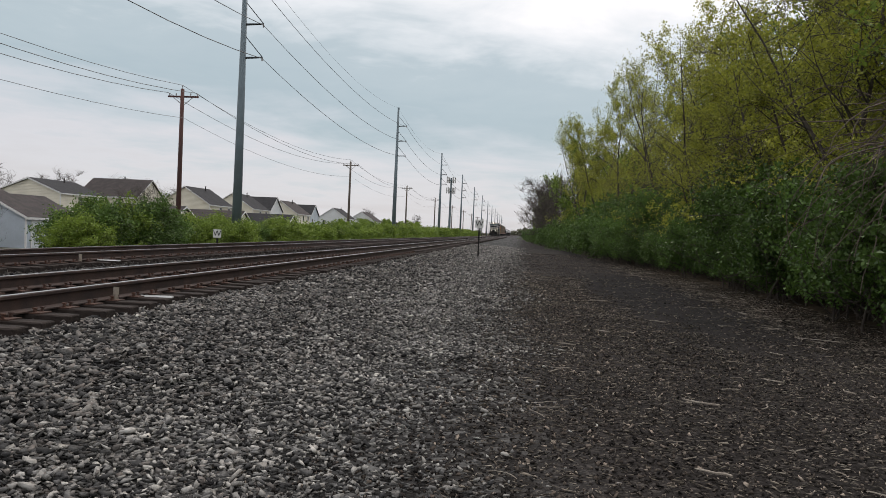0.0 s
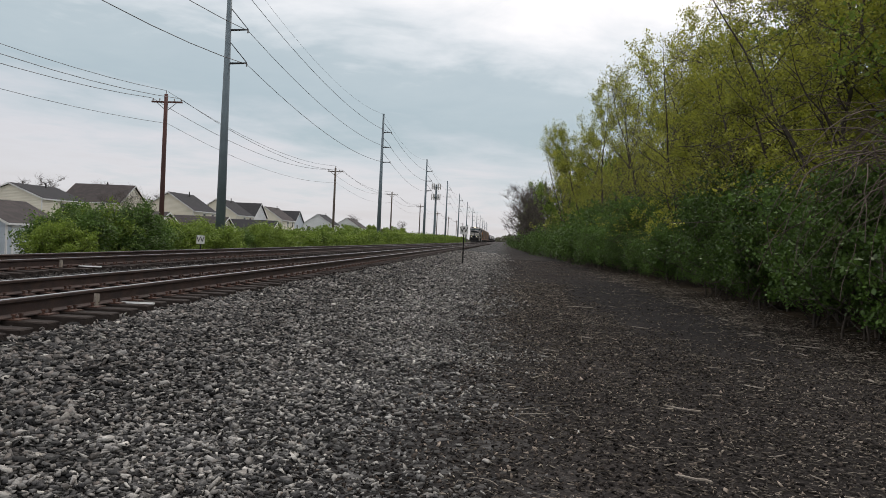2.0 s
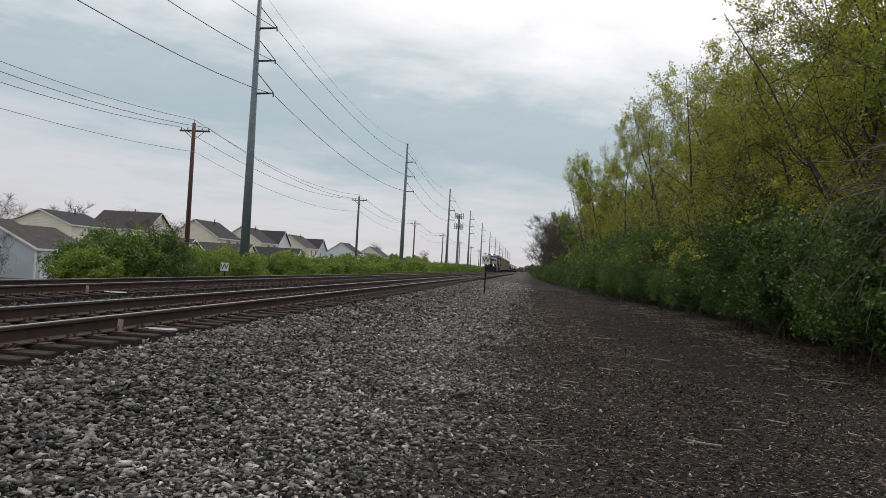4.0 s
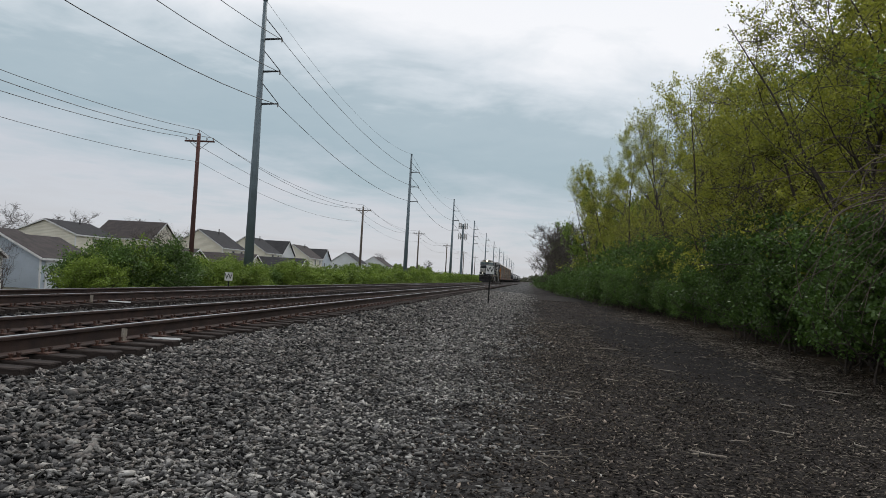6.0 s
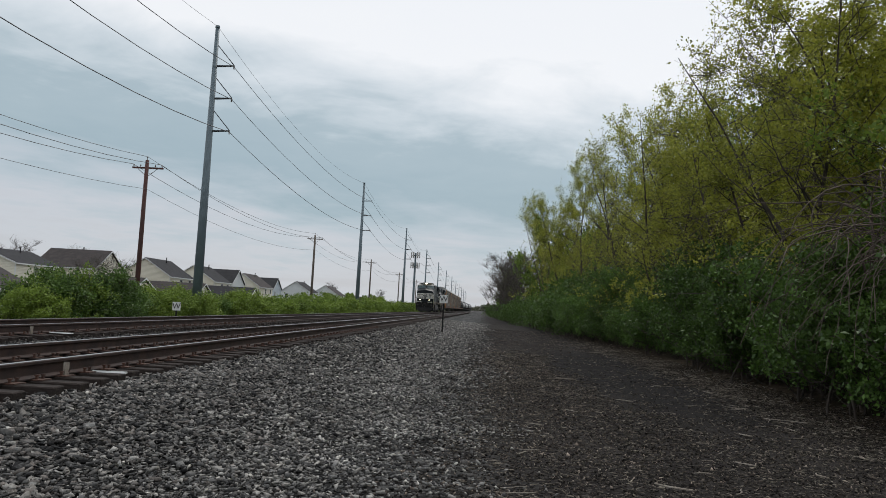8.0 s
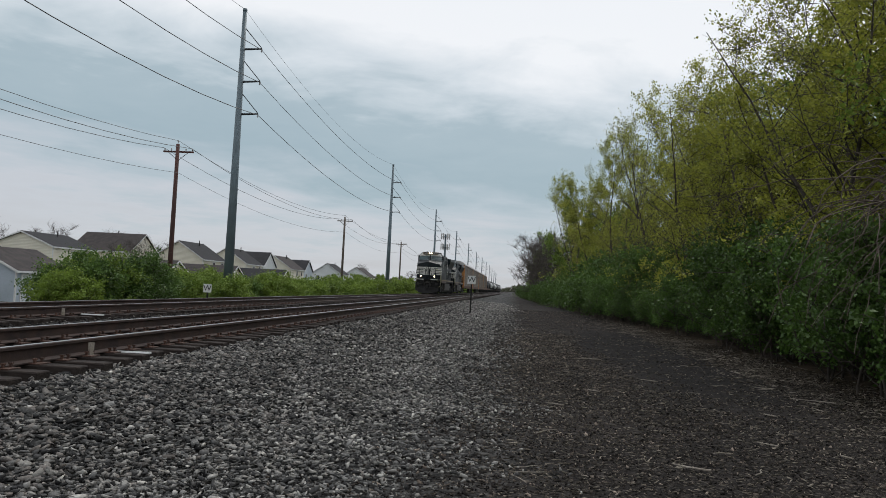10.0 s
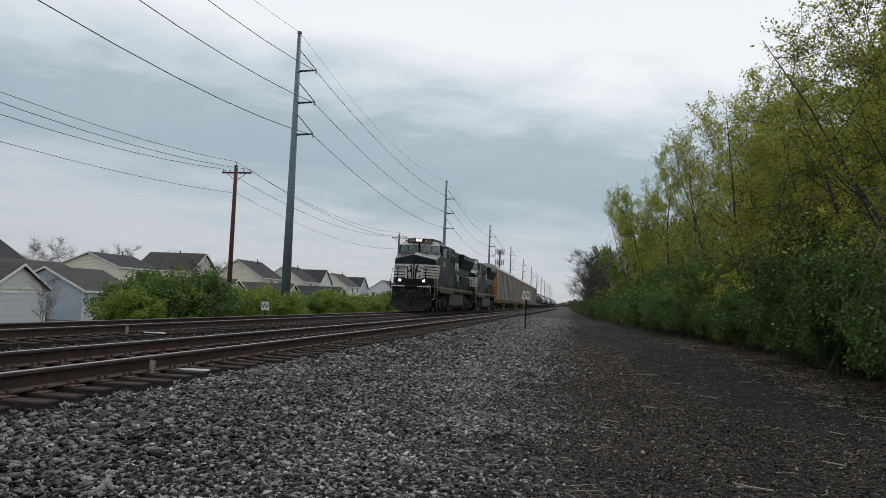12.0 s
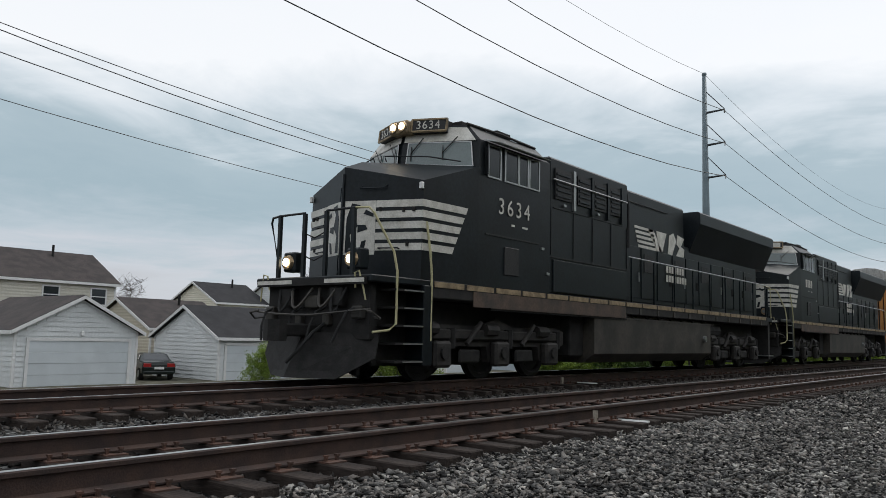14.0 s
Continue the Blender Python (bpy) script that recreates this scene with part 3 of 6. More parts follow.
def steel_pole():
    p = thing("steel_power_pole", "tall grey-blue steel power pole with three short arms", "power pole", pose(STEEL_X, STEEL_Y[1], -1.25), "steel power poles")
    base = 1.25
    part("shaft", tube(bmesh.new(), [(0, 0, -0.4), (0, 0, 9), (0, 0, 19.95 + base)], [0.36, 0.27, 0.14], 12), STEEL_POLE, p, smooth=True)
    part("top_cap", tube(bmesh.new(), [(0, 0, 19.95 + base), (0, 0, 20.1 + base)], [0.17, 0.15], 10), STEEL_POLE, p)
    for z in ARMS:
        a = part("arm", tube(bmesh.new(), [(0, 0, z + base - 0.06), (1.40, 0, z + base)], [0.085, 0.055], 6), ARM_STEEL, p, "dark steel arm")
        part("brace_rod", tube(bmesh.new(), [(0.12, 0, z + base + 1.45), (1.38, 0, z + base + 0.03)], 0.032, 5), ARM_STEEL, a)
        bm = bmesh.new()
        for k in range(3):
            tube(bm, [(1.38, 0, z + base - 0.05 - 0.07 * k), (1.38, 0, z + base - 0.08 - 0.07 * k)], 0.065, 8)
        tube(bm, [(1.38, 0, z + base), (1.38, 0, z + base - 0.26)], 0.022, 6)
        part("insulator", bm, PORCELAIN, a)
    for z in (5, 9.5, 13.6, 15.8, 18.3):
        part("band", tube(bmesh.new(), [(0, 0, z), (0, 0, z + 0.12)], 0.30 - 0.007 * z, 12), STEEL_POLE, p)
    return p


sp = steel_pole()
for y in STEEL_Y[2:]:
    copy_thing(sp, pose(STEEL_X, y, -1.25))
copy_thing(sp, pose(STEEL_X, STEEL_Y[0], -1.25)).scale = (1.1, 1.1, 1.14)

WOOD_Y = [-1.8 + 56.9 * k for k in range(13)]
WOOD_X = -24.9


def wood_pole(mat, label):
    p = thing("wooden_utility_pole", label, "utility pole", pose(WOOD_X, WOOD_Y[1], -1.42), "wooden utility poles")
    part("shaft", tube(bmesh.new(), [(0, 0, -0.4), (0, 0, 12.2)], [0.20, 0.13], 10), mat, p, smooth=True)
    arm = part("crossarm", boxed(-1.15, 1.15, 0.12, 0.24, 11.60, 11.72, bevel=0.01), mat, p)
    for x in (-1.05, -0.55, 0.55, 1.05):
        part("insulator", tube(bmesh.new(), [(x, 0.18, 11.71), (x, 0.18, 11.79), (x, 0.18, 11.81), (x, 0.18, 11.91)], [0.03, 0.03, 0.055, 0.035], 8), PORCELAIN, arm)
    part("top_pin", tube(bmesh.new(), [(0, 0, 12.15), (0, 0, 12.36), (0, 0, 12.37), (0, 0, 12.47)], [0.025, 0.025, 0.05, 0.035], 8), PORCELAIN, p)
    for s in (-1, 1):
        part("brace", tube(bmesh.new(), [(s * 0.75, 0.12, 11.61), (0, 0.13, 11.0)], 0.022, 5), mat, arm)
    return p


wp = wood_pole(WOOD_POLE, "red-brown wooden utility pole with one crossarm")
wp2 = wood_pole(OLD_POLE, "weathered brown wooden utility pole with one crossarm")
wp2.matrix_basis = pose(WOOD_X, WOOD_Y[2], -1.42)
for y in WOOD_Y[3:]:
    copy_thing(wp2, pose(WOOD_X, y, -1.42))
copy_thing(wp2, pose(WOOD_X, WOOD_Y[0], -0.92))


def span(bm, a, b, sag, radius, steps=14):
    a, b = Vector(a), Vector(b)
    tube(bm, [a.lerp(b, k / steps) - Vector((0, 0, 4 * sag * (k / steps) * (1 - k / steps))) for k in range(steps + 1)], radius, 4, False)


def build_wires():
    # x, height on the poles, height on the taller first pole, sag of the first span, sag of the others, radius
    for x, z, first, sag, later, r in [(STEEL_X + 1.38, ARMS[0] - 0.08, 14.85, 2.62, 1.55, 0.025), (STEEL_X + 1.38, ARMS[1] - 0.08, 17.15, 2.52, 1.52, 0.025),
                                       (STEEL_X + 1.38, ARMS[2] - 0.08, 19.45, 2.62, 1.48, 0.025), (STEEL_X, 20.05, 22.2, 2.6, 1.9, 0.013)]:
        for a, b in zip(STEEL_Y[:9], STEEL_Y[1:9]):
            bm = bmesh.new()
            span(bm, (x, a, first if a < 0 else z), (x, b, z), sag if a < 0 else later, r)
            tagged(part("power_wire", bm, WIRE), "dark sagging overhead power wire between the poles", "wire", "power wires")
    for x, z, first, sag, later, r in ((WOOD_X, 11.04, 11.5, 1.64, 1.2, 0.016), (WOOD_X + 1.05, 10.48, 11.06, 1.92, 1.35, 0.018), (WOOD_X - 1.05, 10.48, 11.17, 1.86, 1.3, 0.018),
                                       (WOOD_X + 0.15, 8.67, 8.95, 1.38, 1.2, 0.013)):
        for a, b in zip(WOOD_Y[:9], WOOD_Y[1:9]):
            bm = bmesh.new()
            span(bm, (x, a, first if a < 0 else z), (x, b, z), sag if a < 0 else later, r)
            tagged(part("utility_wire", bm, WIRE), "thin sagging utility wire between wooden poles", "wire", "utility wires")


build_wires()


def cell_tower(x, y, h):
    p = thing("antenna_mast", "grey antenna mast with panel antennas near its top", "antenna mast", pose(x, y, -1.45))
    part("mast", tube(bmesh.new(), [(0, 0, -0.3), (0, 0, h)], [0.55, 0.35], 8), STEEL_POLE, p)
    for z in (h - 1.2, h - 5.5):
        part("platform", tube(bmesh.new(), [(0, 0, z), (0, 0, z + 0.2)], 1.6, 6), STEEL_POLE, p)
        for k in range(6):
            a = k * math.tau / 6
            part("panel_antenna", boxed(1.7 * math.cos(a) - 0.2, 1.7 * math.cos(a) + 0.2, 1.7 * math.sin(a) - 0.2, 1.7 * math.sin(a) + 0.2, z - 0.9, z + 1.5), RACK_WHITE, p)


cell_tower(-29.5, 325, 25)


def whistle_post(x, y, z, h, size, label):
    p = thing("whistle_post", label, "railway sign", pose(x, y, z), "whistle posts")
    part("post", boxed(-0.035, 0.035, -0.02, 0.02, -0.3, h, bevel=0.006), GRIME, p, "dark steel post")
    b = part("sign_board", boxed(-size / 2, size / 2, -0.035, -0.022, h - size, h, bevel=0.004), SIGN_WHITE, p, "white square board")
    placed("lettering", text_mesh("W", size * 0.95, SIGN_BLACK), b, "black letter W", pose(0, -0.040, h - size / 2, 90, 0, 0))


whistle_post(-2.05, 38.4, 0.04, 1.88, 0.40, "white square W board on a steel post beside the path")
whistle_post(-14.6, 36.7, -0.42, 1.30, 0.40, "white W board on a dark post before green bushes")

# ---- garages and houses across the tracks ----
LAND = -1.45


def gabled(name, label, category, x0, x1, y0, y1, eave, ridge, ridge_axis, wall, roof, door=None, windows=(), vent=False, group="houses", over=0.28, boards=False):
    """A building with a gabled roof. door: (face, from, to, height) on the face towards the tracks. windows: (face, from, to, low, high)."""
    h = thing(name, label, category, pose(0, 0, LAND), group)
    cx, cy = (x0 + x1) / 2, (y0 + y1) / 2
    bm = bmesh.new()
    if ridge_axis == "y":
        prism(bm, [(x0, -0.2), (x1, -0.2), (x1, eave), (cx, ridge - 0.06), (x0, eave)], y0, y1, "y")
    else:
        prism(bm, [(y0, -0.2), (y1, -0.2), (y1, eave), (cy, ridge - 0.06), (y0, eave)], x0, x1, "x")
    part("wall", bm, wall, h)
    half = (x1 - x0) / 2 if ridge_axis == "y" else (y1 - y0) / 2
    slope = (ridge - eave) / half
    for s in (-1, 1):
        bm = bmesh.new()
        c = cx if ridge_axis == "y" else cy
        out = [(c, ridge + 0.02), (c + s * (half + over), eave - slope * over + 0.02), (c + s * (half + over), eave - slope * over + 0.14), (c, ridge + 0.16)]
        a, b = (y0 - over, y1 + over) if ridge_axis == "y" else (x0 - over, x1 + over)
        prism(bm, out, a, b, ridge_axis)
        part("roof", bm, roof, h, "dark shingle roof")
        bm = bmesh.new()
        for e in (a, b):
            d = 0.05 if e == b else -0.05
            prism(bm, [(c, ridge - 0.04), (c + s * (half + over), eave - slope * over - 0.04), (c + s * (half + over), eave - slope * over + 0.13), (c, ridge + 0.13)], e, e + d, ridge_axis)
        edge = c + s * (half + over)
        lo, hi = (edge, edge + 0.05 * s) if s > 0 else (edge + 0.05 * s, edge)
        z = eave - slope * over
        if ridge_axis == "y":
            box(bm, lo, hi, a, b, z - 0.05, z + 0.12)
        else:
            box(bm, a, b, lo, hi, z - 0.05, z + 0.12)
        part("trim_board", bm, TRIM, h, "white trim board")
    for x in (x0, x1):
        for y in (y0, y1):
            bm = boxed( x - 0.03 if x == x0 else x - 0.09, x + 0.09 if x == x0 else x + 0.03, y - 0.03 if y == y0 else y - 0.09, y + 0.09 if y == y0 else y + 0.03, -0.2, eave - 0.05)
            part("corner_trim", bm, TRIM, h)
    if boards:
        clad(h, x0, x1, y0, y1, eave, ridge, ridge_axis, wall, door)
    if door:
        a, b, top = door
        d = thing_part("garage_door", h)
        for k in range(4):
            part("door_panel", boxed(x1 + 0.004, x1 + 0.05, a, b, top * k / 4 + 0.006, top * (k + 1) / 4 - 0.006, bevel=0.008), DOOR_WHITE, d)
        bm = bmesh.new()
        box(bm, x1 + 0.002, x1 + 0.09, a - 0.14, a, 0, top + 0.14)
        box(bm, x1 + 0.002, x1 + 0.09, b, b + 0.14, 0, top + 0.14)
        box(bm, x1 + 0.002, x1 + 0.09, a, b, top, top + 0.14)
        part("door_frame", bm, TRIM, d)
        lamp = boxed(x1 + 0.01, x1 + 0.16, (a + b) / 2 - 0.08, (a + b) / 2 + 0.08, top + 0.25, top + 0.48, bevel=0.03)
        part("wall_lamp", lamp, TRIM, h)
    for face, a, b, lo, hi in windows:
        w = thing_part("window", h)
        pane, fr = bmesh.new(), bmesh.new()
        if face == "x":
            box(pane, x1 + 0.002, x1 + 0.03, a, b, lo, hi)
            for q in ((a - 0.1, a, lo - 0.1, hi + 0.1), (b, b + 0.1, lo - 0.1, hi + 0.1), (a, b, lo - 0.1, lo), (a, b, hi, hi + 0.1), (a, b, (lo + hi) / 2 - 0.03, (lo + hi) / 2 + 0.03)):
                box(fr, x1 + 0.002, x1 + 0.06, *q)
        else:
            box(pane, a, b, y0 - 0.03, y0 - 0.002, lo, hi)
            for q in ((a - 0.1, a, lo - 0.1, hi + 0.1), (b, b + 0.1, lo - 0.1, hi + 0.1), (a, b, lo - 0.1, lo), (a, b, hi, hi + 0.1), (a, b, (lo + hi) / 2 - 0.03, (lo + hi) / 2 + 0.03)):
                box(fr, q[0], q[1], y0 - 0.06, y0 - 0.002, q[2], q[3])
        part("pane", pane, PANE, w)
        part("frame", fr, TRIM, w)
    if vent:
        at = (cx + 0.8, cy + (y1 - y0) * 0.15) if ridge_axis == "y" else (cx, cy + 0.6)
        part("vent_pipe", tube(bmesh.new(), [(*at, ridge - 0.8), (*at, ridge + 0.55)], 0.09, 8), GRIME, h)
    return h


def thing_part(name, parent):
    ob = new(name)
    ob.parent = parent
    return ob


def clad(h, x0, x1, y0, y1, eave, ridge, ridge_axis, wall, door):
    """Clapboards, each lower edge proud of the board below, on the two faces towards the tracks."""
    pitch = 0.235

    def board(face, a, b, z):
        if b - a < 0.15:
            return
        out = [(0.002, z), (0.040, z), (0.006, z + pitch), (0.002, z + pitch)]
        bm = bmesh.new()
        if face == "x":
            prism(bm, [(x1 + o, zz) for o, zz in out], a, b, "y")
        else:
            prism(bm, [(y0 - o, zz) for o, zz in out], a, b, "x")
        part("siding_board", bm, BOARD[wall.name], h)

    for face, lo, hi, gable in (("x", y0, y1, ridge_axis == "x"), ("y", x0, x1, ridge_axis == "y")):
        z = 0.0
        while z < (ridge - 0.45 if gable else eave - pitch):
            cut = max(0.0, (z + pitch - eave) / (ridge - eave) * (hi - lo) / 2) if gable else 0
            a, b = lo + 0.10 + cut, hi - 0.10 - cut
            if face == "x" and door and z < door[2] + 0.14:
                board(face, a, door[0] - 0.15, z)
                board(face, door[1] + 0.15, b, z)
            else:
                board(face, a, b, z)
            z += pitch


GX = -38.0
gabled("garage", "white-sided garage with a wide white door under its gable", "garage", GX - 8, GX, 15.85, 21.9, 2.62, 4.22, "x", SIDING["white"], ROOF_BROWN, (16.5, 21.4, 2.13), group="garages", boards=True)
gabled("garage", "white-sided garage with a charcoal roof and white door", "garage", GX - 6.6, GX, 26.9, 33.2, 2.45, 4.15, "y", SIDING["white"], ROOF_DARK, (27.4, 32.2, 1.98), group="garages", boards=True)
gabled("garage", "tan-sided garage with a brown roof behind bushes", "garage", GX - 9, GX - 1.2, 35.0, 42.5, 2.45, 4.1, "y", SIDING["tan"], ROOF_BROWN, group="garages")
gabled("garage", "cream garage with a white door under its gable", "garage", GX - 8, GX, 46.9, 52.7, 2.42, 4.02, "x", SIDING["beige"], ROOF_BROWN, (47.5, 52.1, 2.05), group="garages", boards=True)
gabled("garage", "blue-grey garage with a brown roof and white door", "garage", GX - 6.8, GX, 57.2, 64.5, 2.42, 4.1, "y", SIDING["grey"], ROOF_BROWN, (57.9, 62.8, 2.05), group="garages", boards=True)
gabled("garage", "white garage with a brown roof beside the alley", "garage", GX - 8, GX, 0.5, 7.0, 2.5, 4.2, "y", SIDING["white"], ROOF_BROWN, (1.2, 6.1, 2.1), group="garages")
gabled("garage", "cream garage half hidden by the hedge", "garage", GX - 9, GX - 1, 84, 92, 2.4, 4.2, "x", SIDING["cream"], ROOF_BROWN, group="garages")
gabled("garage", "cream garage half hidden by the hedge", "garage", GX - 9, GX - 1, 104, 111, 2.4, 4.2, "x", SIDING["cream"], ROOF_BROWN, group="garages")
gabled("house_annex", "low tan house wing with a brown roof", "house", -54, -46, 27.4, 33.5, 2.9, 4.75, "y", SIDING["tan"], ROOF_BROWN, vent=True)
gabled("house_annex", "low cream house wing with a brown roof", "house", -56, -47, 57, 73, 2.9, 4.9, "y", SIDING["cream"], ROOF_BROWN)
gabled("house", "cream house with a broad brown roof towards the tracks", "house", -65.5, -56.5, 110.8, 119.8, 5.75, 8.45, "x", SIDING["cream"], ROOF_BROWN, windows=[("y", -63, -62, 3.6, 4.7), ("y", -60, -59, 3.6, 4.7)], vent=True)

gabled("house", "white house with a charcoal roof turned along the alley", "house", -61.5, -52.5, 160.5, 169.0, 5.5, 8.3, "x", SIDING["white"], ROOF_DARK, windows=[("x", 162, 163, 3.5, 4.6), ("x", 166, 167, 3.5, 4.6)])
gabled("house", "grey house with a dark roof turned along the alley", "house", -68, -57, 209.0, 218.0, 5.4, 8.3, "x", SIDING["grey"], ROOF_DARK, windows=[("x", 211, 212, 3.5, 4.6)])
gabled("garage", "cream garage with a dark roof half hidden by the hedge", "garage", GX - 9, GX - 1, 128, 135, 2.4, 4.3, "x", SIDING["cream"], ROOF_DARK, group="garages")

HOUSES = (
    # x0, x1, y0, y1, eave, ridge, wall, roof, label
    (-62, -53.6, 20.3, 29.0, 5.95, 8.1, "beige", ROOF_BROWN, "beige two-storey house with a brown roof"),
    (-67.5, -60.3, 42.3, 47.8, 5.4, 7.2, "cream", ROOF_DARK, "cream two-storey house with a charcoal roof"),
    (-66, -57, 48.8, 55.8, 5.2, 7.7, "white", ROOF_BROWN, "cream two-storey house with a brown roof"),
    (-69.5, -60.0, 70.5, 80, 4.9, 7.8, "white", ROOF_DARK, "white two-storey house with a charcoal roof"),
    (-70, -61.0, 99, 109.5, 5.6, 7.4, "cream", ROOF_DARK, "cream two-storey house with a charcoal roof"),
    (-60.5, -51.8, 126.8, 137, 5.5, 8.3, "cream", ROOF_DARK, "cream two-storey house with a charcoal roof"),
    (-60.5, -52.0, 148.7, 158, 5.5, 8.3, "cream", ROOF_DARK, "cream two-storey house with a charcoal roof"),
    (-61.5, -53.0, 182.9, 194, 5.4, 8.3, "cream", ROOF_BROWN, "cream two-storey house with a brown roof"),
    (-61.5, -52.5, 234.5, 246, 5.3, 8.3, "white", ROOF_DARK, "white two-storey house with a dark roof"),
    (-98, -88, 66, 78, 5.4, 8.6, "white", ROOF_DARK, "far white house with a dark roof"),
    (-100, -90, 92, 104, 5.4, 8.8, "beige", ROOF_DARK, "far beige house with a dark roof"),
    (-66, -56, -6, 6, 5.5, 8.4, "beige", ROOF_BROWN, "beige two-storey house with a brown roof"),
    (-60, -50, 268, 282, 5.0, 8.2, "white", ROOF_BROWN, "white two-storey house with a brown roof"),
)
for x0, x1, y0, y1, eave, ridge, wall, roof, label in HOUSES:
    L = y1 - y0
    wins = [("x", y0 + L * 0.42, y0 + L * 0.42 + 1.0, eave - 1.5, eave - 0.45), ("x", y0 + L * 0.80, y0 + L * 0.80 + 1.0, eave - 1.5, eave - 0.45), ("x", y0 + L * 0.42, y0 + L * 0.42 + 1.4, 0.9, 2.1),
            ("y", x0 + 1.5, x0 + 2.4, 3.5, 4.6)]
    gabled("house", label, "house", x0, x1, y0, y1, eave, ridge, "y", SIDING[wall], roof, windows=wins, vent=True)

# ---- trees and bushes ----


class Wood:
    """Collects round, tapered branches as plain arrays."""

    def __init__(self):
        self.v, self.f = [], []

    def branch(self, pts, r0, r1, sides):
        n, base = len(pts), len(self.v)
        for i, p in enumerate(pts):
            d = (pts[min(i + 1, n - 1)] - pts[max(i - 1, 0)]).normalized()
            side = d.cross(Vector((0.31, 0.22, 0.92)) if abs(d.z) < 0.95 else Vector((1, 0, 0))).normalized()
            up = side.cross(d)
            r = r0 + (r1 - r0) * i / (n - 1)
            for k in range(sides):
                a = k * math.tau / sides
                self.v.append(p + r * (math.cos(a) * side + math.sin(a) * up))
        for i in range(n - 1):
            for k in range(sides):
                a, b = base + i * sides + k, base + i * sides + (k + 1) % sides
                self.f.append((a, b, b + sides, a + sides))


def wander(rng, start, way, length, steps, bend, lift):
    pts, d = [start.copy()], way.normalized()
    for _ in range(steps):
        d = (d + Vector((rng.gauss(0, bend), rng.gauss(0, bend), rng.gauss(0, bend) + lift))).normalized()
        pts.append(pts[-1] + d * length / steps)
    return pts


def grow(seed, height, stems, spread, limbs, branches, twigs, low=0.12, twig_len=0.9, thick=1.0):
    """A woody skeleton: stems, limbs, branches and twigs. Gives the wood and the places along twigs."""
    rng, wood, fine, tips = random.Random(seed), Wood(), Wood(), []
    for s in range(stems):
        az = rng.uniform(0, math.tau)
        lean = min(0.14, spread * rng.uniform(0.02, 0.06)) * (1 if stems > 1 else 0.3)
        h = height * rng.uniform(0.82, 1.0) if s else height
        r = height * 0.011 / math.sqrt(stems) + 0.015
        stem = wander(rng, Vector((rng.uniform(-0.12, 0.12) * stems, rng.uniform(-0.12, 0.12) * stems, -0.15)), Vector((math.cos(az) * lean, math.sin(az) * lean, 1)), h, 9, 0.11, 0.04)
        wood.branch(stem, r, r * 0.12, 7)
        for i in range(limbs):
            t = low + (0.97 - low) * (i + rng.random()) / limbs
            k = min(int(t * 9), 8)
            p = stem[k].lerp(stem[k + 1], t * 9 - k)
            a = rng.uniform(0, math.tau)
            reach = spread * (1.05 - 0.62 * t) * rng.uniform(0.7, 1.1)
            limb = wander(rng, p, Vector((math.cos(a), math.sin(a), rng.uniform(0.25, 0.9))), reach, 5, 0.14, 0.05)
            rl = max(r * (1 - t) * 0.6, 0.012)
            wood.branch(limb, rl, 0.006, 5)
            for j in range(branches):
                u = 0.2 + 0.8 * (j + rng.random()) / branches
                q = min(int(u * 5), 4)
                p2 = limb[q].lerp(limb[q + 1], u * 5 - q)
                d2 = Vector((rng.gauss(0, 1), rng.gauss(0, 1), rng.uniform(0.1, 1.2)))
                br = wander(rng, p2, d2, reach * rng.uniform(0.28, 0.5), 3, 0.2, 0.06)
                fine.branch(br, 0.011 * thick, 0.004 * thick, 4)
                for _ in range(twigs):
                    e = br[rng.randrange(1, 4)]
                    tw = wander(rng, e, Vector((rng.gauss(0, 1), rng.gauss(0, 1), rng.uniform(-0.1, 1.3))), twig_len * rng.uniform(0.5, 1.1), 2, 0.2, 0.05)
                    fine.branch(tw, 0.006 * thick, 0.0025 * thick, 3)
                    tips.append((tw[0], tw[2]))
    return wood, fine, tips


def leaves(seed, tips, per, size, scatter):
    """Small folded leaves strewn along the twigs."""
    rng = np.random.default_rng(seed)
    a, b = np.array([p for p, _ in tips]), np.array([q for _, q in tips])
    i = np.repeat(np.arange(len(tips)), per)
    c = a[i] + (b - a)[i] * rng.uniform(0.1, 1.1, (len(i), 1)) + rng.normal(0, scatter, (len(i), 3))
    d = rng.normal(0, 1, (len(i), 3)) + (0, 0, 0.15)
    d /= np.linalg.norm(d, axis=1, keepdims=True)
    s = np.cross(d, rng.normal(0, 1, (len(i), 3)))
    s /= np.linalg.norm(s, axis=1, keepdims=True)
    k = size * rng.uniform(0.6, 1.35, (len(i), 1))
    n = np.cross(d, s) * 0.12
    v = np.stack([c, c + k * (0.5 * d + 0.32 * s + n), c + k * d, c + k * (0.5 * d - 0.32 * s + n)], 1).reshape(-1, 3)
    return v, np.arange(len(v)).reshape(-1, 4)


def plant(name, label, category, bark, leaf, seed, height, stems, spread, limbs, branches, twigs, per=0, size=0.08, scatter=0.12, low=0.12, group="", twig_len=0.9, thick=1.0):
    wood, fine, tips = grow(seed, height, stems, spread, limbs, branches, twigs, low, twig_len, thick)
    t = thing(name, label, category, group=group)
    placed("trunk", raw_mesh("trunk", np.array(wood.v), wood.f, bark), t, "branching trunk")
    tagged(placed("branchwork", raw_mesh("branchwork", np.array(fine.v), fine.f, bark), t, "fine twigs"), kind="stuff")
    if per:
        v, f = leaves(seed, tips, per, size, scatter)
        placed("crown", raw_mesh("crown", v, f, leaf), t, "small loose leaves")
    return t


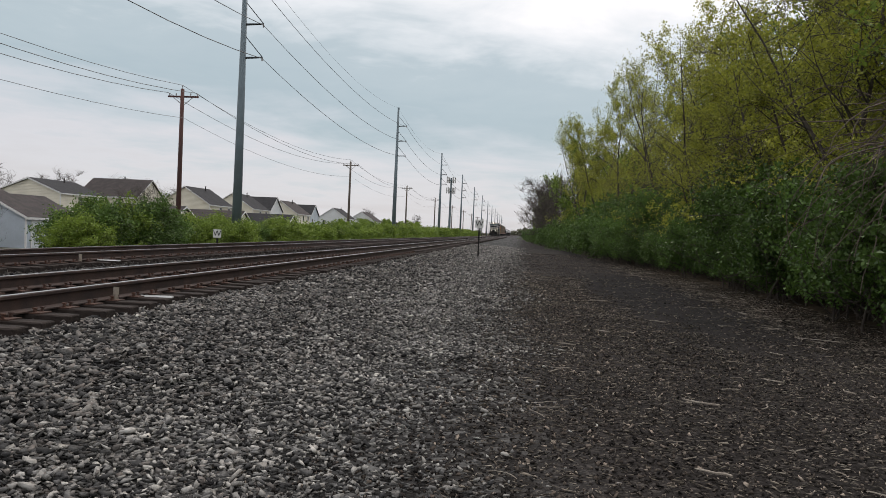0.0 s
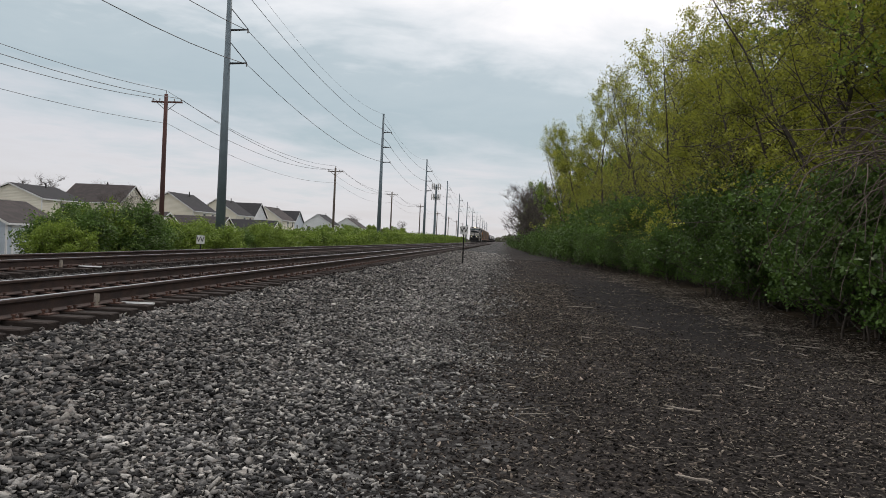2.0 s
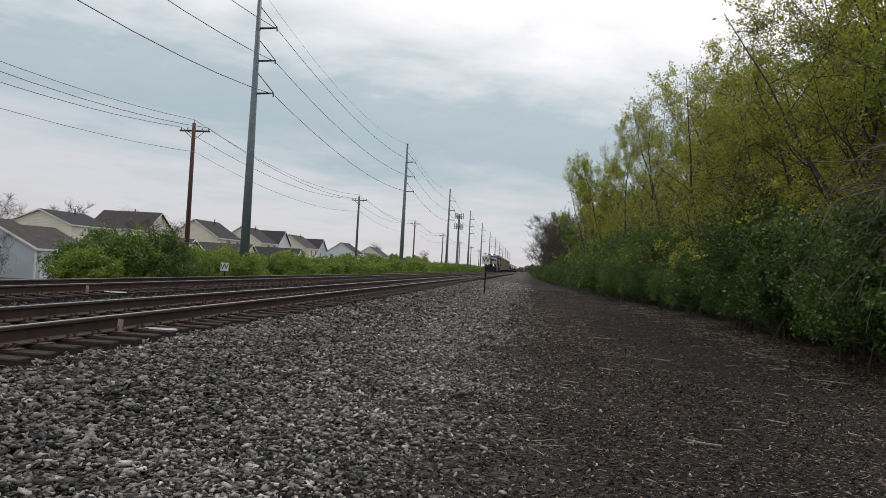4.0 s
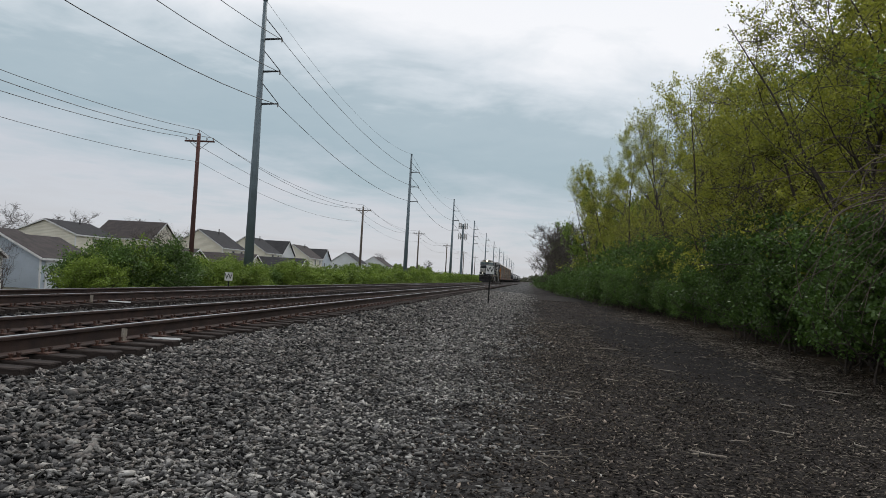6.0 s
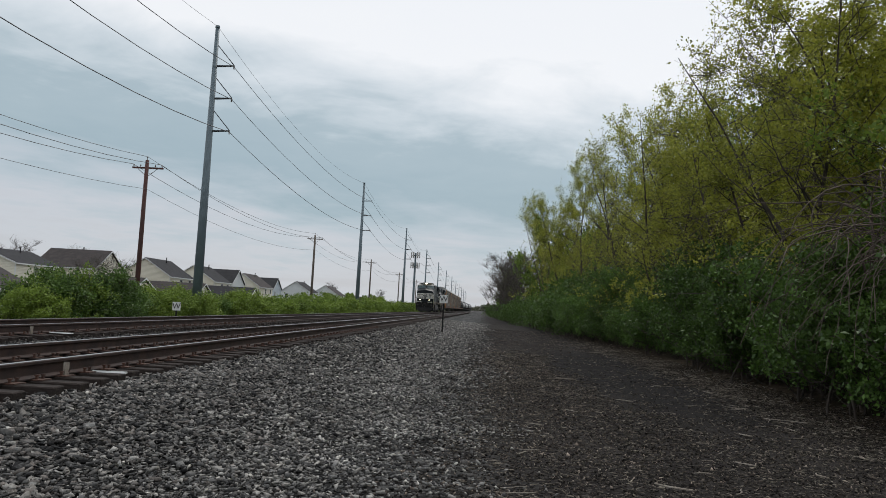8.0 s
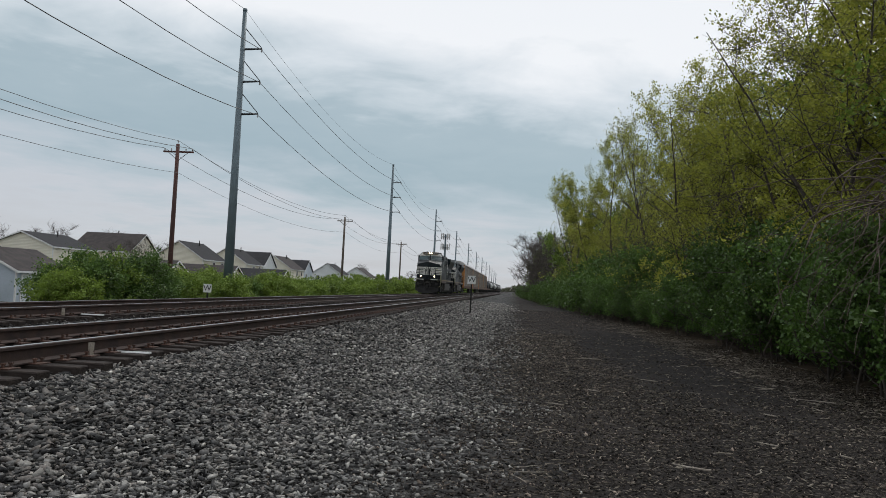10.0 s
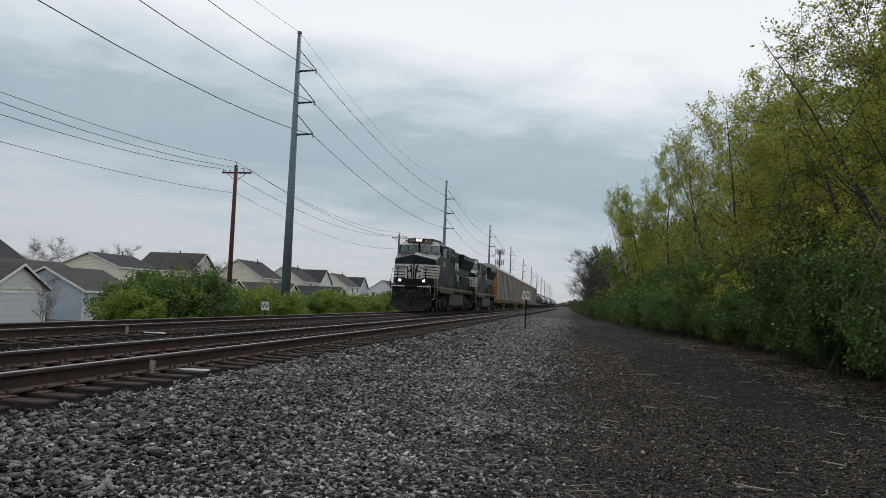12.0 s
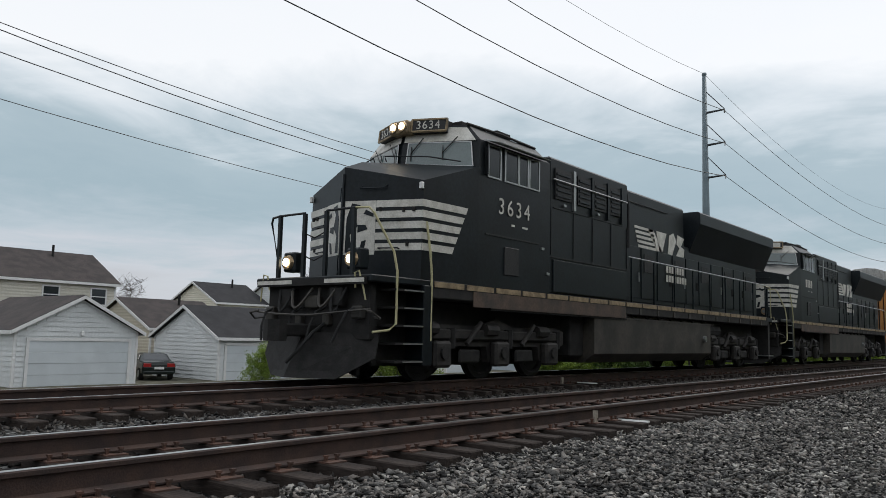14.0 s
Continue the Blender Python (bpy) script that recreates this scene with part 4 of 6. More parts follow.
SPRING = plant("tree", "slender tree with fresh yellow-green spring leaves", "tree", BARK, LEAF_SPRING, 11, 10, 3, 3.5, 14, 6, 3, 44, 0.088, 0.09, 0.05, "trees beside the path", 0.6)
SPARSE = plant("tree", "half-bare tree with sparse yellow-green buds", "tree", TWIG, LEAF_SPRING, 12, 10, 3, 3.6, 14, 6, 4, 16, 0.075, 0.07, 0.07, "trees beside the path", 0.8)
MIDTREE = plant("tree", "tree with mid-green young leaves", "tree", BARK, LEAF_MID, 13, 10, 2, 3.6, 17, 6, 3, 46, 0.095, 0.11, 0.04, "trees beside the path", 0.6)
THICK = plant("tree", "dense leafy tree at the back of the wood", "tree", BARK, LEAF_MID, 17, 10, 2, 4.0, 12, 5, 3, 30, 0.20, 0.25, 0.04, "trees beside the path")
BARE = plant("bare_tree", "bare grey tree with fine twigs", "tree", TWIG, None, 14, 10, 3, 4.2, 12, 6, 4, group="bare trees", low=0.12, twig_len=1.3, thick=3.2)
SHRUB = plant("shrub", "dark green leafy shrub at the wood edge", "shrub", BARK, LEAF_DARK, 15, 2.6, 6, 1.7, 7, 4, 3, 32, 0.085, 0.08, 0.03, "shrubs beside the path", 0.45)
SHRUB2 = plant("shrub", "mid-green shrub with light young leaves", "shrub", BARK, LEAF_YOUNG, 16, 2.6, 5, 1.6, 7, 4, 3, 32, 0.080, 0.08, 0.03, "shrubs beside the path", 0.45)
HEDGE = plant("bush", "bright green bush beyond the tracks", "bush", BARK, LEAF_HEDGE, 18, 3.2, 6, 2.0, 7, 4, 3, 30, 0.12, 0.13, 0.03, "bushes beyond the tracks", 0.5)
HEDGE2 = plant("bush", "deep green bush beyond the tracks", "bush", BARK, LEAF_DARK, 19, 3.2, 6, 2.1, 7, 4, 3, 30, 0.12, 0.13, 0.03, "bushes beyond the tracks", 0.5)
BAREBUSH = plant("bare_shrub", "bare many-stemmed shrub with upright grey-brown twigs", "shrub", TWIG, None, 20, 10, 8, 3.0, 7, 3, 2, group="bare shrubs", low=0.15, twig_len=1.5, thick=2.6)
FARBUSH = plant("bush", "light green bush farther along the tracks", "bush", BARK, LEAF_HEDGE, 22, 3.2, 4, 2.0, 5, 4, 2, 18, 0.23, 0.20, 0.03, "bushes beyond the tracks", 0.5)
FARTREE = plant("tree", "distant leafy tree in young green", "tree", BARK, LEAF_MID, 23, 10, 2, 3.6, 11, 4, 3, 22, 0.28, 0.28, 0.05, "trees beside the path")
FARSHRUB = plant("shrub", "distant dark shrub at the wood edge", "shrub", BARK, LEAF_DARK, 24, 2.6, 4, 1.7, 5, 4, 2, 16, 0.19, 0.16, 0.03, "shrubs beside the path", 0.5)
MASTERS = [SPRING, SPARSE, MIDTREE, THICK, BARE, SHRUB, SHRUB2, HEDGE, HEDGE2, BAREBUSH, FARBUSH, FARTREE, FARSHRUB]
USED = set()


def put(master, x, y, z, height, turn, wide=1.0):
    """Sets a plant of that height; the first use takes the master itself."""
    tall = {0: 10, 1: 10, 2: 10, 3: 10, 4: 10, 5: 2.6, 6: 2.6, 7: 3.2, 8: 3.2, 9: 10, 10: 3.2, 11: 10, 12: 2.6}[MASTERS.index(master)]
    ob = master if master not in USED else copy_thing(master, pose(0, 0, 0))
    USED.add(master)
    ob.matrix_basis = pose(x, y, z, 0, 0, turn)
    s = height / tall
    ob.scale = (s * wide, s * wide, s)
    return ob


def wood_edge(y):
    return float(np.interp(y, (0, 13, 25, 38, 57, 85, 140, 300), (4.5, 4.35, 4.9, 4.5, 3.5, 2.2, 0.8, -1.0)))


def build_wood():
    rng = random.Random(5)
    rows = ((6.0, 8.6, MIDTREE), (9.6, 8.8, SPRING), (13.0, 9.0, MIDTREE), (15.8, 9.1, SPRING), (19.0, 9.2, SPRING), (23.0, 9.4, SPRING), (27.5, 9.6, SPARSE), (31, 9.4, SPRING), (35, 9.6, SPARSE), (40, 10.2, SPARSE), (46, 11.2, SPARSE),
            (54, 12.2, SPARSE), (64, 13.0, SPRING), (75, 12.4, SPARSE), (88, 11.6, FARTREE), (102, 9.5, BARE), (118, 10.0, FARTREE), (136, 10.0, BARE), (160, 10, FARTREE), (190, 10, BARE),
            (225, 10, FARTREE), (270, 10, FARTREE))
    for y, h, kind in rows:
        wide = 1.0 if y < 30 else 0.85 if y < 50 else 0.72
        put(kind, wood_edge(y) + 0.25 + 0.27 * h * wide + 0.014 * max(0, y - 30) + (0.7 if y < 24 else 0) + rng.uniform(-0.2, 0.4), y, 0.1, h, rng.uniform(0, 360), wide)
    back = [THICK, MIDTREE, THICK, SPRING, THICK]
    for k, y in enumerate((2, 8, 12.5, 17, 22, 27, 32, 38, 45, 53, 62, 73, 86, 100, 120, 145, 175)):
        put(back[k % 5] if y < 40 else FARTREE, wood_edge(y) + 6.6 + rng.uniform(-0.4, 0.6) + 0.02 * y, y + 1.5, 0.15, (9.4 if y < 35 else 9.6) + rng.uniform(-0.5, 0.7), rng.uniform(0, 360))
    for k, y in enumerate((4, 12, 20, 29, 40, 54)):
        put(THICK, wood_edge(y) + 10.8, y, 0.2, 8.3 + 0.04 * y, rng.uniform(0, 360), 1.15)
    y = 3.0
    while y < 150:
        kind = FARSHRUB if y > 48 else SHRUB if rng.random() < 0.6 else SHRUB2
        put(kind, wood_edge(y) + rng.uniform(0.75, 1.4), y, 0.02, rng.uniform(1.3, 2.6), rng.uniform(0, 360), 1.0)
        if y < 70:
            kind = FARSHRUB if y > 48 else SHRUB if rng.random() < 0.6 else SHRUB2
            put(kind, wood_edge(y) + rng.uniform(2.2, 3.2), y + rng.uniform(-0.5, 0.5), 0.05, rng.uniform(2.3, 3.6), rng.uniform(0, 360))
        y += rng.uniform(1.3, 2.1) * (1 if y < 45 else 1.7 if y < 80 else 2.8)
    for y, h, turn in ((97, 8.2, 40), (90, 7.4, 130), (106, 8.6, 250)):
        put(BARE, wood_edge(y) + 0.9, y, 0.0, h, turn)
    put(SPARSE, wood_edge(20) + 2.6, 25, 0.0, 8.8, 140)
    put(SPARSE, wood_edge(12) + 2.4, 16.2, 0.0, 8.6, 260)
    put(SPARSE, wood_edge(30) + 2.2, 30.2, 0.0, 9.0, 20)


build_wood()


def vine_curtain(x, y, wide, top, strands, seed):
    """Dry vines that arch out over the shrubs and hang down, tangled."""
    rng, wood, stems = random.Random(seed), Wood(), []
    for _ in range(strands):
        p = Vector((rng.uniform(0.0, 0.7), rng.uniform(-wide, wide), top * rng.uniform(0.62, 1.05)))
        way = Vector((rng.uniform(-1.2, 0.1), rng.gauss(0, 0.7), rng.uniform(0.0, 0.9)))
        pts = wander(rng, p, way, rng.uniform(1.2, 2.9), 9, 0.20, -0.20)
        pts = [q for q in pts if q.z > 0.15]
        if len(pts) > 3:
            r = rng.uniform(0.006, 0.013)
            wood.branch(pts, r, r * 0.45, 4)
    for k in range(5):
        q = Vector((0.5, wide * (k - 2) / 2.3, -0.1))
        stem = Wood()
        stem.branch(wander(rng, q, Vector((rng.uniform(-0.15, 0.1), rng.gauss(0, 0.15), 1)), top, 8, 0.10, 0.05), 0.035, 0.014, 6)
        stems.append(stem)
    t = thing("vine_tangle", "tangle of dry brown vines hanging at the wood edge", "vines", pose(x, y, 0), "dry tangles")
    tagged(placed("vine", raw_mesh("vine", np.array(wood.v), wood.f, VINE), t, "arching dry strands"), kind="stuff")
    for stem in stems:
        placed("stem", raw_mesh("stem", np.array(stem.v), stem.f, VINE), t, "woody upright vine stem")


vine_curtain(wood_edge(11) + 0.75, 10.9, 1.5, 3.1, 120, 61)


def build_bushes():
    rng = random.Random(9)
    for x, y, h, kind in ((-17.8, 30.5, 2.2, HEDGE), (-18.0, 31.7, 2.7, HEDGE2), (-18.4, 33.2, 2.9, HEDGE), (-17.9, 35.6, 2.7, HEDGE2), (-18.3, 37.6, 3.0, HEDGE2), (-18.5, 39.8, 2.6, HEDGE2),
                          (-19.3, 32.0, 2.4, HEDGE2), (-19.8, 34.6, 2.8, HEDGE2), (-19.8, 38.2, 2.7, HEDGE2)):
        put(kind, x, y, ground_z(x), h, rng.uniform(0, 360), 1.08)
    y = 44.5
    while y < 330:
        far = y > 62
        put(FARBUSH if far else HEDGE if rng.random() < 0.8 else HEDGE2, -18.2 + rng.uniform(-0.7, 0.7), y, -1.25, rng.uniform(2.1, 2.7) * (1 if y < 95 else 1.2), rng.uniform(0, 360), 1.15)
        if rng.random() < 0.5:
            put(FARBUSH if far else HEDGE, -21.5 + rng.uniform(-1, 1), y + 1, -1.35, rng.uniform(2.2, 2.9) * (1 if y < 95 else 1.25), rng.uniform(0, 360), 1.2)
        y += rng.uniform(2.6, 3.8) * (1 if y < 100 else 2.0)
    for x, y, h in ((-27.0, 27.3, 7.1), (-21.5, 43.5, 5.0), (-27.6, 29.6, 4.6), (-33.0, 46.0, 3.6), (-20.8, 40.8, 4.6), (-25.8, 25.9, 4.4), (-28.4, 26.6, 6.2)):
        put(BAREBUSH, x, y, LAND, h, rng.uniform(0, 360), 0.95)
    for x, y, h in ((-26.6, 28.9, 2.7), (-25.8, 30.2, 2.3), (-30.6, 24.2, 1.9), (-29.5, 33.0, 1.6)):
        put(HEDGE, x, y, LAND, h, rng.uniform(0, 360), 0.8)
    for x, y, h in ((-104, 140, 12), (-102, 147, 10.5), (-100, 163, 12.5), (-98, 184, 12.5), (-96, 192, 11), (-96, 54.5, 9.5), (-104, 92, 11), (-112, 118, 11), (-98, 208, 11), (-60, 300, 10), (-45, 330, 9), (-110, 128, 11.5)):
        put(BARE, x, y, LAND, h, rng.uniform(0, 360), 1.0)
    for x, y, h in ((-30, 130, 5.0), (-30, 150, 5.5), (-36, 175, 6.0), (-31, 200, 6.0), (-40, 235, 7.0), (-36, 270, 7.0), (-44, 300, 8.0), (-60, 345, 9.0), (-80, 345, 9.0)):
        put(FARTREE, x, y, LAND, h * 0.8, rng.uniform(0, 360), 1.2)


build_bushes()


def far_woods():
    """A low, uneven belt of woods on the horizon."""
    rng = np.random.default_rng(3)
    n = 26000
    x = rng.uniform(-900, 900, n)
    top = 7 + 4 * np.sin(x * 0.021) + 3 * np.sin(x * 0.067 + 1) + rng.normal(0, 0.8, n)
    c = np.stack([x, 1100 + rng.uniform(-25, 25, n), LAND + top * rng.uniform(0, 1, n) ** 0.7], 1)
    d, s = rng.normal(0, 1, (n, 3)), rng.normal(0, 1, (n, 3))
    k = 2.3
    v = np.stack([c - k * d * 0.5, c + k * 0.5 * s, c + k * d * 0.5, c - k * 0.5 * s], 1).reshape(-1, 3)
    tagged(new("far_woods", raw_mesh("far_woods", v, np.arange(len(v)).reshape(-1, 4), HORIZON_WOOD)), "hazy belt of distant woods", "woods", kind="stuff")


far_woods()

# ---- the train: local y runs back from the front, local z = 0 is the rail top ----
MOVERS, WHEELS = [], []
WHEEL_R = 0.53


def wheel_mesh():
    bm = bmesh.new()
    for s in (-1, 1):
        rings = []
        for x, r in ((0.66, 0.10), (0.66, 0.44), (0.655, WHEEL_R + 0.025), (0.685, WHEEL_R + 0.025), (0.69, WHEEL_R), (0.79, WHEEL_R - 0.005), (0.79, 0.43), (0.74, 0.40), (0.74, 0.16), (0.80, 0.12), (0.80, 0.0)):
            rings.append([bm.verts.new((s * x, r * math.cos(k * math.tau / 20), r * math.sin(k * math.tau / 20))) for k in range(20)] if r else None)
        for a, b in zip(rings[:-1], rings[1:-1]):
            for k in range(20):
                bm.faces.new((a[k], a[(k + 1) % 20], b[(k + 1) % 20], b[k]))
        bm.faces.new(rings[-2])
        for k in range(4):
            a = k * math.tau / 4
            box(bm, s * 0.735, s * 0.755, 0.28 * math.cos(a) - 0.04, 0.28 * math.cos(a) + 0.04, 0.28 * math.sin(a) - 0.04, 0.28 * math.sin(a) + 0.04)
    tube(bm, [(-0.68, 0, 0), (0.68, 0, 0)], 0.09, 8)
    bmesh.ops.recalc_face_normals(bm, faces=bm.faces[:])
    me = bpy.data.meshes.new("wheelset")
    bm.to_mesh(me)
    bm.free()
    me.materials.append(GRIME)
    return me


WHEELSET = wheel_mesh()


def wheelset(parent, y, turns=False):
    w = placed("wheelset", WHEELSET, parent, "steel wheels on an axle", pose(0, y, WHEEL_R))
    if turns:
        WHEELS.append((w, y))
    return w


def on_nose(x, z, out=0.0):
    """A place on the V-shaped nose front: x across, z up."""
    t = abs(x) / 1.45
    return (x, 0.58 + 0.55 * t + 0.03 * (z - 1.8) / 2 - out, z)


def on_windshield(x, z, out=0.0):
    t = abs(x) / 1.5
    return (x * (1 - 0.05 * max(0, z - 4.1)), 2.1 + 0.58 * t + 0.10 * (z - 4.1) - out, z)


def locomotive(label, number, lead):
    loco = thing("locomotive", label, "locomotive", group="locomotives")
    S = (-1, 1)
    # frame and deck
    part("sill", boxed(-1.50, 1.50, 1.38, 20.6, 1.50, 1.82, bevel=0.02), GRIME, loco, "long grimy frame sill")
    for s in S:
        x0, x1 = (1.5, 1.515) if s > 0 else (-1.515, -1.5)
        y = 1.45
        while y < 20.3:
            part("sill_stripe", boxed(x0, x1, y, y + 0.86, 1.70, 1.80), GOLD, loco, "dull tan reflective stripe")
            y += 0.95
        part("skirt", boxed(min(s * 1.44, s * 1.49), max(s * 1.44, s * 1.49), 3.2, 9.1, 1.36, 1.5), GRIME, loco, "grimy skirt panel")
        part("sill_panel", boxed(x0, x1, 2.6, 9.0, 1.40, 1.685), SILL_RUST, loco, "rust-brown dusted sill panel")
    part("front_deck", boxed(-1.47, 1.47, -0.12, 1.40, 1.70, 1.82, bevel=0.02), BLACK, loco)
    part("front_lip", boxed(-1.38, 1.38, -0.165, -0.10, 1.66, 1.78), GRIME, loco)
    part("end_plate", boxed(-1.30, 1.30, 0.05, 0.20, 0.75, 1.70, bevel=0.02), GRIME, loco)
    # snow plow with a central point
    bm = bmesh.new()
    for s in S:
        # each wing: full width above, its lower outer corner cut away
        front = [(0, -0.62, 0.10), (s * 0.82, -0.22, 0.10), (s * 1.40, 0.10, 0.46), (s * 1.38, 0.20, 0.86), (0, -0.22, 0.86)]
        lo, hi = [bm.verts.new(q) for q in front], [bm.verts.new((x * 0.99, y + 0.04, z)) for x, y, z in front]
        bm.faces.new(lo)
        bm.faces.new(hi[::-1])
        for i in range(5):
            bm.faces.new((lo[i], hi[i], hi[(i + 1) % 5], lo[(i + 1) % 5]))
    bmesh.ops.recalc_face_normals(bm, faces=bm.faces[:])
    part("plow", bm, GRIME, loco, "grimy steel snow plow")
    bm = boxed(-0.13, 0.13, -0.78, 0.1, 0.78, 1.00, bevel=0.03)
    prism(bm, [(-0.16, -0.95), (0.02, -1.0), (0.15, -0.86), (0.16, -0.72), (-0.16, -0.72)], 0.70, 1.06, "z")
    part("coupler", bm, GRIME, loco, "knuckle coupler")
    part("uncoupling_lever", tube(bmesh.new(), [(-1.45, -0.08, 1.22), (-0.9, -0.22, 1.18), (-0.15, -0.30, 1.15), (0.3, -0.30, 1.15), (0.9, -0.22, 1.2), (1.45, -0.1, 1.25)], 0.020, 6), TANK, loco)
    for x0, x1, d in ((-0.82, -0.45, 0.42), (-0.50, 0.02, 0.36), (0.20, 0.62, 0.34), (0.52, 0.86, 0.45)):
        pts = [(x0 + (x1 - x0) * k / 6, -0.06 - 0.16 * math.sin(math.pi * k / 6), 1.62 - d * math.sin(math.pi * k / 6)) for k in range(7)]
        part("jumper_hose", tube(bmesh.new(), pts, 0.026, 6), RUBBER if x0 < -0.6 or x0 > 0.3 else TANK, loco, "hanging grey hose")
    for x in (-1.05, -0.30, 0.30, 1.05):
        part("air_hose", tube(bmesh.new(), [(x, 0.02, 1.30), (x * 0.98, -0.22, 1.20), (x * 0.94, -0.34, 0.95), (x * 0.86, -0.40, 0.70)], 0.024, 6), RUBBER, loco)
    for x in (-0.95, -0.5, 0.5, 0.95):
        part("plow_rib", boxed(x - 0.025, x + 0.025, -0.28 + 0.40 * abs(x), -0.22 + 0.43 * abs(x), 0.16, 0.84), GRIME, loco)
    for x, z, w, h in ((-1.12, 1.18, 0.22, 0.26), (1.10, 1.20, 0.24, 0.22), (0.0, 1.38, 0.34, 0.22), (-0.34, 1.06, 0.16, 0.2), (0.36, 1.08, 0.16, 0.2)):
        part("end_fitting", boxed(x - w / 2, x + w / 2, -0.08, 0.06, z - h / 2, z + h / 2, bevel=0.025), TANK, loco)
    part("brake_hose", tube(bmesh.new(), [(0.35, 0.0, 1.05), (0.38, -0.35, 0.85), (0.25, -0.55, 0.55), (0.10, -0.66, 0.35)], 0.03, 6), RUBBER, loco)
    for s in S:
        part("mu_box", boxed(s * 0.62 - 0.16, s * 0.62 + 0.16, -0.10, 0.06, 1.30, 1.62, bevel=0.02), GRIME, loco)
    # nose and cab
    bm = bmesh.new()
    F0, F1 = bm.verts.new((0, 0.58, 1.80)), bm.verts.new((0, 0.61, 3.88))
    c0, c1 = [bm.verts.new((s * 1.45, 1.13, 1.80)) for s in S], [bm.verts.new((s * 1.45, 1.16, 3.58)) for s in S]
    r0, r1 = [bm.verts.new((s * 1.50, 2.72, 1.80)) for s in S], [bm.verts.new((s * 1.50, 2.72, 4.10)) for s in S]
    P, Wc = bm.verts.new((0, 1.05, 4.06)), bm.verts.new((0, 2.15, 4.20))
    back = bm.verts.new((0, 2.72, 1.80)), bm.verts.new((0, 2.72, 4.20))
    for i, s in enumerate(S):
        bm.faces.new((F0, c0[i], c1[i], F1))
        bm.faces.new((c0[i], r0[i], r1[i], c1[i]))
        bm.faces.new((F1, c1[i], P))
        bm.faces.new((P, c1[i], r1[i], Wc))
        bm.faces.new((Wc, r1[i], back[1]))
        bm.faces.new((r0[i], back[0], back[1], r1[i]))
        bm.faces.new((F0, back[0], r0[i], c0[i]))
    bmesh.ops.recalc_face_normals(bm, faces=bm.faces[:])
    nose = part("nose", bm, BLACK, loco, "black wedge-shaped nose")
    part("nose_door", plate(bmesh.new(), on_nose(-0.62, 1.86, 0.03), on_nose(-0.08, 1.86, 0.03), on_nose(-0.08, 3.5, 0.03), on_nose(-0.62, 3.5, 0.03), 0.03), BLACK, nose)
    part("nose_seam", tube(bmesh.new(), [on_nose(0, 1.9, 0.01), on_nose(0, 3.75, 0.01)], 0.03, 6), BLACK, nose)
    part("grab_iron", tube(bmesh.new(), [on_nose(0.35, 3.52, 0.0), on_nose(0.35, 3.46, 0.07), on_nose(0.80, 3.46, 0.07), on_nose(0.80, 3.52, 0.0)], 0.014, 5), BLACK, nose)
    for s in S:
        for k in range(5):
            z1 = 3.24 - 0.195 * k
            z0, inner = z1 - 0.128, 0.62
            q = (on_nose(s * inner, z0, 0.008), on_nose(s * 1.449, z0, 0.008), on_nose(s * 1.449, z1, 0.008), on_nose(s * inner, z1, 0.008))
            part("nose_stripe", plate(bmesh.new(), *(q if s > 0 else q[::-1]), 0.006), WHITE, nose, "white stripe")
            ye0, ye1 = 2.40 - 0.46 * (3.24 - z0) / 0.9, 2.40 - 0.46 * (3.24 - z1) / 0.9
            bm = bmesh.new()
            x = s * 1.49
            for a, b in (((1.45, 1.35), (1.50, 2.3)),):
                pts = [(s * 1.458, 1.135, z0), (s * 1.502, ye0, z0), (s * 1.502, ye1, z1), (s * 1.458, 1.135, z1)]
                plate(bm, *(pts if s > 0 else pts[::-1]), 0.006)
            part("side_stripe", bm, WHITE, nose, "white stripe with a slanted end")
        # white field with a dark emblem shape, on the door side proud of the door
        lift = 0.034 if s < 0 else 0.009
        field = (on_nose(s * 0.05, 2.26, lift), on_nose(s * 0.615, 2.26, lift), on_nose(s * 0.615, 3.24, lift), on_nose(s * 0.05, 3.24, lift))
        panel = part("emblem_field", plate(bmesh.new(), *(field if s > 0 else field[::-1]), 0.006), WHITE, nose, "white field behind the emblem")
        shapes = ([(0.08, 2.30), (0.20, 2.30), (0.16, 2.62), (0.30, 2.78), (0.22, 3.02), (0.34, 3.16), (0.18, 3.20), (0.09, 2.92)], [(0.30, 2.66), (0.48, 2.72), (0.44, 2.80), (0.30, 2.80)],
                  [(0.40, 3.00), (0.58, 2.94), (0.58, 3.00), (0.44, 3.08)], [(0.34, 2.30), (0.42, 2.30), (0.46, 2.52), (0.38, 2.50)])
        for q in shapes:
            lo, hi = [on_nose(s * x, z, lift + 0.008) for x, z in q], [on_nose(s * x, z, lift + 0.003) for x, z in q]
            bm = bmesh.new()
            lo, hi = [bm.verts.new(v) for v in lo], [bm.verts.new(v) for v in hi]
            bm.faces.new(lo)
            bm.faces.new(hi[::-1])
            for i in range(len(q)):
                bm.faces.new((lo[i], hi[i], hi[(i + 1) % len(q)], lo[(i + 1) % len(q)]))
            bmesh.ops.recalc_face_normals(bm, faces=bm.faces[:])
            part("emblem", bm, BLACK, panel, "black emblem shape")
        # grab irons and latches over the stripes
        for x0, x1, z in ((0.72, 1.06, 2.86), (0.72, 1.06, 2.36)):
            part("grab_iron", tube(bmesh.new(), [on_nose(s * x0, z, 0.0), on_nose(s * x0, z + 0.01, 0.07), on_nose(s * x1, z + 0.01, 0.07), on_nose(s * x1, z, 0.0)], 0.013, 5), BLACK, nose)
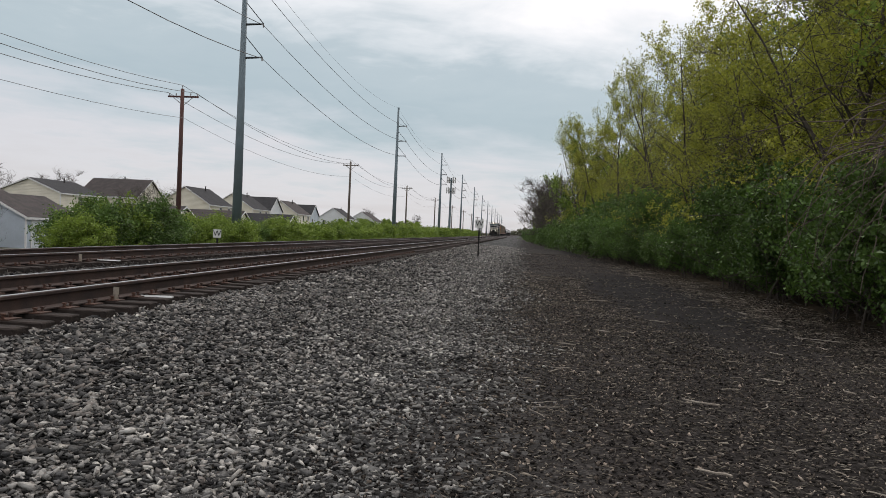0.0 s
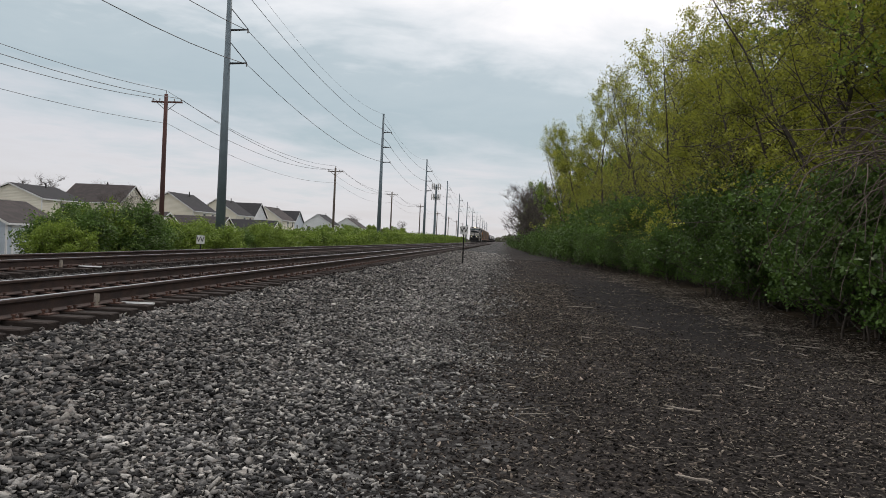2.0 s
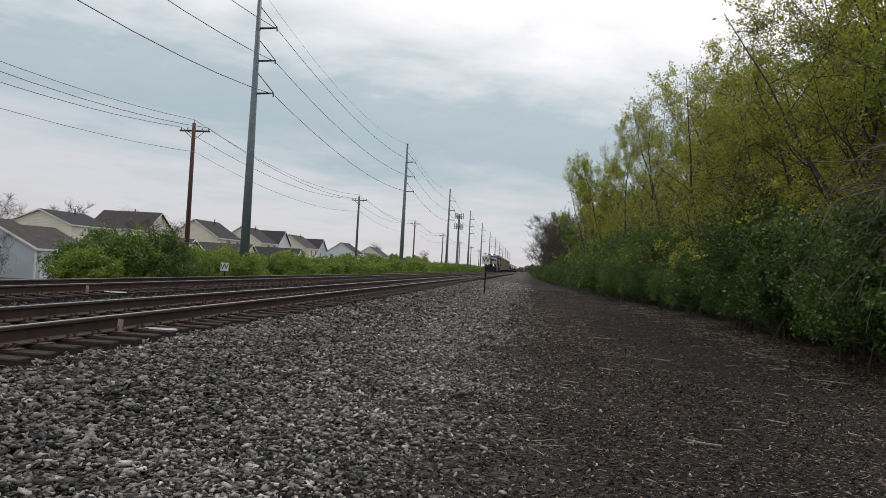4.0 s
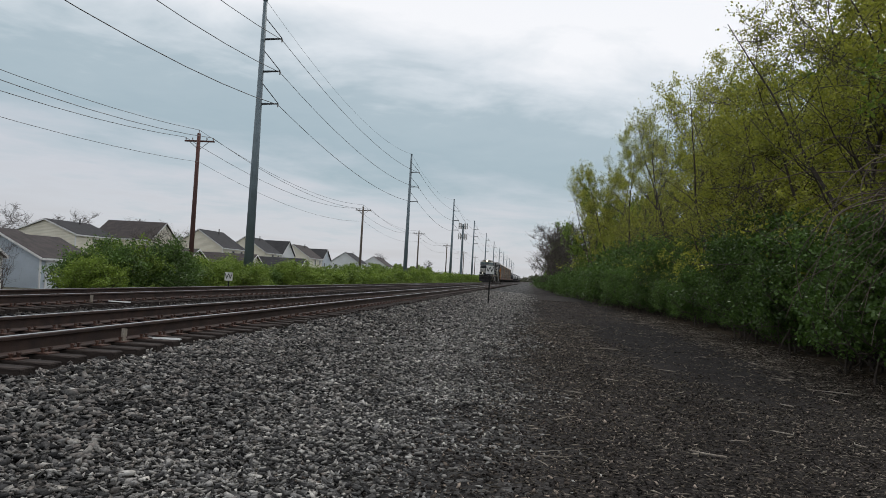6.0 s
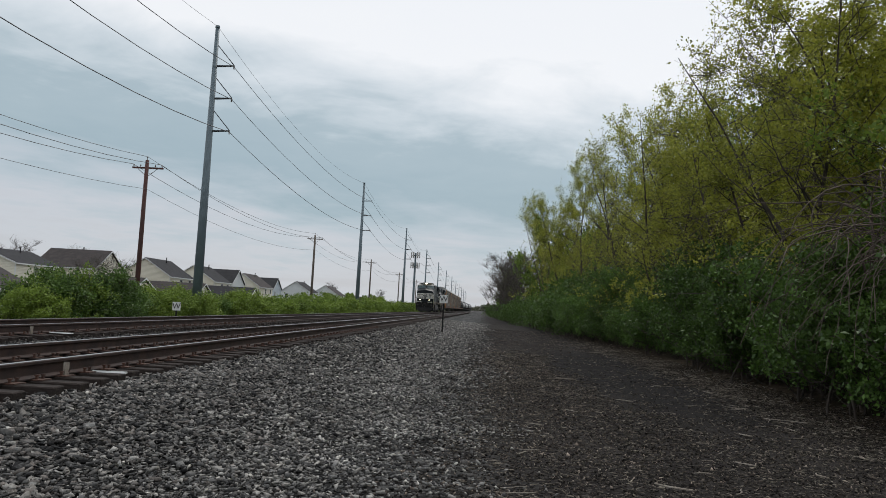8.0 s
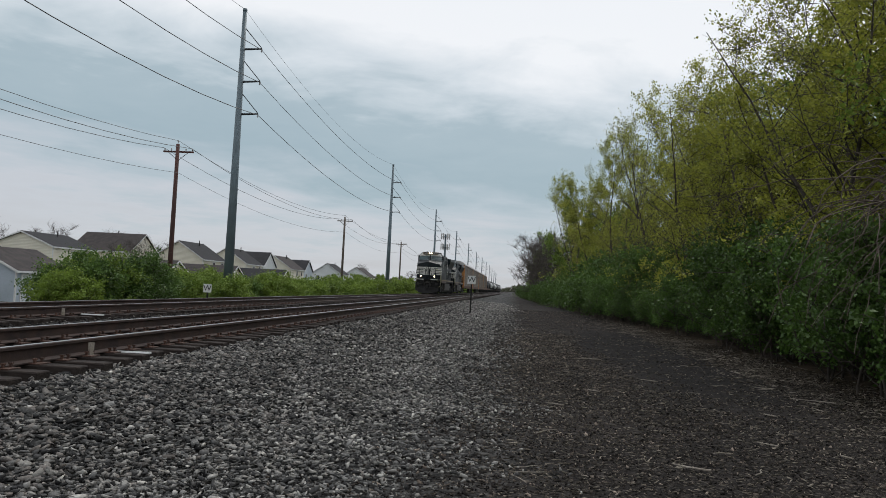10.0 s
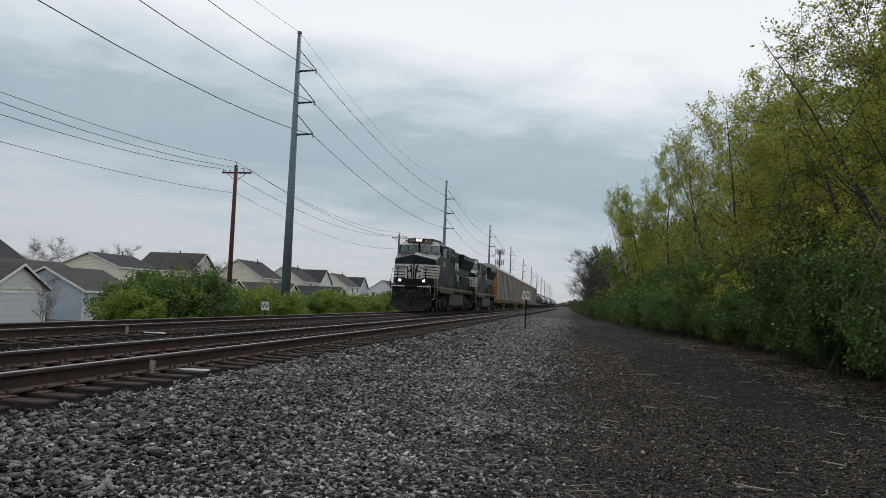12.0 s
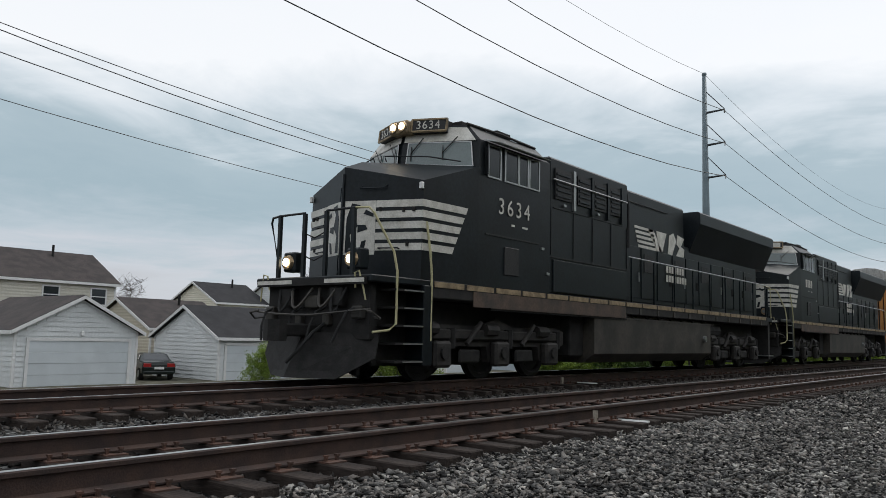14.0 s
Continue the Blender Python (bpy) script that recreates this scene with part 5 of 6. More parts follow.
        for x, z in ((0.70, 3.08), (1.12, 3.05), (1.30, 3.06), (1.20, 2.44)):
            at = on_nose(s * x, z, 0.03)
            part("latch", boxed(at[0] - 0.025, at[0] + 0.025, at[1], at[1] + 0.03, z - 0.035, z + 0.035), GRIME, nose)
        part("marker_light", boxed(min(s * 1.40, s * 1.47), max(s * 1.40, s * 1.47), 1.08, 1.15, 3.42, 3.54, bevel=0.01), SIGN_WHITE, nose, "small white marker light")
        part("brow_rail", tube(bmesh.new(), [(s * 0.15, 1.55, 4.14), (s * 0.15, 1.50, 4.24), (s * 0.95, 1.85, 4.20), (s * 1.38, 2.30, 4.14)], 0.014, 5), BLACK, nose)
        part("anticlimber_edge", boxed(min(s * 0.42, s * 1.36), max(s * 0.42, s * 1.36), -0.175, -0.165, 1.69, 1.76), WHITE, loco, "pale worn deck edge")
        part("hand_hold", tube(bmesh.new(), [(s * 1.36, -0.12, 1.24), (s * 1.56, -0.16, 1.20), (s * 1.60, -0.02, 1.10), (s * 1.40, 0.05, 1.12)], 0.02, 5), TANK, loco)
    bm = bmesh.new()
    plan = [(0, 2.15), (1.50, 2.72), (1.50, 5.35), (-1.50, 5.35), (-1.50, 2.72)]
    lo = [bm.verts.new((x, y, 1.80)) for x, y in plan]
    md = [bm.verts.new((x, y, z)) for (x, y), z in zip(plan, (4.20, 4.08, 4.08, 4.08, 4.08))]
    up = [bm.verts.new((x * 0.985, y + 0.05 if y < 5 else y, 4.66)) for x, y in plan]
    tp = [bm.verts.new((x * 0.74, y + 0.14 if y < 5 else y, 5.02)) for x, y in plan]
    for a, b in ((lo, md), (md, up), (up, tp)):
        for i in range(5):
            bm.faces.new((a[i], a[(i + 1) % 5], b[(i + 1) % 5], b[i]))
    bm.faces.new(tp)
    bmesh.ops.recalc_face_normals(bm, faces=bm.faces[:])
    cab = part("cab", bm, BLACK, loco, "black cab")
    for s in S:
        q = (on_windshield(s * 0.12, 4.20, 0.012), on_windshield(s * 1.41, 4.11, 0.012), on_windshield(s * 1.37, 4.61, 0.012), on_windshield(s * 0.14, 4.64, 0.012))
        w = part("windshield", plate(bmesh.new(), *(q if s > 0 else q[::-1]), 0.008), GLASS_CAB, cab, "grey-green windshield")
        bm = bmesh.new()
        for a, b in zip(q, q[1:] + q[:1]):
            tube(bm, [Vector(a), Vector(b)], 0.014, 5)
        part("windshield_frame", bm, CHROME, w, "pale rubber and metal frame")
        for x0, x1 in ((0.34, 0.22), (1.02, 0.84)):
            wiper = part("wiper", tube(bmesh.new(), [on_windshield(s * (x0 + 0.12), 4.72, 0.06), on_windshield(s * x1, 4.40, 0.05)], 0.011, 4), GRILLE, w)
            part("blade", tube(bmesh.new(), [on_windshield(s * x1, 4.56, 0.035), on_windshield(s * x1, 4.26, 0.035)], 0.012, 4), GRILLE, wiper)
        bm = bmesh.new()
        q = (on_windshield(s * 0.05, 4.66, 0.012), on_windshield(s * 1.46, 4.64, 0.012), (s * 1.16, 2.76, 4.94), (s * 0.05, 2.26, 5.0))
        plate(bm, *(q if s > 0 else q[::-1]), 0.01)
        part("brow", bm, WHITE, cab, "off-white band over the windshield")
        # number board beside the headlights
        a0, a1 = (s * 0.25, 2.13, 4.84), (s * 0.90, 2.42, 4.84)
        b1, b0 = (s * 0.90, 2.46, 5.09), (s * 0.25, 2.16, 5.09)
        q = (a0, a1, b1, b0)
        board = part("number_board", plate(bmesh.new(), *(q if s > 0 else q[::-1]), 0.16), GRILLE, cab, "black number board with a tan rim")
        bm = bmesh.new()
        for a, b in zip(q, q[1:] + q[:1]):
            tube(bm, [Vector(a), Vector(b)], 0.025, 5)
        part("board_rim", bm, GOLD, board)
        mid = (Vector(a0) + Vector(b1)) / 2
        if number:
            placed("lettering", text_mesh(number, 0.23, WHITE, apart=1.12), board, "white road number", pose(mid.x - 0.012 * s, mid.y - 0.024, mid.z, 90, 0, 24 * s))
        else:
            part("number_bar", boxed(-0.28, 0.28, -0.01, 0.0, -0.09, 0.09), WHITE, board).matrix_basis = pose(mid.x - 0.012 * s, mid.y - 0.018, mid.z, 0, 0, 24 * s)
        # side windows
        x = s * 1.502
        wins = ((3.02, 3.42), (3.60, 4.05), (4.10, 4.42), (4.50, 4.86))
        for y0, y1 in wins:
            w = part("side_window", boxed(min(x, x + 0.006 * s), max(x, x + 0.006 * s), y0, y1, 3.98, 4.58), GLASS_SIDE, cab, "dark cab side window")
            bm = bmesh.new()
            for e in ((y0 - 0.03, y0 + 0.012, 3.95, 4.61), (y1 - 0.012, y1 + 0.03, 3.95, 4.61), (y0 + 0.012, y1 - 0.012, 3.95, 3.98), (y0 + 0.012, y1 - 0.012, 4.58, 4.61)):
                box(bm, min(x, x + 0.02 * s), max(x, x + 0.02 * s), *e)
            part("window_frame", bm, CHROME, w)
        part("awning", plate(bmesh.new(), (s * 1.47, 2.95, 4.70), (s * 1.72, 3.0, 4.64), (s * 1.72, 5.0, 4.64), (s * 1.47, 5.05, 4.70), 0.02 * s), CHROME, cab, "metal window awning")
        if number:
            placed("lettering", text_mesh(number, 0.46, WHITE, apart=1.35), cab, "white road number", pose(s * 1.512, 3.95, 3.42, 90, 0, 90 * s))
        else:
            for k in range(4):
                part("number_bar", boxed(min(s * 1.503, s * 1.509), max(s * 1.503, s * 1.509), 3.45 + 0.27 * k, 3.63 + 0.27 * k, 3.26, 3.58), WHITE, cab)
        for k, w in ((0, 0.12), (1, 0.2)):
            part("small_marking", boxed(min(s * 1.5, s * 1.507), max(s * 1.5, s * 1.507), 3.85 + 0.4 * k, 3.85 + 0.4 * k + w, 3.08, 3.12), WHITE, cab)
        part("cab_hatch", boxed(min(s * 1.49, s * 1.525), max(s * 1.49, s * 1.525), 3.60, 4.12, 2.08, 2.64, bevel=0.01), GRILLE, cab)
        part("cab_seam", boxed(min(s * 1.49, s * 1.515), max(s * 1.49, s * 1.515), 2.95, 4.9, 2.82, 2.85), GRILLE, cab)
    hb = part("headlight_box", boxed(-0.235, 0.235, 2.02, 2.3, 4.80, 5.08, bevel=0.04), GOLD, cab, "tan headlight housing")
    for s in S:
        part("headlight_rim", tube(bmesh.new(), [(s * 0.115, 1.99, 4.95), (s * 0.115, 2.03, 4.95)], [0.105, 0.112], 14), REFLECTOR, hb)
        part("headlight", tube(bmesh.new(), [(s * 0.115, 1.978, 4.95), (s * 0.115, 2.0, 4.95)], 0.066, 12), HEADLIGHT if lead else CHROME, hb, "lit headlight" if lead else "")
    part("horn", tube(bmesh.new(), [(-0.5, 3.4, 5.1), (-0.5, 3.0, 5.12), (-0.5, 2.9, 5.12)], [0.03, 0.05, 0.10], 8), GRIME, cab)
    part("roof_hatch", boxed(-0.7, 0.7, 3.3, 4.9, 5.0, 5.09, bevel=0.02), GRIME, cab)
    for s in S:
        part("roof_gutter", tube(bmesh.new(), [(s * 1.12, 2.8, 5.03), (s * 1.14, 4.0, 5.05), (s * 1.12, 5.3, 5.03)], 0.03, 5), GRIME, cab)
        part("wind_deflector", boxed(min(s * 1.50, s * 1.58), max(s * 1.50, s * 1.58), 2.90, 2.94, 3.98, 4.55), GLASS_SIDE, cab)
    part("antenna", tube(bmesh.new(), [(-0.3, 4.2, 5.08), (-0.3, 4.2, 5.5)], 0.012, 5), GRIME, cab)
    part("antenna_plate", boxed(0.2, 0.95, 2.85, 3.7, 5.02, 5.13, bevel=0.02), GRIME, cab)
    for x, y, w, d, h in ((0.55, 2.75, 0.16, 0.2, 0.10), (-0.75, 2.9, 0.2, 0.25, 0.09), (0.9, 3.8, 0.25, 0.5, 0.08), (-0.9, 4.2, 0.3, 0.4, 0.1), (0.1, 2.62, 0.3, 0.25, 0.07)):
        part("roof_fitting", boxed(x - w, x + w, y, y + d, 5.0, 5.04 + h, bevel=0.015), GRIME, cab)
    # ditch lights
    for s in S:
        d = part("ditch_light", boxed(s * 0.82 - 0.16, s * 0.82 + 0.16, 0.08, 0.34, 1.94, 2.30, bevel=0.03), BLACK, loco, "ditch light housing")
        part("reflector", tube(bmesh.new(), [(s * 0.82, 0.02, 2.11), (s * 0.82, 0.09, 2.11)], [0.125, 0.14], 14), REFLECTOR, d)
        part("lens", tube(bmesh.new(), [(s * 0.82, 0.0, 2.11), (s * 0.82, 0.03, 2.11)], 0.072, 12), DITCH if lead else CHROME, d, "lit lens" if lead else "")
    # front railings
    for x in (-0.95, -0.28, 0.28, 0.95):
        part("rail_post", boxed(x - 0.035, x + 0.035, -0.07, -0.01, 1.80, 2.95), BLACK, loco)
    for s in S:
        part("front_rail", tube(bmesh.new(), [(s * 0.28, -0.04, 2.96), (s * 0.99, -0.04, 2.96)], 0.022, 6), BLACK, loco)
        part("safety_chain", tube(bmesh.new(), [(-0.28, -0.04, 2.6), (0, -0.05, 2.5), (0.28, -0.04, 2.6)] if s > 0 else [(-0.28, -0.04, 2.2), (0, -0.05, 2.1), (0.28, -0.04, 2.2)], 0.012, 4), GRIME, loco)
        part("step_rail", tube(bmesh.new(), [(s * 0.97, -0.04, 2.96), (s * 1.24, 0.02, 2.95), (s * 1.32, 0.06, 2.86), (s * 1.50, 0.38, 2.22), (s * 1.53, 0.44, 1.9), (s * 1.53, 0.44, 1.02), (s * 1.48, 0.32, 0.92), (s * 1.40, 0.02, 0.88)], 0.022, 6), RAILING if s > 0 else BLACK, loco, "step handrail")
        part("step_rail", tube(bmesh.new(), [(s * 1.46, 1.25, 2.85), (s * 1.52, 1.30, 2.3), (s * 1.53, 1.34, 1.9), (s * 1.53, 1.34, 0.75)], 0.022, 6), RAILING if s > 0 else BLACK, loco, "step handrail")
        part("lever_loop", tube(bmesh.new(), [(s * 1.10, -0.10, 1.60), (s * 1.12, -0.14, 1.85), (s * 1.22, -0.15, 1.88), (s * 1.30, -0.12, 1.6), (s * 1.34, -0.1, 1.4)], 0.016, 5), RAILING, loco)
        for k in range(5):
            z = 0.38 + 0.30 * k
            st = part("step", boxed(min(s * 1.12, s * 1.54), max(s * 1.12, s * 1.54), 0.42, 1.14, z, z + 0.035), GRIME, loco, "worn steel step")
            part("step_edge", boxed(min(s * 1.54, s * 1.552), max(s * 1.54, s * 1.552), 0.62, 1.12, z + 0.005, z + 0.028), CHROME, st)
        part("step_panel", boxed(min(s * 1.10, s * 1.54), max(s * 1.10, s * 1.54), 1.14, 1.40, 0.32, 1.72, bevel=0.02), BLACK, loco)
        part("step_back", boxed(min(s * 1.06, s * 1.12), max(s * 1.06, s * 1.12), 0.30, 1.2, 0.32, 1.72), GRIME, loco)
    # auxiliary cabin behind the cab, hood and radiator
    aux = part("auxiliary_cabin", boxed(-1.48, 1.48, 5.35, 9.2, 1.80, 4.84, bevel=0.05), BLACK, loco, "black equipment cabin")
    for s in S:
        x = s * 1.485
        for y0, y1 in ((5.55, 6.25), (6.55, 7.15), (7.35, 7.95), (8.15, 8.7)):
            g = part("grille", boxed(min(x, x + 0.03 * s), max(x, x + 0.03 * s), y0, y1, 3.92, 4.60), GRILLE, aux, "dark louvred grille")
            for k in range(5):
                part("louvre", boxed(min(x + 0.03 * s, x + 0.05 * s), max(x + 0.03 * s, x + 0.05 * s), y0 + 0.04, y1 - 0.04, 3.98 + 0.12 * k, 4.03 + 0.12 * k), BLACK, g)
        for y in (6.38, 7.25, 8.05, 8.8):
            part("grille_post", boxed(min(x, x + 0.05 * s), max(x, x + 0.05 * s), y - 0.05, y + 0.05, 3.75, 4.66), CHROME if y < 6.4 else BLACK, aux)
        part("cabin_rail", tube(bmesh.new(), [(s * 1.56, 5.4, 4.32), (s * 1.56, 9.0, 4.32)], 0.018, 5), CHROME, aux)
        part("cabin_seam", boxed(min(s * 1.48, s * 1.50), max(s * 1.48, s * 1.50), 5.35, 9.2, 2.60, 2.63), GRILLE, aux)
        part("door_seam", boxed(min(s * 1.48, s * 1.497), max(s * 1.48, s * 1.497), 5.5, 8.9, 3.70, 3.72), GRILLE, aux)
    for s in S:
        x0, x1 = (1.48, 1.496) if s > 0 else (-1.496, -1.48)
        for y in (5.42, 6.4, 7.3, 8.25, 9.12):
            part("panel_joint", boxed(x0, x1, y - 0.012, y + 0.012, 2.66, 3.68), GRILLE, aux)
        part("lower_panel", boxed(min(s * 1.48, s * 1.505), max(s * 1.48, s * 1.505), 5.5, 9.0, 1.86, 2.56, bevel=0.008), BLACK, aux, "slightly proud lower panel")
        part("corner_pipe", tube(bmesh.new(), [(s * 1.40, 9.22, 4.80), (s * 1.47, 9.26, 4.3), (s * 1.47, 9.26, 3.2)], 0.035, 6), GRILLE, aux)
        part("hood_rail", tube(bmesh.new(), [(s * 1.23, 9.4, 4.52), (s * 1.23, 12.3, 4.52)], 0.014, 5), GRIME, aux)
        for y, z in ((5.9, 3.78), (7.5, 3.80), (4.98, 2.72), (5.2, 2.20)):
            part("latch", boxed(min(s * 1.49, s * 1.53), max(s * 1.49, s * 1.53), y, y + 0.10, z, z + 0.05), CHROME, aux)
    hood = part("engine_hood", boxed(-1.20, 1.20, 9.2, 13.6, 1.82, 4.84, bevel=0.06), BLACK, loco, "black engine hood")
    rear = part("rear_hood", boxed(-1.18, 1.18, 13.6, 20.4, 1.82, 3.72, bevel=0.04), BLACK, loco, "black rear hood")
    bm = bmesh.new()
    prism(bm, [(-1.18, 3.55), (1.18, 3.55), (1.55, 4.42), (1.55, 4.74), (1.48, 4.80), (-1.48, 4.80), (-1.55, 4.74), (-1.55, 4.42)], 14.0, 21.3)
    rad = part("radiator", bm, BLACK, loco, "overhanging black radiator")
    part("radiator_grille", boxed(-1.25, 1.25, 14.4, 20.6, 4.795, 4.84), GRILLE, rad)
    part("exhaust_stack", boxed(-0.3, 0.3, 12.0, 12.8, 4.84, 4.98, bevel=0.03), GRIME, hood)
    part("hood_ridge", boxed(-0.5, 0.5, 9.4, 11.6, 4.84, 4.92, bevel=0.03), BLACK, hood)
    for s in S:
        for k in range(10):
            y = 9.5 + k * 1.05
            w = 1.20 if y < 13 else 1.18
            part("hood_door", boxed(min(s * w, s * (w + 0.025)), max(s * w, s * (w + 0.025)), y, y + 0.94, 1.98, 3.35, bevel=0.008), BLACK, hood if y < 13 else rear)
            part("door_handle", boxed(min(s * (w + 0.025), s * (w + 0.05)), max(s * (w + 0.025), s * (w + 0.05)), y + 0.82, y + 0.87, 2.42, 2.66), CHROME if k % 3 == 0 else GRIME, hood if y < 13 else rear)
            if k % 2:
                part("hood_vent", boxed(min(s * (w + 0.025), s * (w + 0.04)), max(s * (w + 0.025), s * (w + 0.04)), y + 0.15, y + 0.8, 2.7, 3.2), GRILLE, hood if y < 13 else rear)
        # emblem and two lines of lettering shown as bars
        x0, x1 = (1.202, 1.214) if s > 0 else (-1.214, -1.202)
        for k in range(5):
            z = 3.86 - 0.125 * k
            part("emblem_bar", boxed(x0, x1, 10.15 + 0.06 * k, 11.35 + 0.05 * k, z, z + 0.07), WHITE, hood, "white emblem stripe")
        for pts in ([(11.0, 3.93), (11.35, 3.93), (11.95, 3.36), (11.6, 3.36)], [(11.75, 3.36), (11.95, 3.36), (12.25, 3.93), (11.55, 3.93)], [(12.35, 3.34), (12.65, 3.34), (12.95, 3.78), (12.75, 4.0), (12.45, 3.9)],
                    [(12.95, 3.34), (13.5, 3.34), (13.56, 3.60), (13.3, 3.66), (13.56, 3.92), (13.05, 3.98), (12.98, 3.70), (13.2, 3.6)]):
            part("emblem_shape", prism(bmesh.new(), pts, x0, x1, "x"), WHITE, hood, "white emblem shape")
        q0, q1 = (1.244, 1.256) if s > 0 else (-1.256, -1.244)
        for z, n in ((2.80, 7), (2.54, 8)):
            for k in range(n):
                part("name_bar", boxed(q0, q1, 12.12 + k * 0.19, 12.12 + k * 0.19 + 0.13, z, z + 0.19), WHITE, hood, "white letter bar")
        # walkway rail
        for k in range(9):
            y = 9.4 + k * 1.38
            part("rail_post", boxed(min(s * 1.46, s * 1.50), max(s * 1.46, s * 1.50), y - 0.025, y + 0.025, 1.82, 2.95), BLACK, loco)
        part("walkway_rail", tube(bmesh.new(), [(s * 1.48, 9.25, 2.97), (s * 1.48, 20.5, 2.97)], 0.017, 6), CHROME, loco, "pale walkway handrail")
        for k in range(10):
            y = 9.8 + k * 1.1
            part("sill_tab", boxed(min(s * 1.50, s * 1.525), max(s * 1.50, s * 1.525), y, y + 0.09, 1.52, 1.66), TANK, loco)
        for k in range(7):
            y = 9.6 + k * 0.8
            part("pipe_drop", tube(bmesh.new(), [(s * 1.36, y, 1.50), (s * 1.38, y + 0.12, 1.40), (s * 1.36, y + 0.30, 1.46)], 0.035, 5), TRUCK, loco)
    # fuel tank and air reservoirs
    bm = bmesh.new()
    prism(bm, [(-1.15, 0.30), (1.15, 0.30), (1.46, 0.52), (1.46, 1.40), (-1.46, 1.40), (-1.46, 0.52)], 7.45, 14.95)
    tank = part("fuel_tank", bm, TANK, loco, "grimy brown-black fuel tank")
    for s in S:
        part("tank_ledge", boxed(min(s * 1.40, s * 1.475), max(s * 1.40, s * 1.475), 7.45, 14.95, 1.37, 1.41), TANK, tank, "dusty upper edge of the tank")
        part("filler", tube(bmesh.new(), [(s * 1.46, 14.4, 0.95), (s * 1.53, 14.4, 0.95)], 0.09, 8), CHROME, tank)
        part("air_reservoir", tube(bmesh.new(), [(s * 1.15, 15.2, 1.22), (s * 1.15, 16.2, 1.22)], 0.2, 10), GRIME, loco)
    part("centre_sill", boxed(-0.95, 0.95, 1.42, 20.5, 1.02, 1.50, bevel=0.03), GRIME, loco, "dark centre frame")
    for s in S:
        part("pipe_run", tube(bmesh.new(), [(s * 1.30, 6.9, 1.42), (s * 1.32, 11.0, 1.46), (s * 1.30, 15.6, 1.42)], 0.05, 6), TANK, loco)
    part("equipment_box", boxed(-1.2, 1.2, 6.75, 7.40, 0.45, 1.45, bevel=0.03), GRIME, loco)
    part("equipment_box", boxed(-0.8, 0.8, 14.95, 15.25, 0.40, 1.45, bevel=0.03), GRIME, loco)
    # trucks
    for ys in ((1.95, 3.85, 5.75), (15.85, 17.75, 19.65)):
        t = thing_part("truck", loco)
        part("bolster", boxed(-0.58, 0.58, ys[0] - 0.5, ys[2] + 0.5, 0.30, 1.03, bevel=0.03), GRIME, t)
        for y in ys:
            wheelset(t, y, True)
            part("traction_motor", tube(bmesh.new(), [(-0.5, y + 0.55, 0.56), (0.5, y + 0.55, 0.56)], 0.34, 10), GRIME, t)
        for s in S:
            bm = bmesh.new()
            a, b = ys[0] - 0.75, ys[2] + 0.75
            out = [(a, 0.72), (a + 0.25, 0.62)]
            for y in ys:
                out += [(y - 0.34, 0.66), (y - 0.27, 0.36), (y + 0.27, 0.36), (y + 0.34, 0.66)]
            out += [(b - 0.25, 0.62), (b, 0.72), (b, 1.0), (b - 0.4, 1.08), (ys[1] + 0.6, 1.04), (ys[1], 1.22), (ys[1] - 0.6, 1.04), (a + 0.4, 1.08), (a, 1.0)]
            prism(bm, out, s * 1.02, s * 1.17, "x")
            part("side_frame", bm, TRUCK, t, "cast truck side frame")
            part("frame_beam", boxed(min(s * 1.17, s * 1.27), max(s * 1.17, s * 1.27), a + 0.35, b - 0.35, 0.78, 0.98, bevel=0.03), TRUCK, t)
            for y in ys:
                box_ = part("axle_box", boxed(min(s * 1.17, s * 1.36), max(s * 1.17, s * 1.36), y - 0.25, y + 0.25, 0.27, 0.76, bevel=0.05), TRUCK, t, "axle box")
                part("bearing_cap", tube(bmesh.new(), [(s * 1.36, y, 0.54), (s * 1.41, y, 0.54)], 0.12, 10), GRIME, box_)
                part("spring", tube(bmesh.new(), [(s * 1.22, y + 0.36, 0.62), (s * 1.22, y + 0.36, 1.0)], 0.09, 8), GRIME, t)
                part("brake_cylinder", tube(bmesh.new(), [(s * 1.26, y - 0.55, 0.98), (s * 1.26, y - 0.15, 0.98)], 0.12, 8), TRUCK, t)
            for y in ys[:2]:
                part("brake_rigging", boxed(min(s * 1.17, s * 1.24), max(s * 1.17, s * 1.24), y + 0.62, y + 1.28, 0.34, 0.60, bevel=0.05), GRIME, t)
                part("damper", tube(bmesh.new(), [(s * 1.3, y + 0.75, 0.70), (s * 1.3, y + 1.2, 1.12)], 0.05, 7), TRUCK, t)
            part("sand_pipe", tube(bmesh.new(), [(s * 1.2, ys[0] - 0.7, 1.4), (s * 1.2, ys[0] - 0.72, 0.7), (s * 0.9, ys[0] - 0.62, 0.15)], 0.02, 5), GRIME, t)
    part("rear_deck", boxed(-1.42, 1.42, 20.4, 21.4, 1.66, 1.80), BLACK, loco)
    part("rear_pilot", boxed(-1.35, 1.35, 21.1, 21.3, 0.30, 1.66), GRIME, loco)
    part("rear_coupler", boxed(-0.13, 0.13, 21.2, 22.0, 0.78, 1.0, bevel=0.03), GRIME, loco)
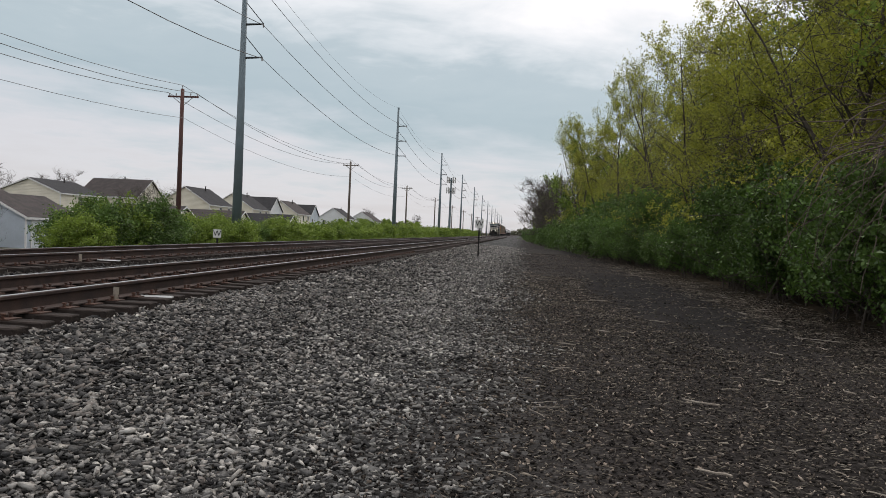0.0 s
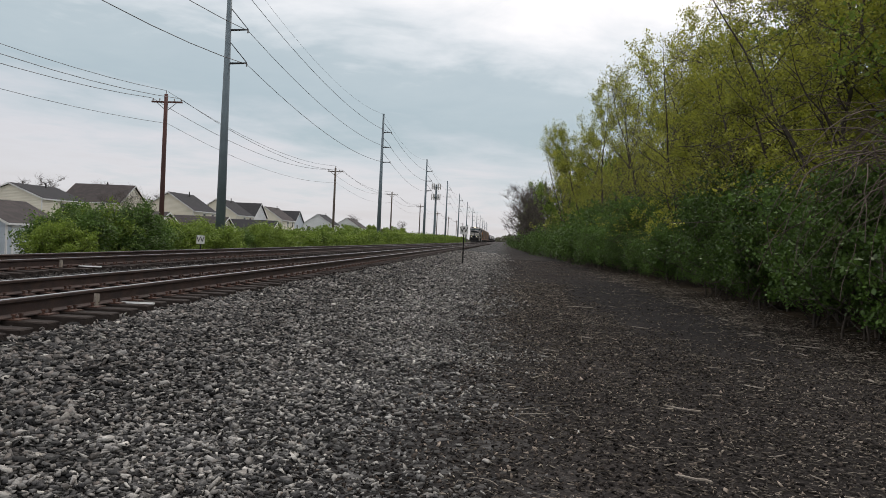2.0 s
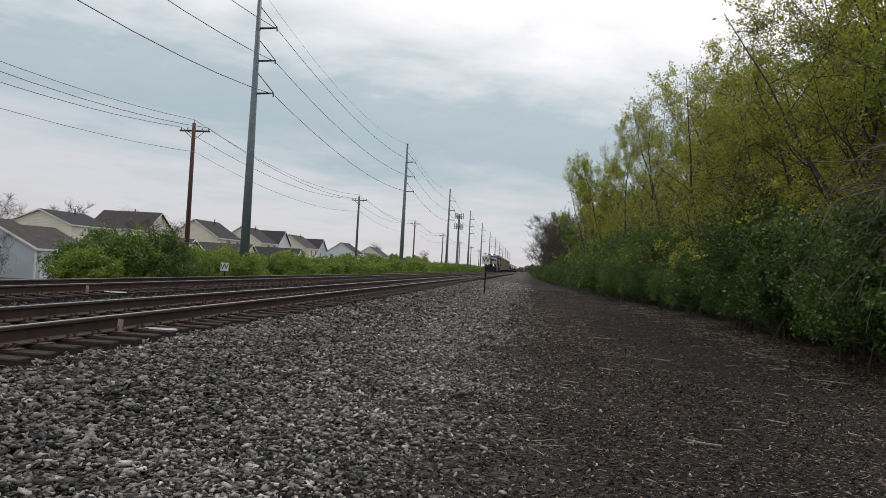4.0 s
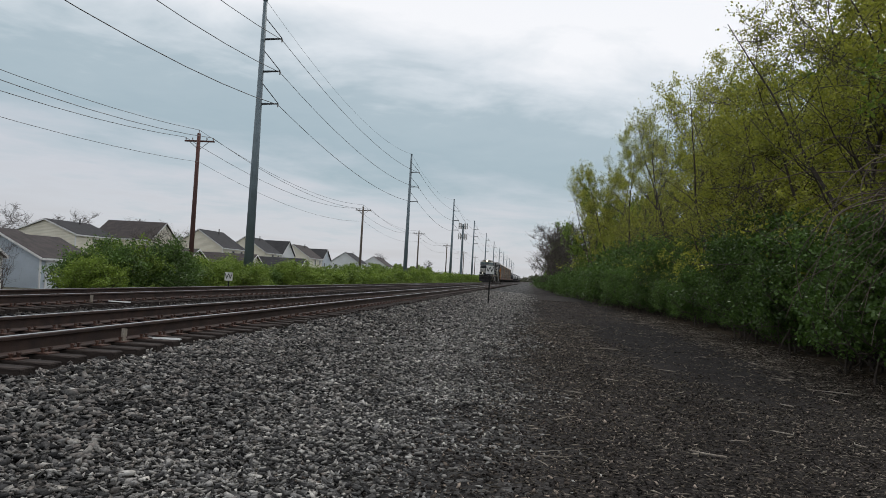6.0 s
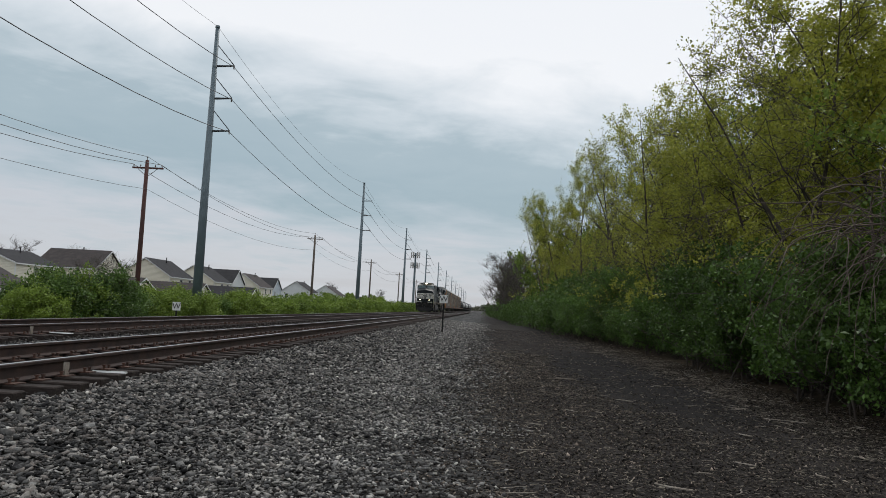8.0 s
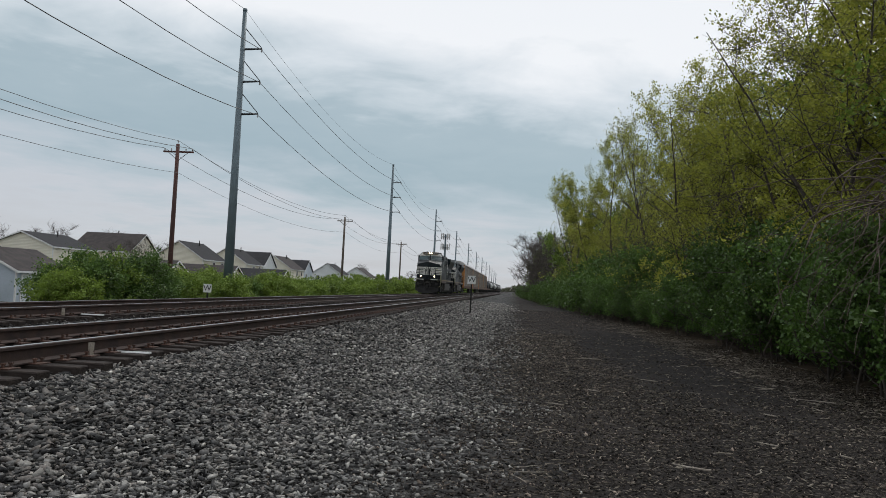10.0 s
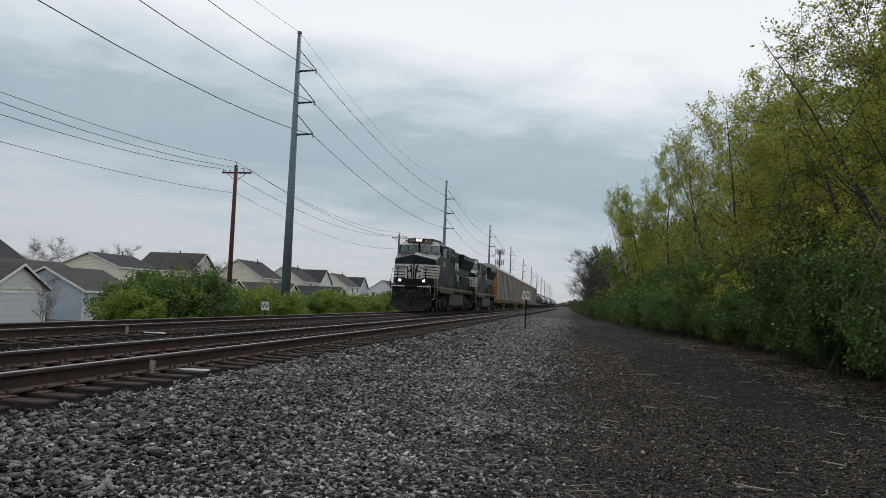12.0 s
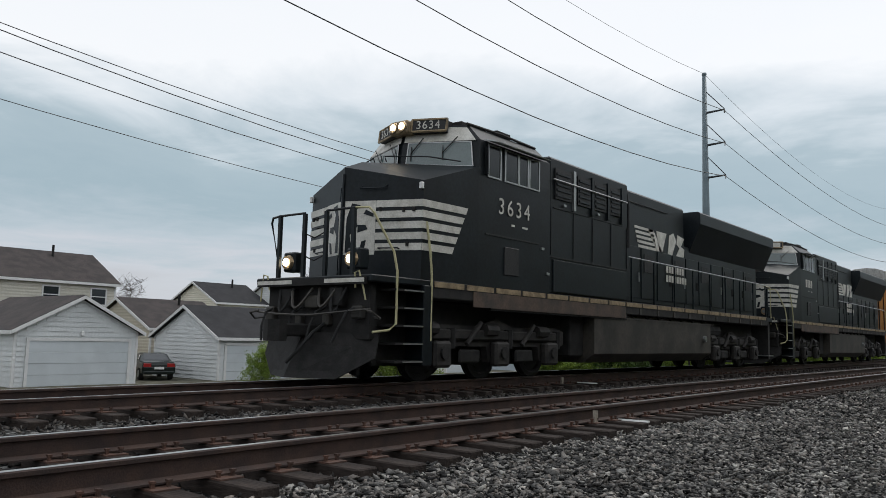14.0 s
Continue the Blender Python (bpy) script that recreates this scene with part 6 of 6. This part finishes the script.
    for s in S:
        part("rear_rail", tube(bmesh.new(), [(s * 1.40, 20.5, 2.95), (s * 1.40, 21.3, 2.95), (s * 1.40, 21.35, 1.8)], 0.02, 6), RAILING, loco)
        part("rear_step", boxed(min(s * 1.1, s * 1.5), max(s * 1.1, s * 1.5), 20.7, 21.2, 0.4, 0.44), CHROME, loco)
    return loco


lead = locomotive("black diesel locomotive with white nose stripes and lit lamps", "3634", True)
second = locomotive("trailing black diesel locomotive with white nose stripes", "", False)
MOVERS += [(lead, 0.0), (second, 22.45)]


def freight_truck(parent, y):
    t = thing_part("truck", parent)
    for d in (-0.88, 0.88):
        w = placed("wheelset", WHEELSET, t, "", pose(0, y + d, 0.46))
        w.scale = (1, 0.86, 0.86)
    for s in (-1, 1):
        bm = bmesh.new()
        prism(bm, [(y - 1.15, 0.40), (y - 0.6, 0.34), (y - 0.35, 0.22), (y + 0.35, 0.22), (y + 0.6, 0.34), (y + 1.15, 0.40), (y + 1.1, 0.62), (y + 0.4, 0.80), (y - 0.4, 0.80), (y - 1.1, 0.62)], s * 0.95, s * 1.10, "x")
        part("side_frame", bm, GRIME, t)
    return t


def corrugated_panel(length, z0, z1, mat):
    """A side panel of rounded horizontal corrugations, outward +x."""
    bm, out = bmesh.new(), [(0, z0), (0, z1)]
    rows = int((z1 - z0) / 0.30)
    step = (z1 - z0) / rows
    for k in range(rows):
        z = z1 - k * step
        out += [(0.045, z - 0.02), (0.045, z - step + 0.09), (0.012, z - step + 0.05)]
    prism(bm, out, 0, length, "y")
    me = bpy.data.meshes.new("side_panel")
    bm.to_mesh(me)
    bm.free()
    me.materials.append(mat)
    return me


RACK_PANEL = corrugated_panel(2.16, 1.32, 5.05, RACK)


def autorack():
    c = thing("autorack_car", "tall covered autorack car with corrugated sides and orange ends", "railway car", group="autorack cars")
    L = 27.6
    part("underframe", boxed(-1.42, 1.42, 0.3, L - 0.3, 0.92, 1.22, bevel=0.02), RUST, c, "rust-brown underframe")
    part("inner_body", boxed(-1.36, 1.36, 0.12, L - 0.12, 1.22, 5.02), RUST, c)
    bm = bmesh.new()
    prism(bm, [(-1.50, 5.02), (1.50, 5.02), (1.46, 5.22), (1.15, 5.52), (0.6, 5.72), (0, 5.78), (-0.6, 5.72), (-1.15, 5.52), (-1.46, 5.22)], 0.05, L - 0.05)
    part("roof", bm, RACK_WHITE, c, "pale curved roof")
    for s in (-1, 1):
        for k in range(12):
            placed("side_panel", RACK_PANEL, c, "corrugated weathered side panel" if k == 0 else "", pose(1.37, 0.55 + 2.22 * k, 0) if s > 0 else pose(-1.37, 0.55 + 2.22 * k + 2.16, 0, 0, 0, 180))
        for k in range(13):
            y = 0.52 + 2.22 * k
            part("side_post", boxed(min(s * 1.37, s * 1.47), max(s * 1.37, s * 1.47), y - 0.03, y + 0.03, 1.22, 5.04), RACK, c)
        part("lower_band", boxed(min(s * 1.38, s * 1.46), max(s * 1.38, s * 1.46), 0.3, L - 0.3, 1.16, 1.34), RUST, c, "rusty lower band")
        for y in (0.06, L - 0.42):
            part("end_post", boxed(min(s * 1.12, s * 1.49), max(s * 1.12, s * 1.49), y, y + 0.36, 1.0, 5.05, bevel=0.02), RACK_ORANGE, c, "orange end post")
    for e, y in ((-1, 0.0), (1, L)):
        for k in range(9):
            x = -1.08 + 0.27 * k
            part("end_panel", boxed(x - 0.10, x + 0.10, y - 0.05, y + 0.05, 1.1, 4.85, bevel=0.02), RACK_ORANGE, c, "orange folding end panel" if k == 0 else "")
        for k in range(11):
            x = -1.25 + 0.25 * k
            top = 5.76 - 0.22 * abs(x) ** 1.6
            part("screen_bar", boxed(x - 0.02, x + 0.02, y - 0.03 + e * 0.02, y + 0.03 + e * 0.02, 4.85, top), RACK_WHITE, c)
        part("coupler", boxed(-0.13, 0.13, y - 0.35 if e < 0 else y - 0.1, y + 0.1 if e < 0 else y + 0.35, 0.78, 1.0), GRIME, c)
    freight_truck(c, 2.9)
    freight_truck(c, L - 2.9)
    return c


rack = autorack()
MOVERS.append((rack, 46.0))
for k in range(1, 4):
    MOVERS.append((copy_thing(rack, pose(0, 0, 0)), 46.0 + 28.35 * k))


def coil_car():
    c = thing("flat_car", "low dark flat car with machinery loads", "railway car", group="flat cars")
    part("deck", boxed(-1.45, 1.45, 0.2, 17.3, 0.95, 1.35, bevel=0.03), RUST, c)
    for k, y in enumerate((2.0, 5.2, 8.6, 12.0, 14.8)):
        part("load", tube(bmesh.new(), [(-1.1, y, 1.35 + 0.75), (1.1, y, 1.35 + 0.75)], 0.74, 14), TANKCAR if k % 2 else GRIME, c, "dark round load")
    for y in (0.4, 17.0):
        part("bulkhead", boxed(-1.4, 1.4, y - 0.1, y + 0.1, 1.35, 2.6 if y < 1 else 2.2), GRIME, c)
    freight_truck(c, 2.4)
    freight_truck(c, 15.1)
    return c


def tank_car(mat, label):
    c = thing("tank_car", label, "railway car", group="tank cars")
    pts = [(0, 0.7, 2.6), (0, 1.0, 2.6), (0, 1.5, 2.6), (0, 15.7, 2.6), (0, 16.2, 2.6), (0, 16.5, 2.6)]
    part("tank", tube(bmesh.new(), pts, [0.5, 1.15, 1.45, 1.45, 1.15, 0.5], 20), mat, c, smooth=True)
    part("frame", boxed(-1.3, 1.3, 0.2, 17.0, 0.95, 1.2), GRIME, c)
    part("dome", tube(bmesh.new(), [(0, 8.6, 4.0), (0, 8.6, 4.4)], 0.5, 12), mat, c)
    part("platform_rail", boxed(-1.3, 1.3, 7.6, 9.6, 4.05, 4.10), GRIME, c)
    for k in (3.5, 8.6, 13.6):
        part("saddle", boxed(-1.35, 1.35, k - 0.2, k + 0.2, 1.15, 1.7), GRIME, c)
    freight_truck(c, 2.4)
    freight_truck(c, 14.8)
    return c


flat, tank_b, tank_w = coil_car(), tank_car(TANKCAR, "grimy black tank car behind the autoracks"), tank_car(TANKCAR_W, "dirty white tank car behind the autoracks")
pos, firsts = 46.0 + 28.35 * 4 + 0.4, set()
for kind in (flat, flat, tank_b, tank_w, tank_b, tank_b, tank_w, tank_w, flat, tank_b, tank_b, tank_w, tank_b, tank_b, tank_w, tank_b):
    ob = kind if kind not in firsts else copy_thing(kind, pose(0, 0, 0))
    firsts.add(kind)
    MOVERS.append((ob, pos))
    pos += 17.9


# ---- the parked car between the garages ----


def parked_car(x, y, z, yaw):
    c = thing("parked_car", "dark green sedan parked between the garages", "car", pose(x, y, z, 0, 0, yaw))
    bm = bmesh.new()
    side = [(-2.35, 0.32), (-2.40, 0.75), (-2.32, 0.98), (-1.5, 1.05), (-0.75, 1.42), (0.45, 1.44), (1.15, 1.02), (2.15, 0.88), (2.38, 0.62), (2.38, 0.32)]
    prism(bm, side, -0.88, 0.88, "y")
    bmesh.ops.bevel(bm, geom=bm.edges[:], offset=0.07, segments=2, affect="EDGES", clamp_overlap=True)
    for v in bm.verts:
        if v.co.z > 1.05:
            v.co.y *= 1 - 0.32 * (v.co.z - 1.05) / 0.4
    body = part("body", bm, CAR_PAINT, c, "dark green painted body", smooth=False)
    part("rear_window", plate(bmesh.new(), (-1.47, 0.66, 1.09), (-1.47, -0.66, 1.09), (-0.82, -0.56, 1.40), (-0.82, 0.56, 1.40), 0.01), PANE, body)
    for s in (-1, 1):
        part("side_glass", plate(bmesh.new(), (-0.95, s * 0.85, 1.08), (0.85, s * 0.85, 1.08), (0.40, s * 0.70, 1.38), (-0.62, s * 0.70, 1.38), 0.02 * s), PANE, body)
        part("tail_light", boxed(-2.42, -2.33, s * 0.62 - 0.2, s * 0.62 + 0.2, 0.72, 0.92, bevel=0.02), TAIL, body, "red tail light")
        for xx in (-1.45, 1.45):
            w = part("wheel", tube(bmesh.new(), [(xx, s * 0.70, 0.33), (xx, s * 0.90, 0.33)], 0.33, 16), RUBBER, c, "black tyre")
            part("rim", tube(bmesh.new(), [(xx, s * 0.90, 0.33), (xx, s * 0.915, 0.33)], 0.20, 10), CHROME, w)
    part("number_plate", boxed(-2.425, -2.40, -0.25, 0.25, 0.60, 0.74), SIGN_WHITE, body, "blank pale plate")
    part("bumper", boxed(-2.45, -2.30, -0.8, 0.8, 0.34, 0.52, bevel=0.04), CAR_PAINT, body)


parked_car(-41.6, 24.9, LAND + 0.02, 160)

# ---- loose stone, sticks and litter ----


def stone_shapes(count, points, seed):
    """A few angular crushed-stone shapes as arrays of vertices and triangles."""
    rng, out = random.Random(seed), []
    for _ in range(count):
        bm = bmesh.new()
        for _ in range(points):
            p = Vector((rng.uniform(-1, 1), rng.uniform(-1, 1), rng.uniform(-1, 1)))
            p /= max(abs(p.x), abs(p.y), abs(p.z)) ** 0.6 * p.length ** 0.4
            bm.verts.new((p.x * 0.52, p.y * rng.uniform(0.30, 0.42), p.z * 0.20))
        bmesh.ops.convex_hull(bm, input=bm.verts[:])
        bmesh.ops.triangulate(bm, faces=bm.faces[:])
        used = [v for v in bm.verts if v.link_faces]
        for i, v in enumerate(used):
            v.index = i
        out.append((np.array([v.co[:] for v in used]), np.array([[v.index for v in f.verts] for f in bm.faces])))
        bm.free()
    return out


def strew(name, label, shapes, x, y, z, size, mat, seed, tilt=0.5):
    rng = np.random.default_rng(seed)
    n = len(x)
    which = rng.integers(0, len(shapes), n)
    V, F, base = [], [], 0
    for k, (sv, sf) in enumerate(shapes):
        i = np.where(which == k)[0]
        a, b, c = rng.uniform(0, math.tau, len(i)), rng.normal(0, tilt, len(i)), rng.normal(0, tilt, len(i))
        ca, sa, cb, sb, cc, sc = np.cos(a), np.sin(a), np.cos(b), np.sin(b), np.cos(c), np.sin(c)
        R = np.stack([np.stack([ca * cb, ca * sb * sc - sa * cc, ca * sb * cc + sa * sc], -1), np.stack([sa * cb, sa * sb * sc + ca * cc, sa * sb * cc - ca * sc], -1),
                      np.stack([-sb, cb * sc, cb * cc], -1)], -2)
        v = np.einsum("nij,vj->nvi", R, sv) * size[i][:, None, None] + np.stack([x[i], y[i], z[i]], -1)[:, None]
        V.append(v.reshape(-1, 3))
        F.append((sf[None] + (np.arange(len(i)) * len(sv))[:, None, None]).reshape(-1, 3) + base)
        base += len(i) * len(sv)
    tagged(new(name, raw_mesh(name, np.concatenate(V), np.concatenate(F), mat)), label, "gravel", kind="stuff")


def heights(x, y):
    return np.interp(x, [p[0] for p in PROFILE], [p[1] for p in PROFILE]) + lump(x, y)


def dark_patch(x, y):
    """1 inside the darker patch with few chips along the wood, 0 outside, ragged at the rim."""
    r = ((x - 3.0) / 1.35) ** 2 + ((y - 19.0) / 9.0) ** 2 + 0.35 * np.sin(x * 5 + y * 1.7) * np.sin(y * 2.3 - x * 3)
    return np.clip(1.6 - r, 0, 1)


def build_stones():
    rng = np.random.default_rng(21)
    fine, coarse = stone_shapes(12, 8, 1), stone_shapes(8, 6, 2)
    label = "grey crushed-stone ballast beside the track"
    # shoulder beside the path, nearest stretch: coarse towards the track, finer and dustier towards the path
    n = 74000
    x, y = rng.uniform(-4.5, 0.6, n), 2.4 + 10.6 * rng.uniform(0, 1, n) ** 1.1
    keep = rng.random(n) < np.clip((0.35 + 0.25 * np.sin(y * 0.9) + 0.2 * np.sin(y * 2.3 + 1) - x) / 1.7, 0.04, 1) ** 1.4
    x, y = x[keep], y[keep]
    size = np.clip(rng.lognormal(np.log(0.042), 0.32, len(x)), 0.018, 0.085) * np.interp(x, (-4.2, -0.6), (1.45, 0.80))
    z = heights(x, y) + rng.uniform(-0.008, 0.046, len(x))
    pale = rng.random(len(x)) < np.interp(x, (-3.0, -1.2), (0.06, 0.85))
    for sel, mat, seed in ((~pale, STONE, 1), (pale, PALE_STONE, 7)):
        strew("ballast_gravel", label, fine, x[sel], y[sel], z[sel], size[sel], mat, seed, 0.30)
    n = 60000
    x, y = rng.uniform(-4.5, 0.7, n), 12.6 + 62 * rng.uniform(0, 1, n) ** 1.7
    keep = rng.random(n) < np.clip((0.45 + 0.25 * np.sin(y * 0.9) + 0.2 * np.sin(y * 0.37 + 1) - x) / 1.7, 0.01, 1) ** 1.4
    x, y = x[keep], y[keep]
    size = np.clip(rng.lognormal(np.log(0.066), 0.3, len(x)), 0.03, 0.13) * np.interp(x, (-4.2, -0.6), (1.2, 0.85)) * np.interp(y, (12, 30, 75), (1, 1.2, 2.0))
    z = heights(x, y) + rng.uniform(0, 0.05, len(x))
    pale = rng.random(len(x)) < np.interp(x, (-3.2, -1.6), (0.12, 0.85))
    for sel, mat, seed in ((~pale, STONE, 2), (pale, PALE_STONE, 8)):
        strew("ballast_gravel", label, coarse, x[sel], y[sel], z[sel], size[sel], mat, seed, 0.30)
    # between and beside the rails
    n = 42000
    x, y = rng.uniform(-13.6, -4.35, n), -3 + 45 * rng.uniform(0, 1, n) ** 1.25
    strew("ballast_gravel", "dark ballast between the ties", coarse, x, y, heights(x, y) + rng.uniform(-0.01, 0.035, n), np.clip(rng.lognormal(np.log(0.068), 0.3, n), 0.03, 0.13), DARK_STONE, 3)
    # cinder path
    n = 66000
    x, y = rng.uniform(-1.8, 5.4, n), 2.6 + 15 * rng.uniform(0, 1, n) ** 1.25
    keep = (rng.random(n) < np.clip((x + 1.9) / 1.6, 0.1, 1)) & (rng.random(n) > 0.85 * dark_patch(x, y))
    x, y = x[keep], y[keep]
    strew("cinder_gravel", "small dark cinders and chips on the path", coarse, x, y, heights(x, y) + rng.uniform(0.0, 0.010, len(x)), np.clip(rng.lognormal(np.log(0.026), 0.35, len(x)), 0.010, 0.06), CHIP, 4)
    n = 22000
    x, y = rng.uniform(-0.6, 5.4, n), 16 + 40 * rng.uniform(0, 1, n) ** 1.3
    keep = rng.random(n) > 0.85 * dark_patch(x, y)
    x, y = x[keep], y[keep]
    strew("cinder_gravel", "small dark cinders and chips on the path", coarse, x, y, heights(x, y) + 0.004, np.clip(rng.lognormal(np.log(0.040), 0.3, len(x)), 0.015, 0.08), CHIP, 5)
    # splintered wood chips and twig litter on the path
    splint = [(v * (1, 0.30, 0.30), f) for v, f in stone_shapes(4, 6, 5)]
    n = 48000
    x, y = rng.uniform(-0.5, 5.6, n), 2.7 + 22 * rng.uniform(0, 1, n) ** 1.3
    keep = (rng.random(n) > 0.9 * dark_patch(x, y)) & (rng.random(n) < np.clip((x + 0.8) / 1.0, 0.15, 1))
    x, y = x[keep], y[keep]
    strew("wood_chips", "short weathered wood chips strewn over the path", splint, x, y, heights(x, y) + rng.uniform(0.006, 0.016, len(x)), np.clip(rng.lognormal(np.log(0.042), 0.4, len(x)), 0.02, 0.11) * np.interp(y, (4, 20), (0.9, 1.5)), WOOD_CHIP, 6, 0.12)
    # leaf and stick litter along the wood
    n = 9000
    y = 4 + 34 * rng.uniform(0, 1, n) ** 1.2
    x = np.interp(y, (0, 13, 25, 38), (4.5, 4.35, 4.9, 4.5)) + rng.normal(-0.1, 0.45, n)
    strew("wood_chips", "brown leaf and stick litter along the wood", splint, x, y, heights(x, y) + rng.uniform(0.006, 0.03, n), np.clip(rng.lognormal(np.log(0.065), 0.45, n), 0.03, 0.17), WOOD_CHIP, 9, 0.15)


build_stones()


def stick(x, y, length, yaw, thick, seed, kink=0.25):
    rng = random.Random(seed)
    pts = wander(rng, Vector((0, 0, 0.012)), Vector((1, 0, 0)), length, 4, kink, 0)
    for p in pts:
        p.z = 0.014 + thick
    bm = tube(bmesh.new(), pts, [thick, thick * 0.9, thick * 0.85, thick * 0.7, thick * 0.45], 5)
    if length > 0.3 and rng.random() < 0.6:
        q = pts[2]
        tube(bm, [q, q + Vector((0.09, rng.choice((-1, 1)) * 0.08, 0.01)), q + Vector((0.13, rng.choice((-1, 1)) * 0.15, 0.0))], [thick * 0.7, thick * 0.5, thick * 0.3], 4)
    tagged(part("stick", bm, DRY), "dry pale stick lying on the cinder path", "stick", "sticks").matrix_basis = pose(x, y, ground_z(x) + float(lump(x, y)), 0, 0, yaw)


def build_sticks():
    rng = random.Random(31)
    for x, y, length, yaw, thick in ((0.29, 7.2, 0.30, 80, 0.011), (0.31, 7.5, 0.24, 5, 0.009), (0.0, 7.9, 0.55, 170, 0.006), (1.55, 6.15, 0.40, 145, 0.014), (1.85, 6.1, 0.32, 50, 0.010), (2.40, 7.3, 0.34, 150, 0.011), (0.10, 5.85, 0.45, 15, 0.008), (1.78, 15.7, 0.7, 170, 0.016), (2.25, 12.3, 0.4, 150, 0.013), (0.66, 9.1, 0.35, 160, 0.010), (1.15, 4.25, 0.32, 135, 0.015),
                                     (-0.2, 15.2, 0.9, 170, 0.03), (0.1, 5.7, 0.35, 20, 0.008), (2.9, 7.0, 0.30, 110, 0.012), (1.2, 10.5, 0.35, 150, 0.013), (3.0, 9.2, 0.3, 120, 0.013)):
        stick(x, y, length * 0.8, yaw, thick * 0.6, rng.random())
    for _ in range(90):
        y = 3.4 + 16 * rng.random() ** 1.4
        stick(rng.uniform(-0.1, 4.9), y, rng.uniform(0.06, 0.26), rng.uniform(0, 180), rng.uniform(0.002, 0.005), rng.random(), 0.5)
    for _ in range(60):
        y = rng.uniform(6, 32)
        stick(wood_edge(y) + rng.uniform(-0.9, 0.2), y, rng.uniform(0.15, 0.6), rng.uniform(0, 180), rng.uniform(0.003, 0.008), rng.random(), 0.3)


build_sticks()


# ---- motion: the train rolls towards the camera at a steady pace ----
FRONT_AT_END, SPEED = 9.2, 21.13


def motions():
    for ob, back in MOVERS:
        walk(ob, [(t / 10, pose(FAR_X, FRONT_AT_END + SPEED * (14 - t / 10) + back, RAIL_Z)) for t in range(141)])
    for wheel, y in WHEELS:
        walk(wheel, [(k / FPS, pose(0, y, WHEEL_R) @ pose(0, 0, 0, math.degrees(-SPEED / WHEEL_R * k / FPS), 0, 0)) for k in range(0, 14 * FPS + 1)])


motions()
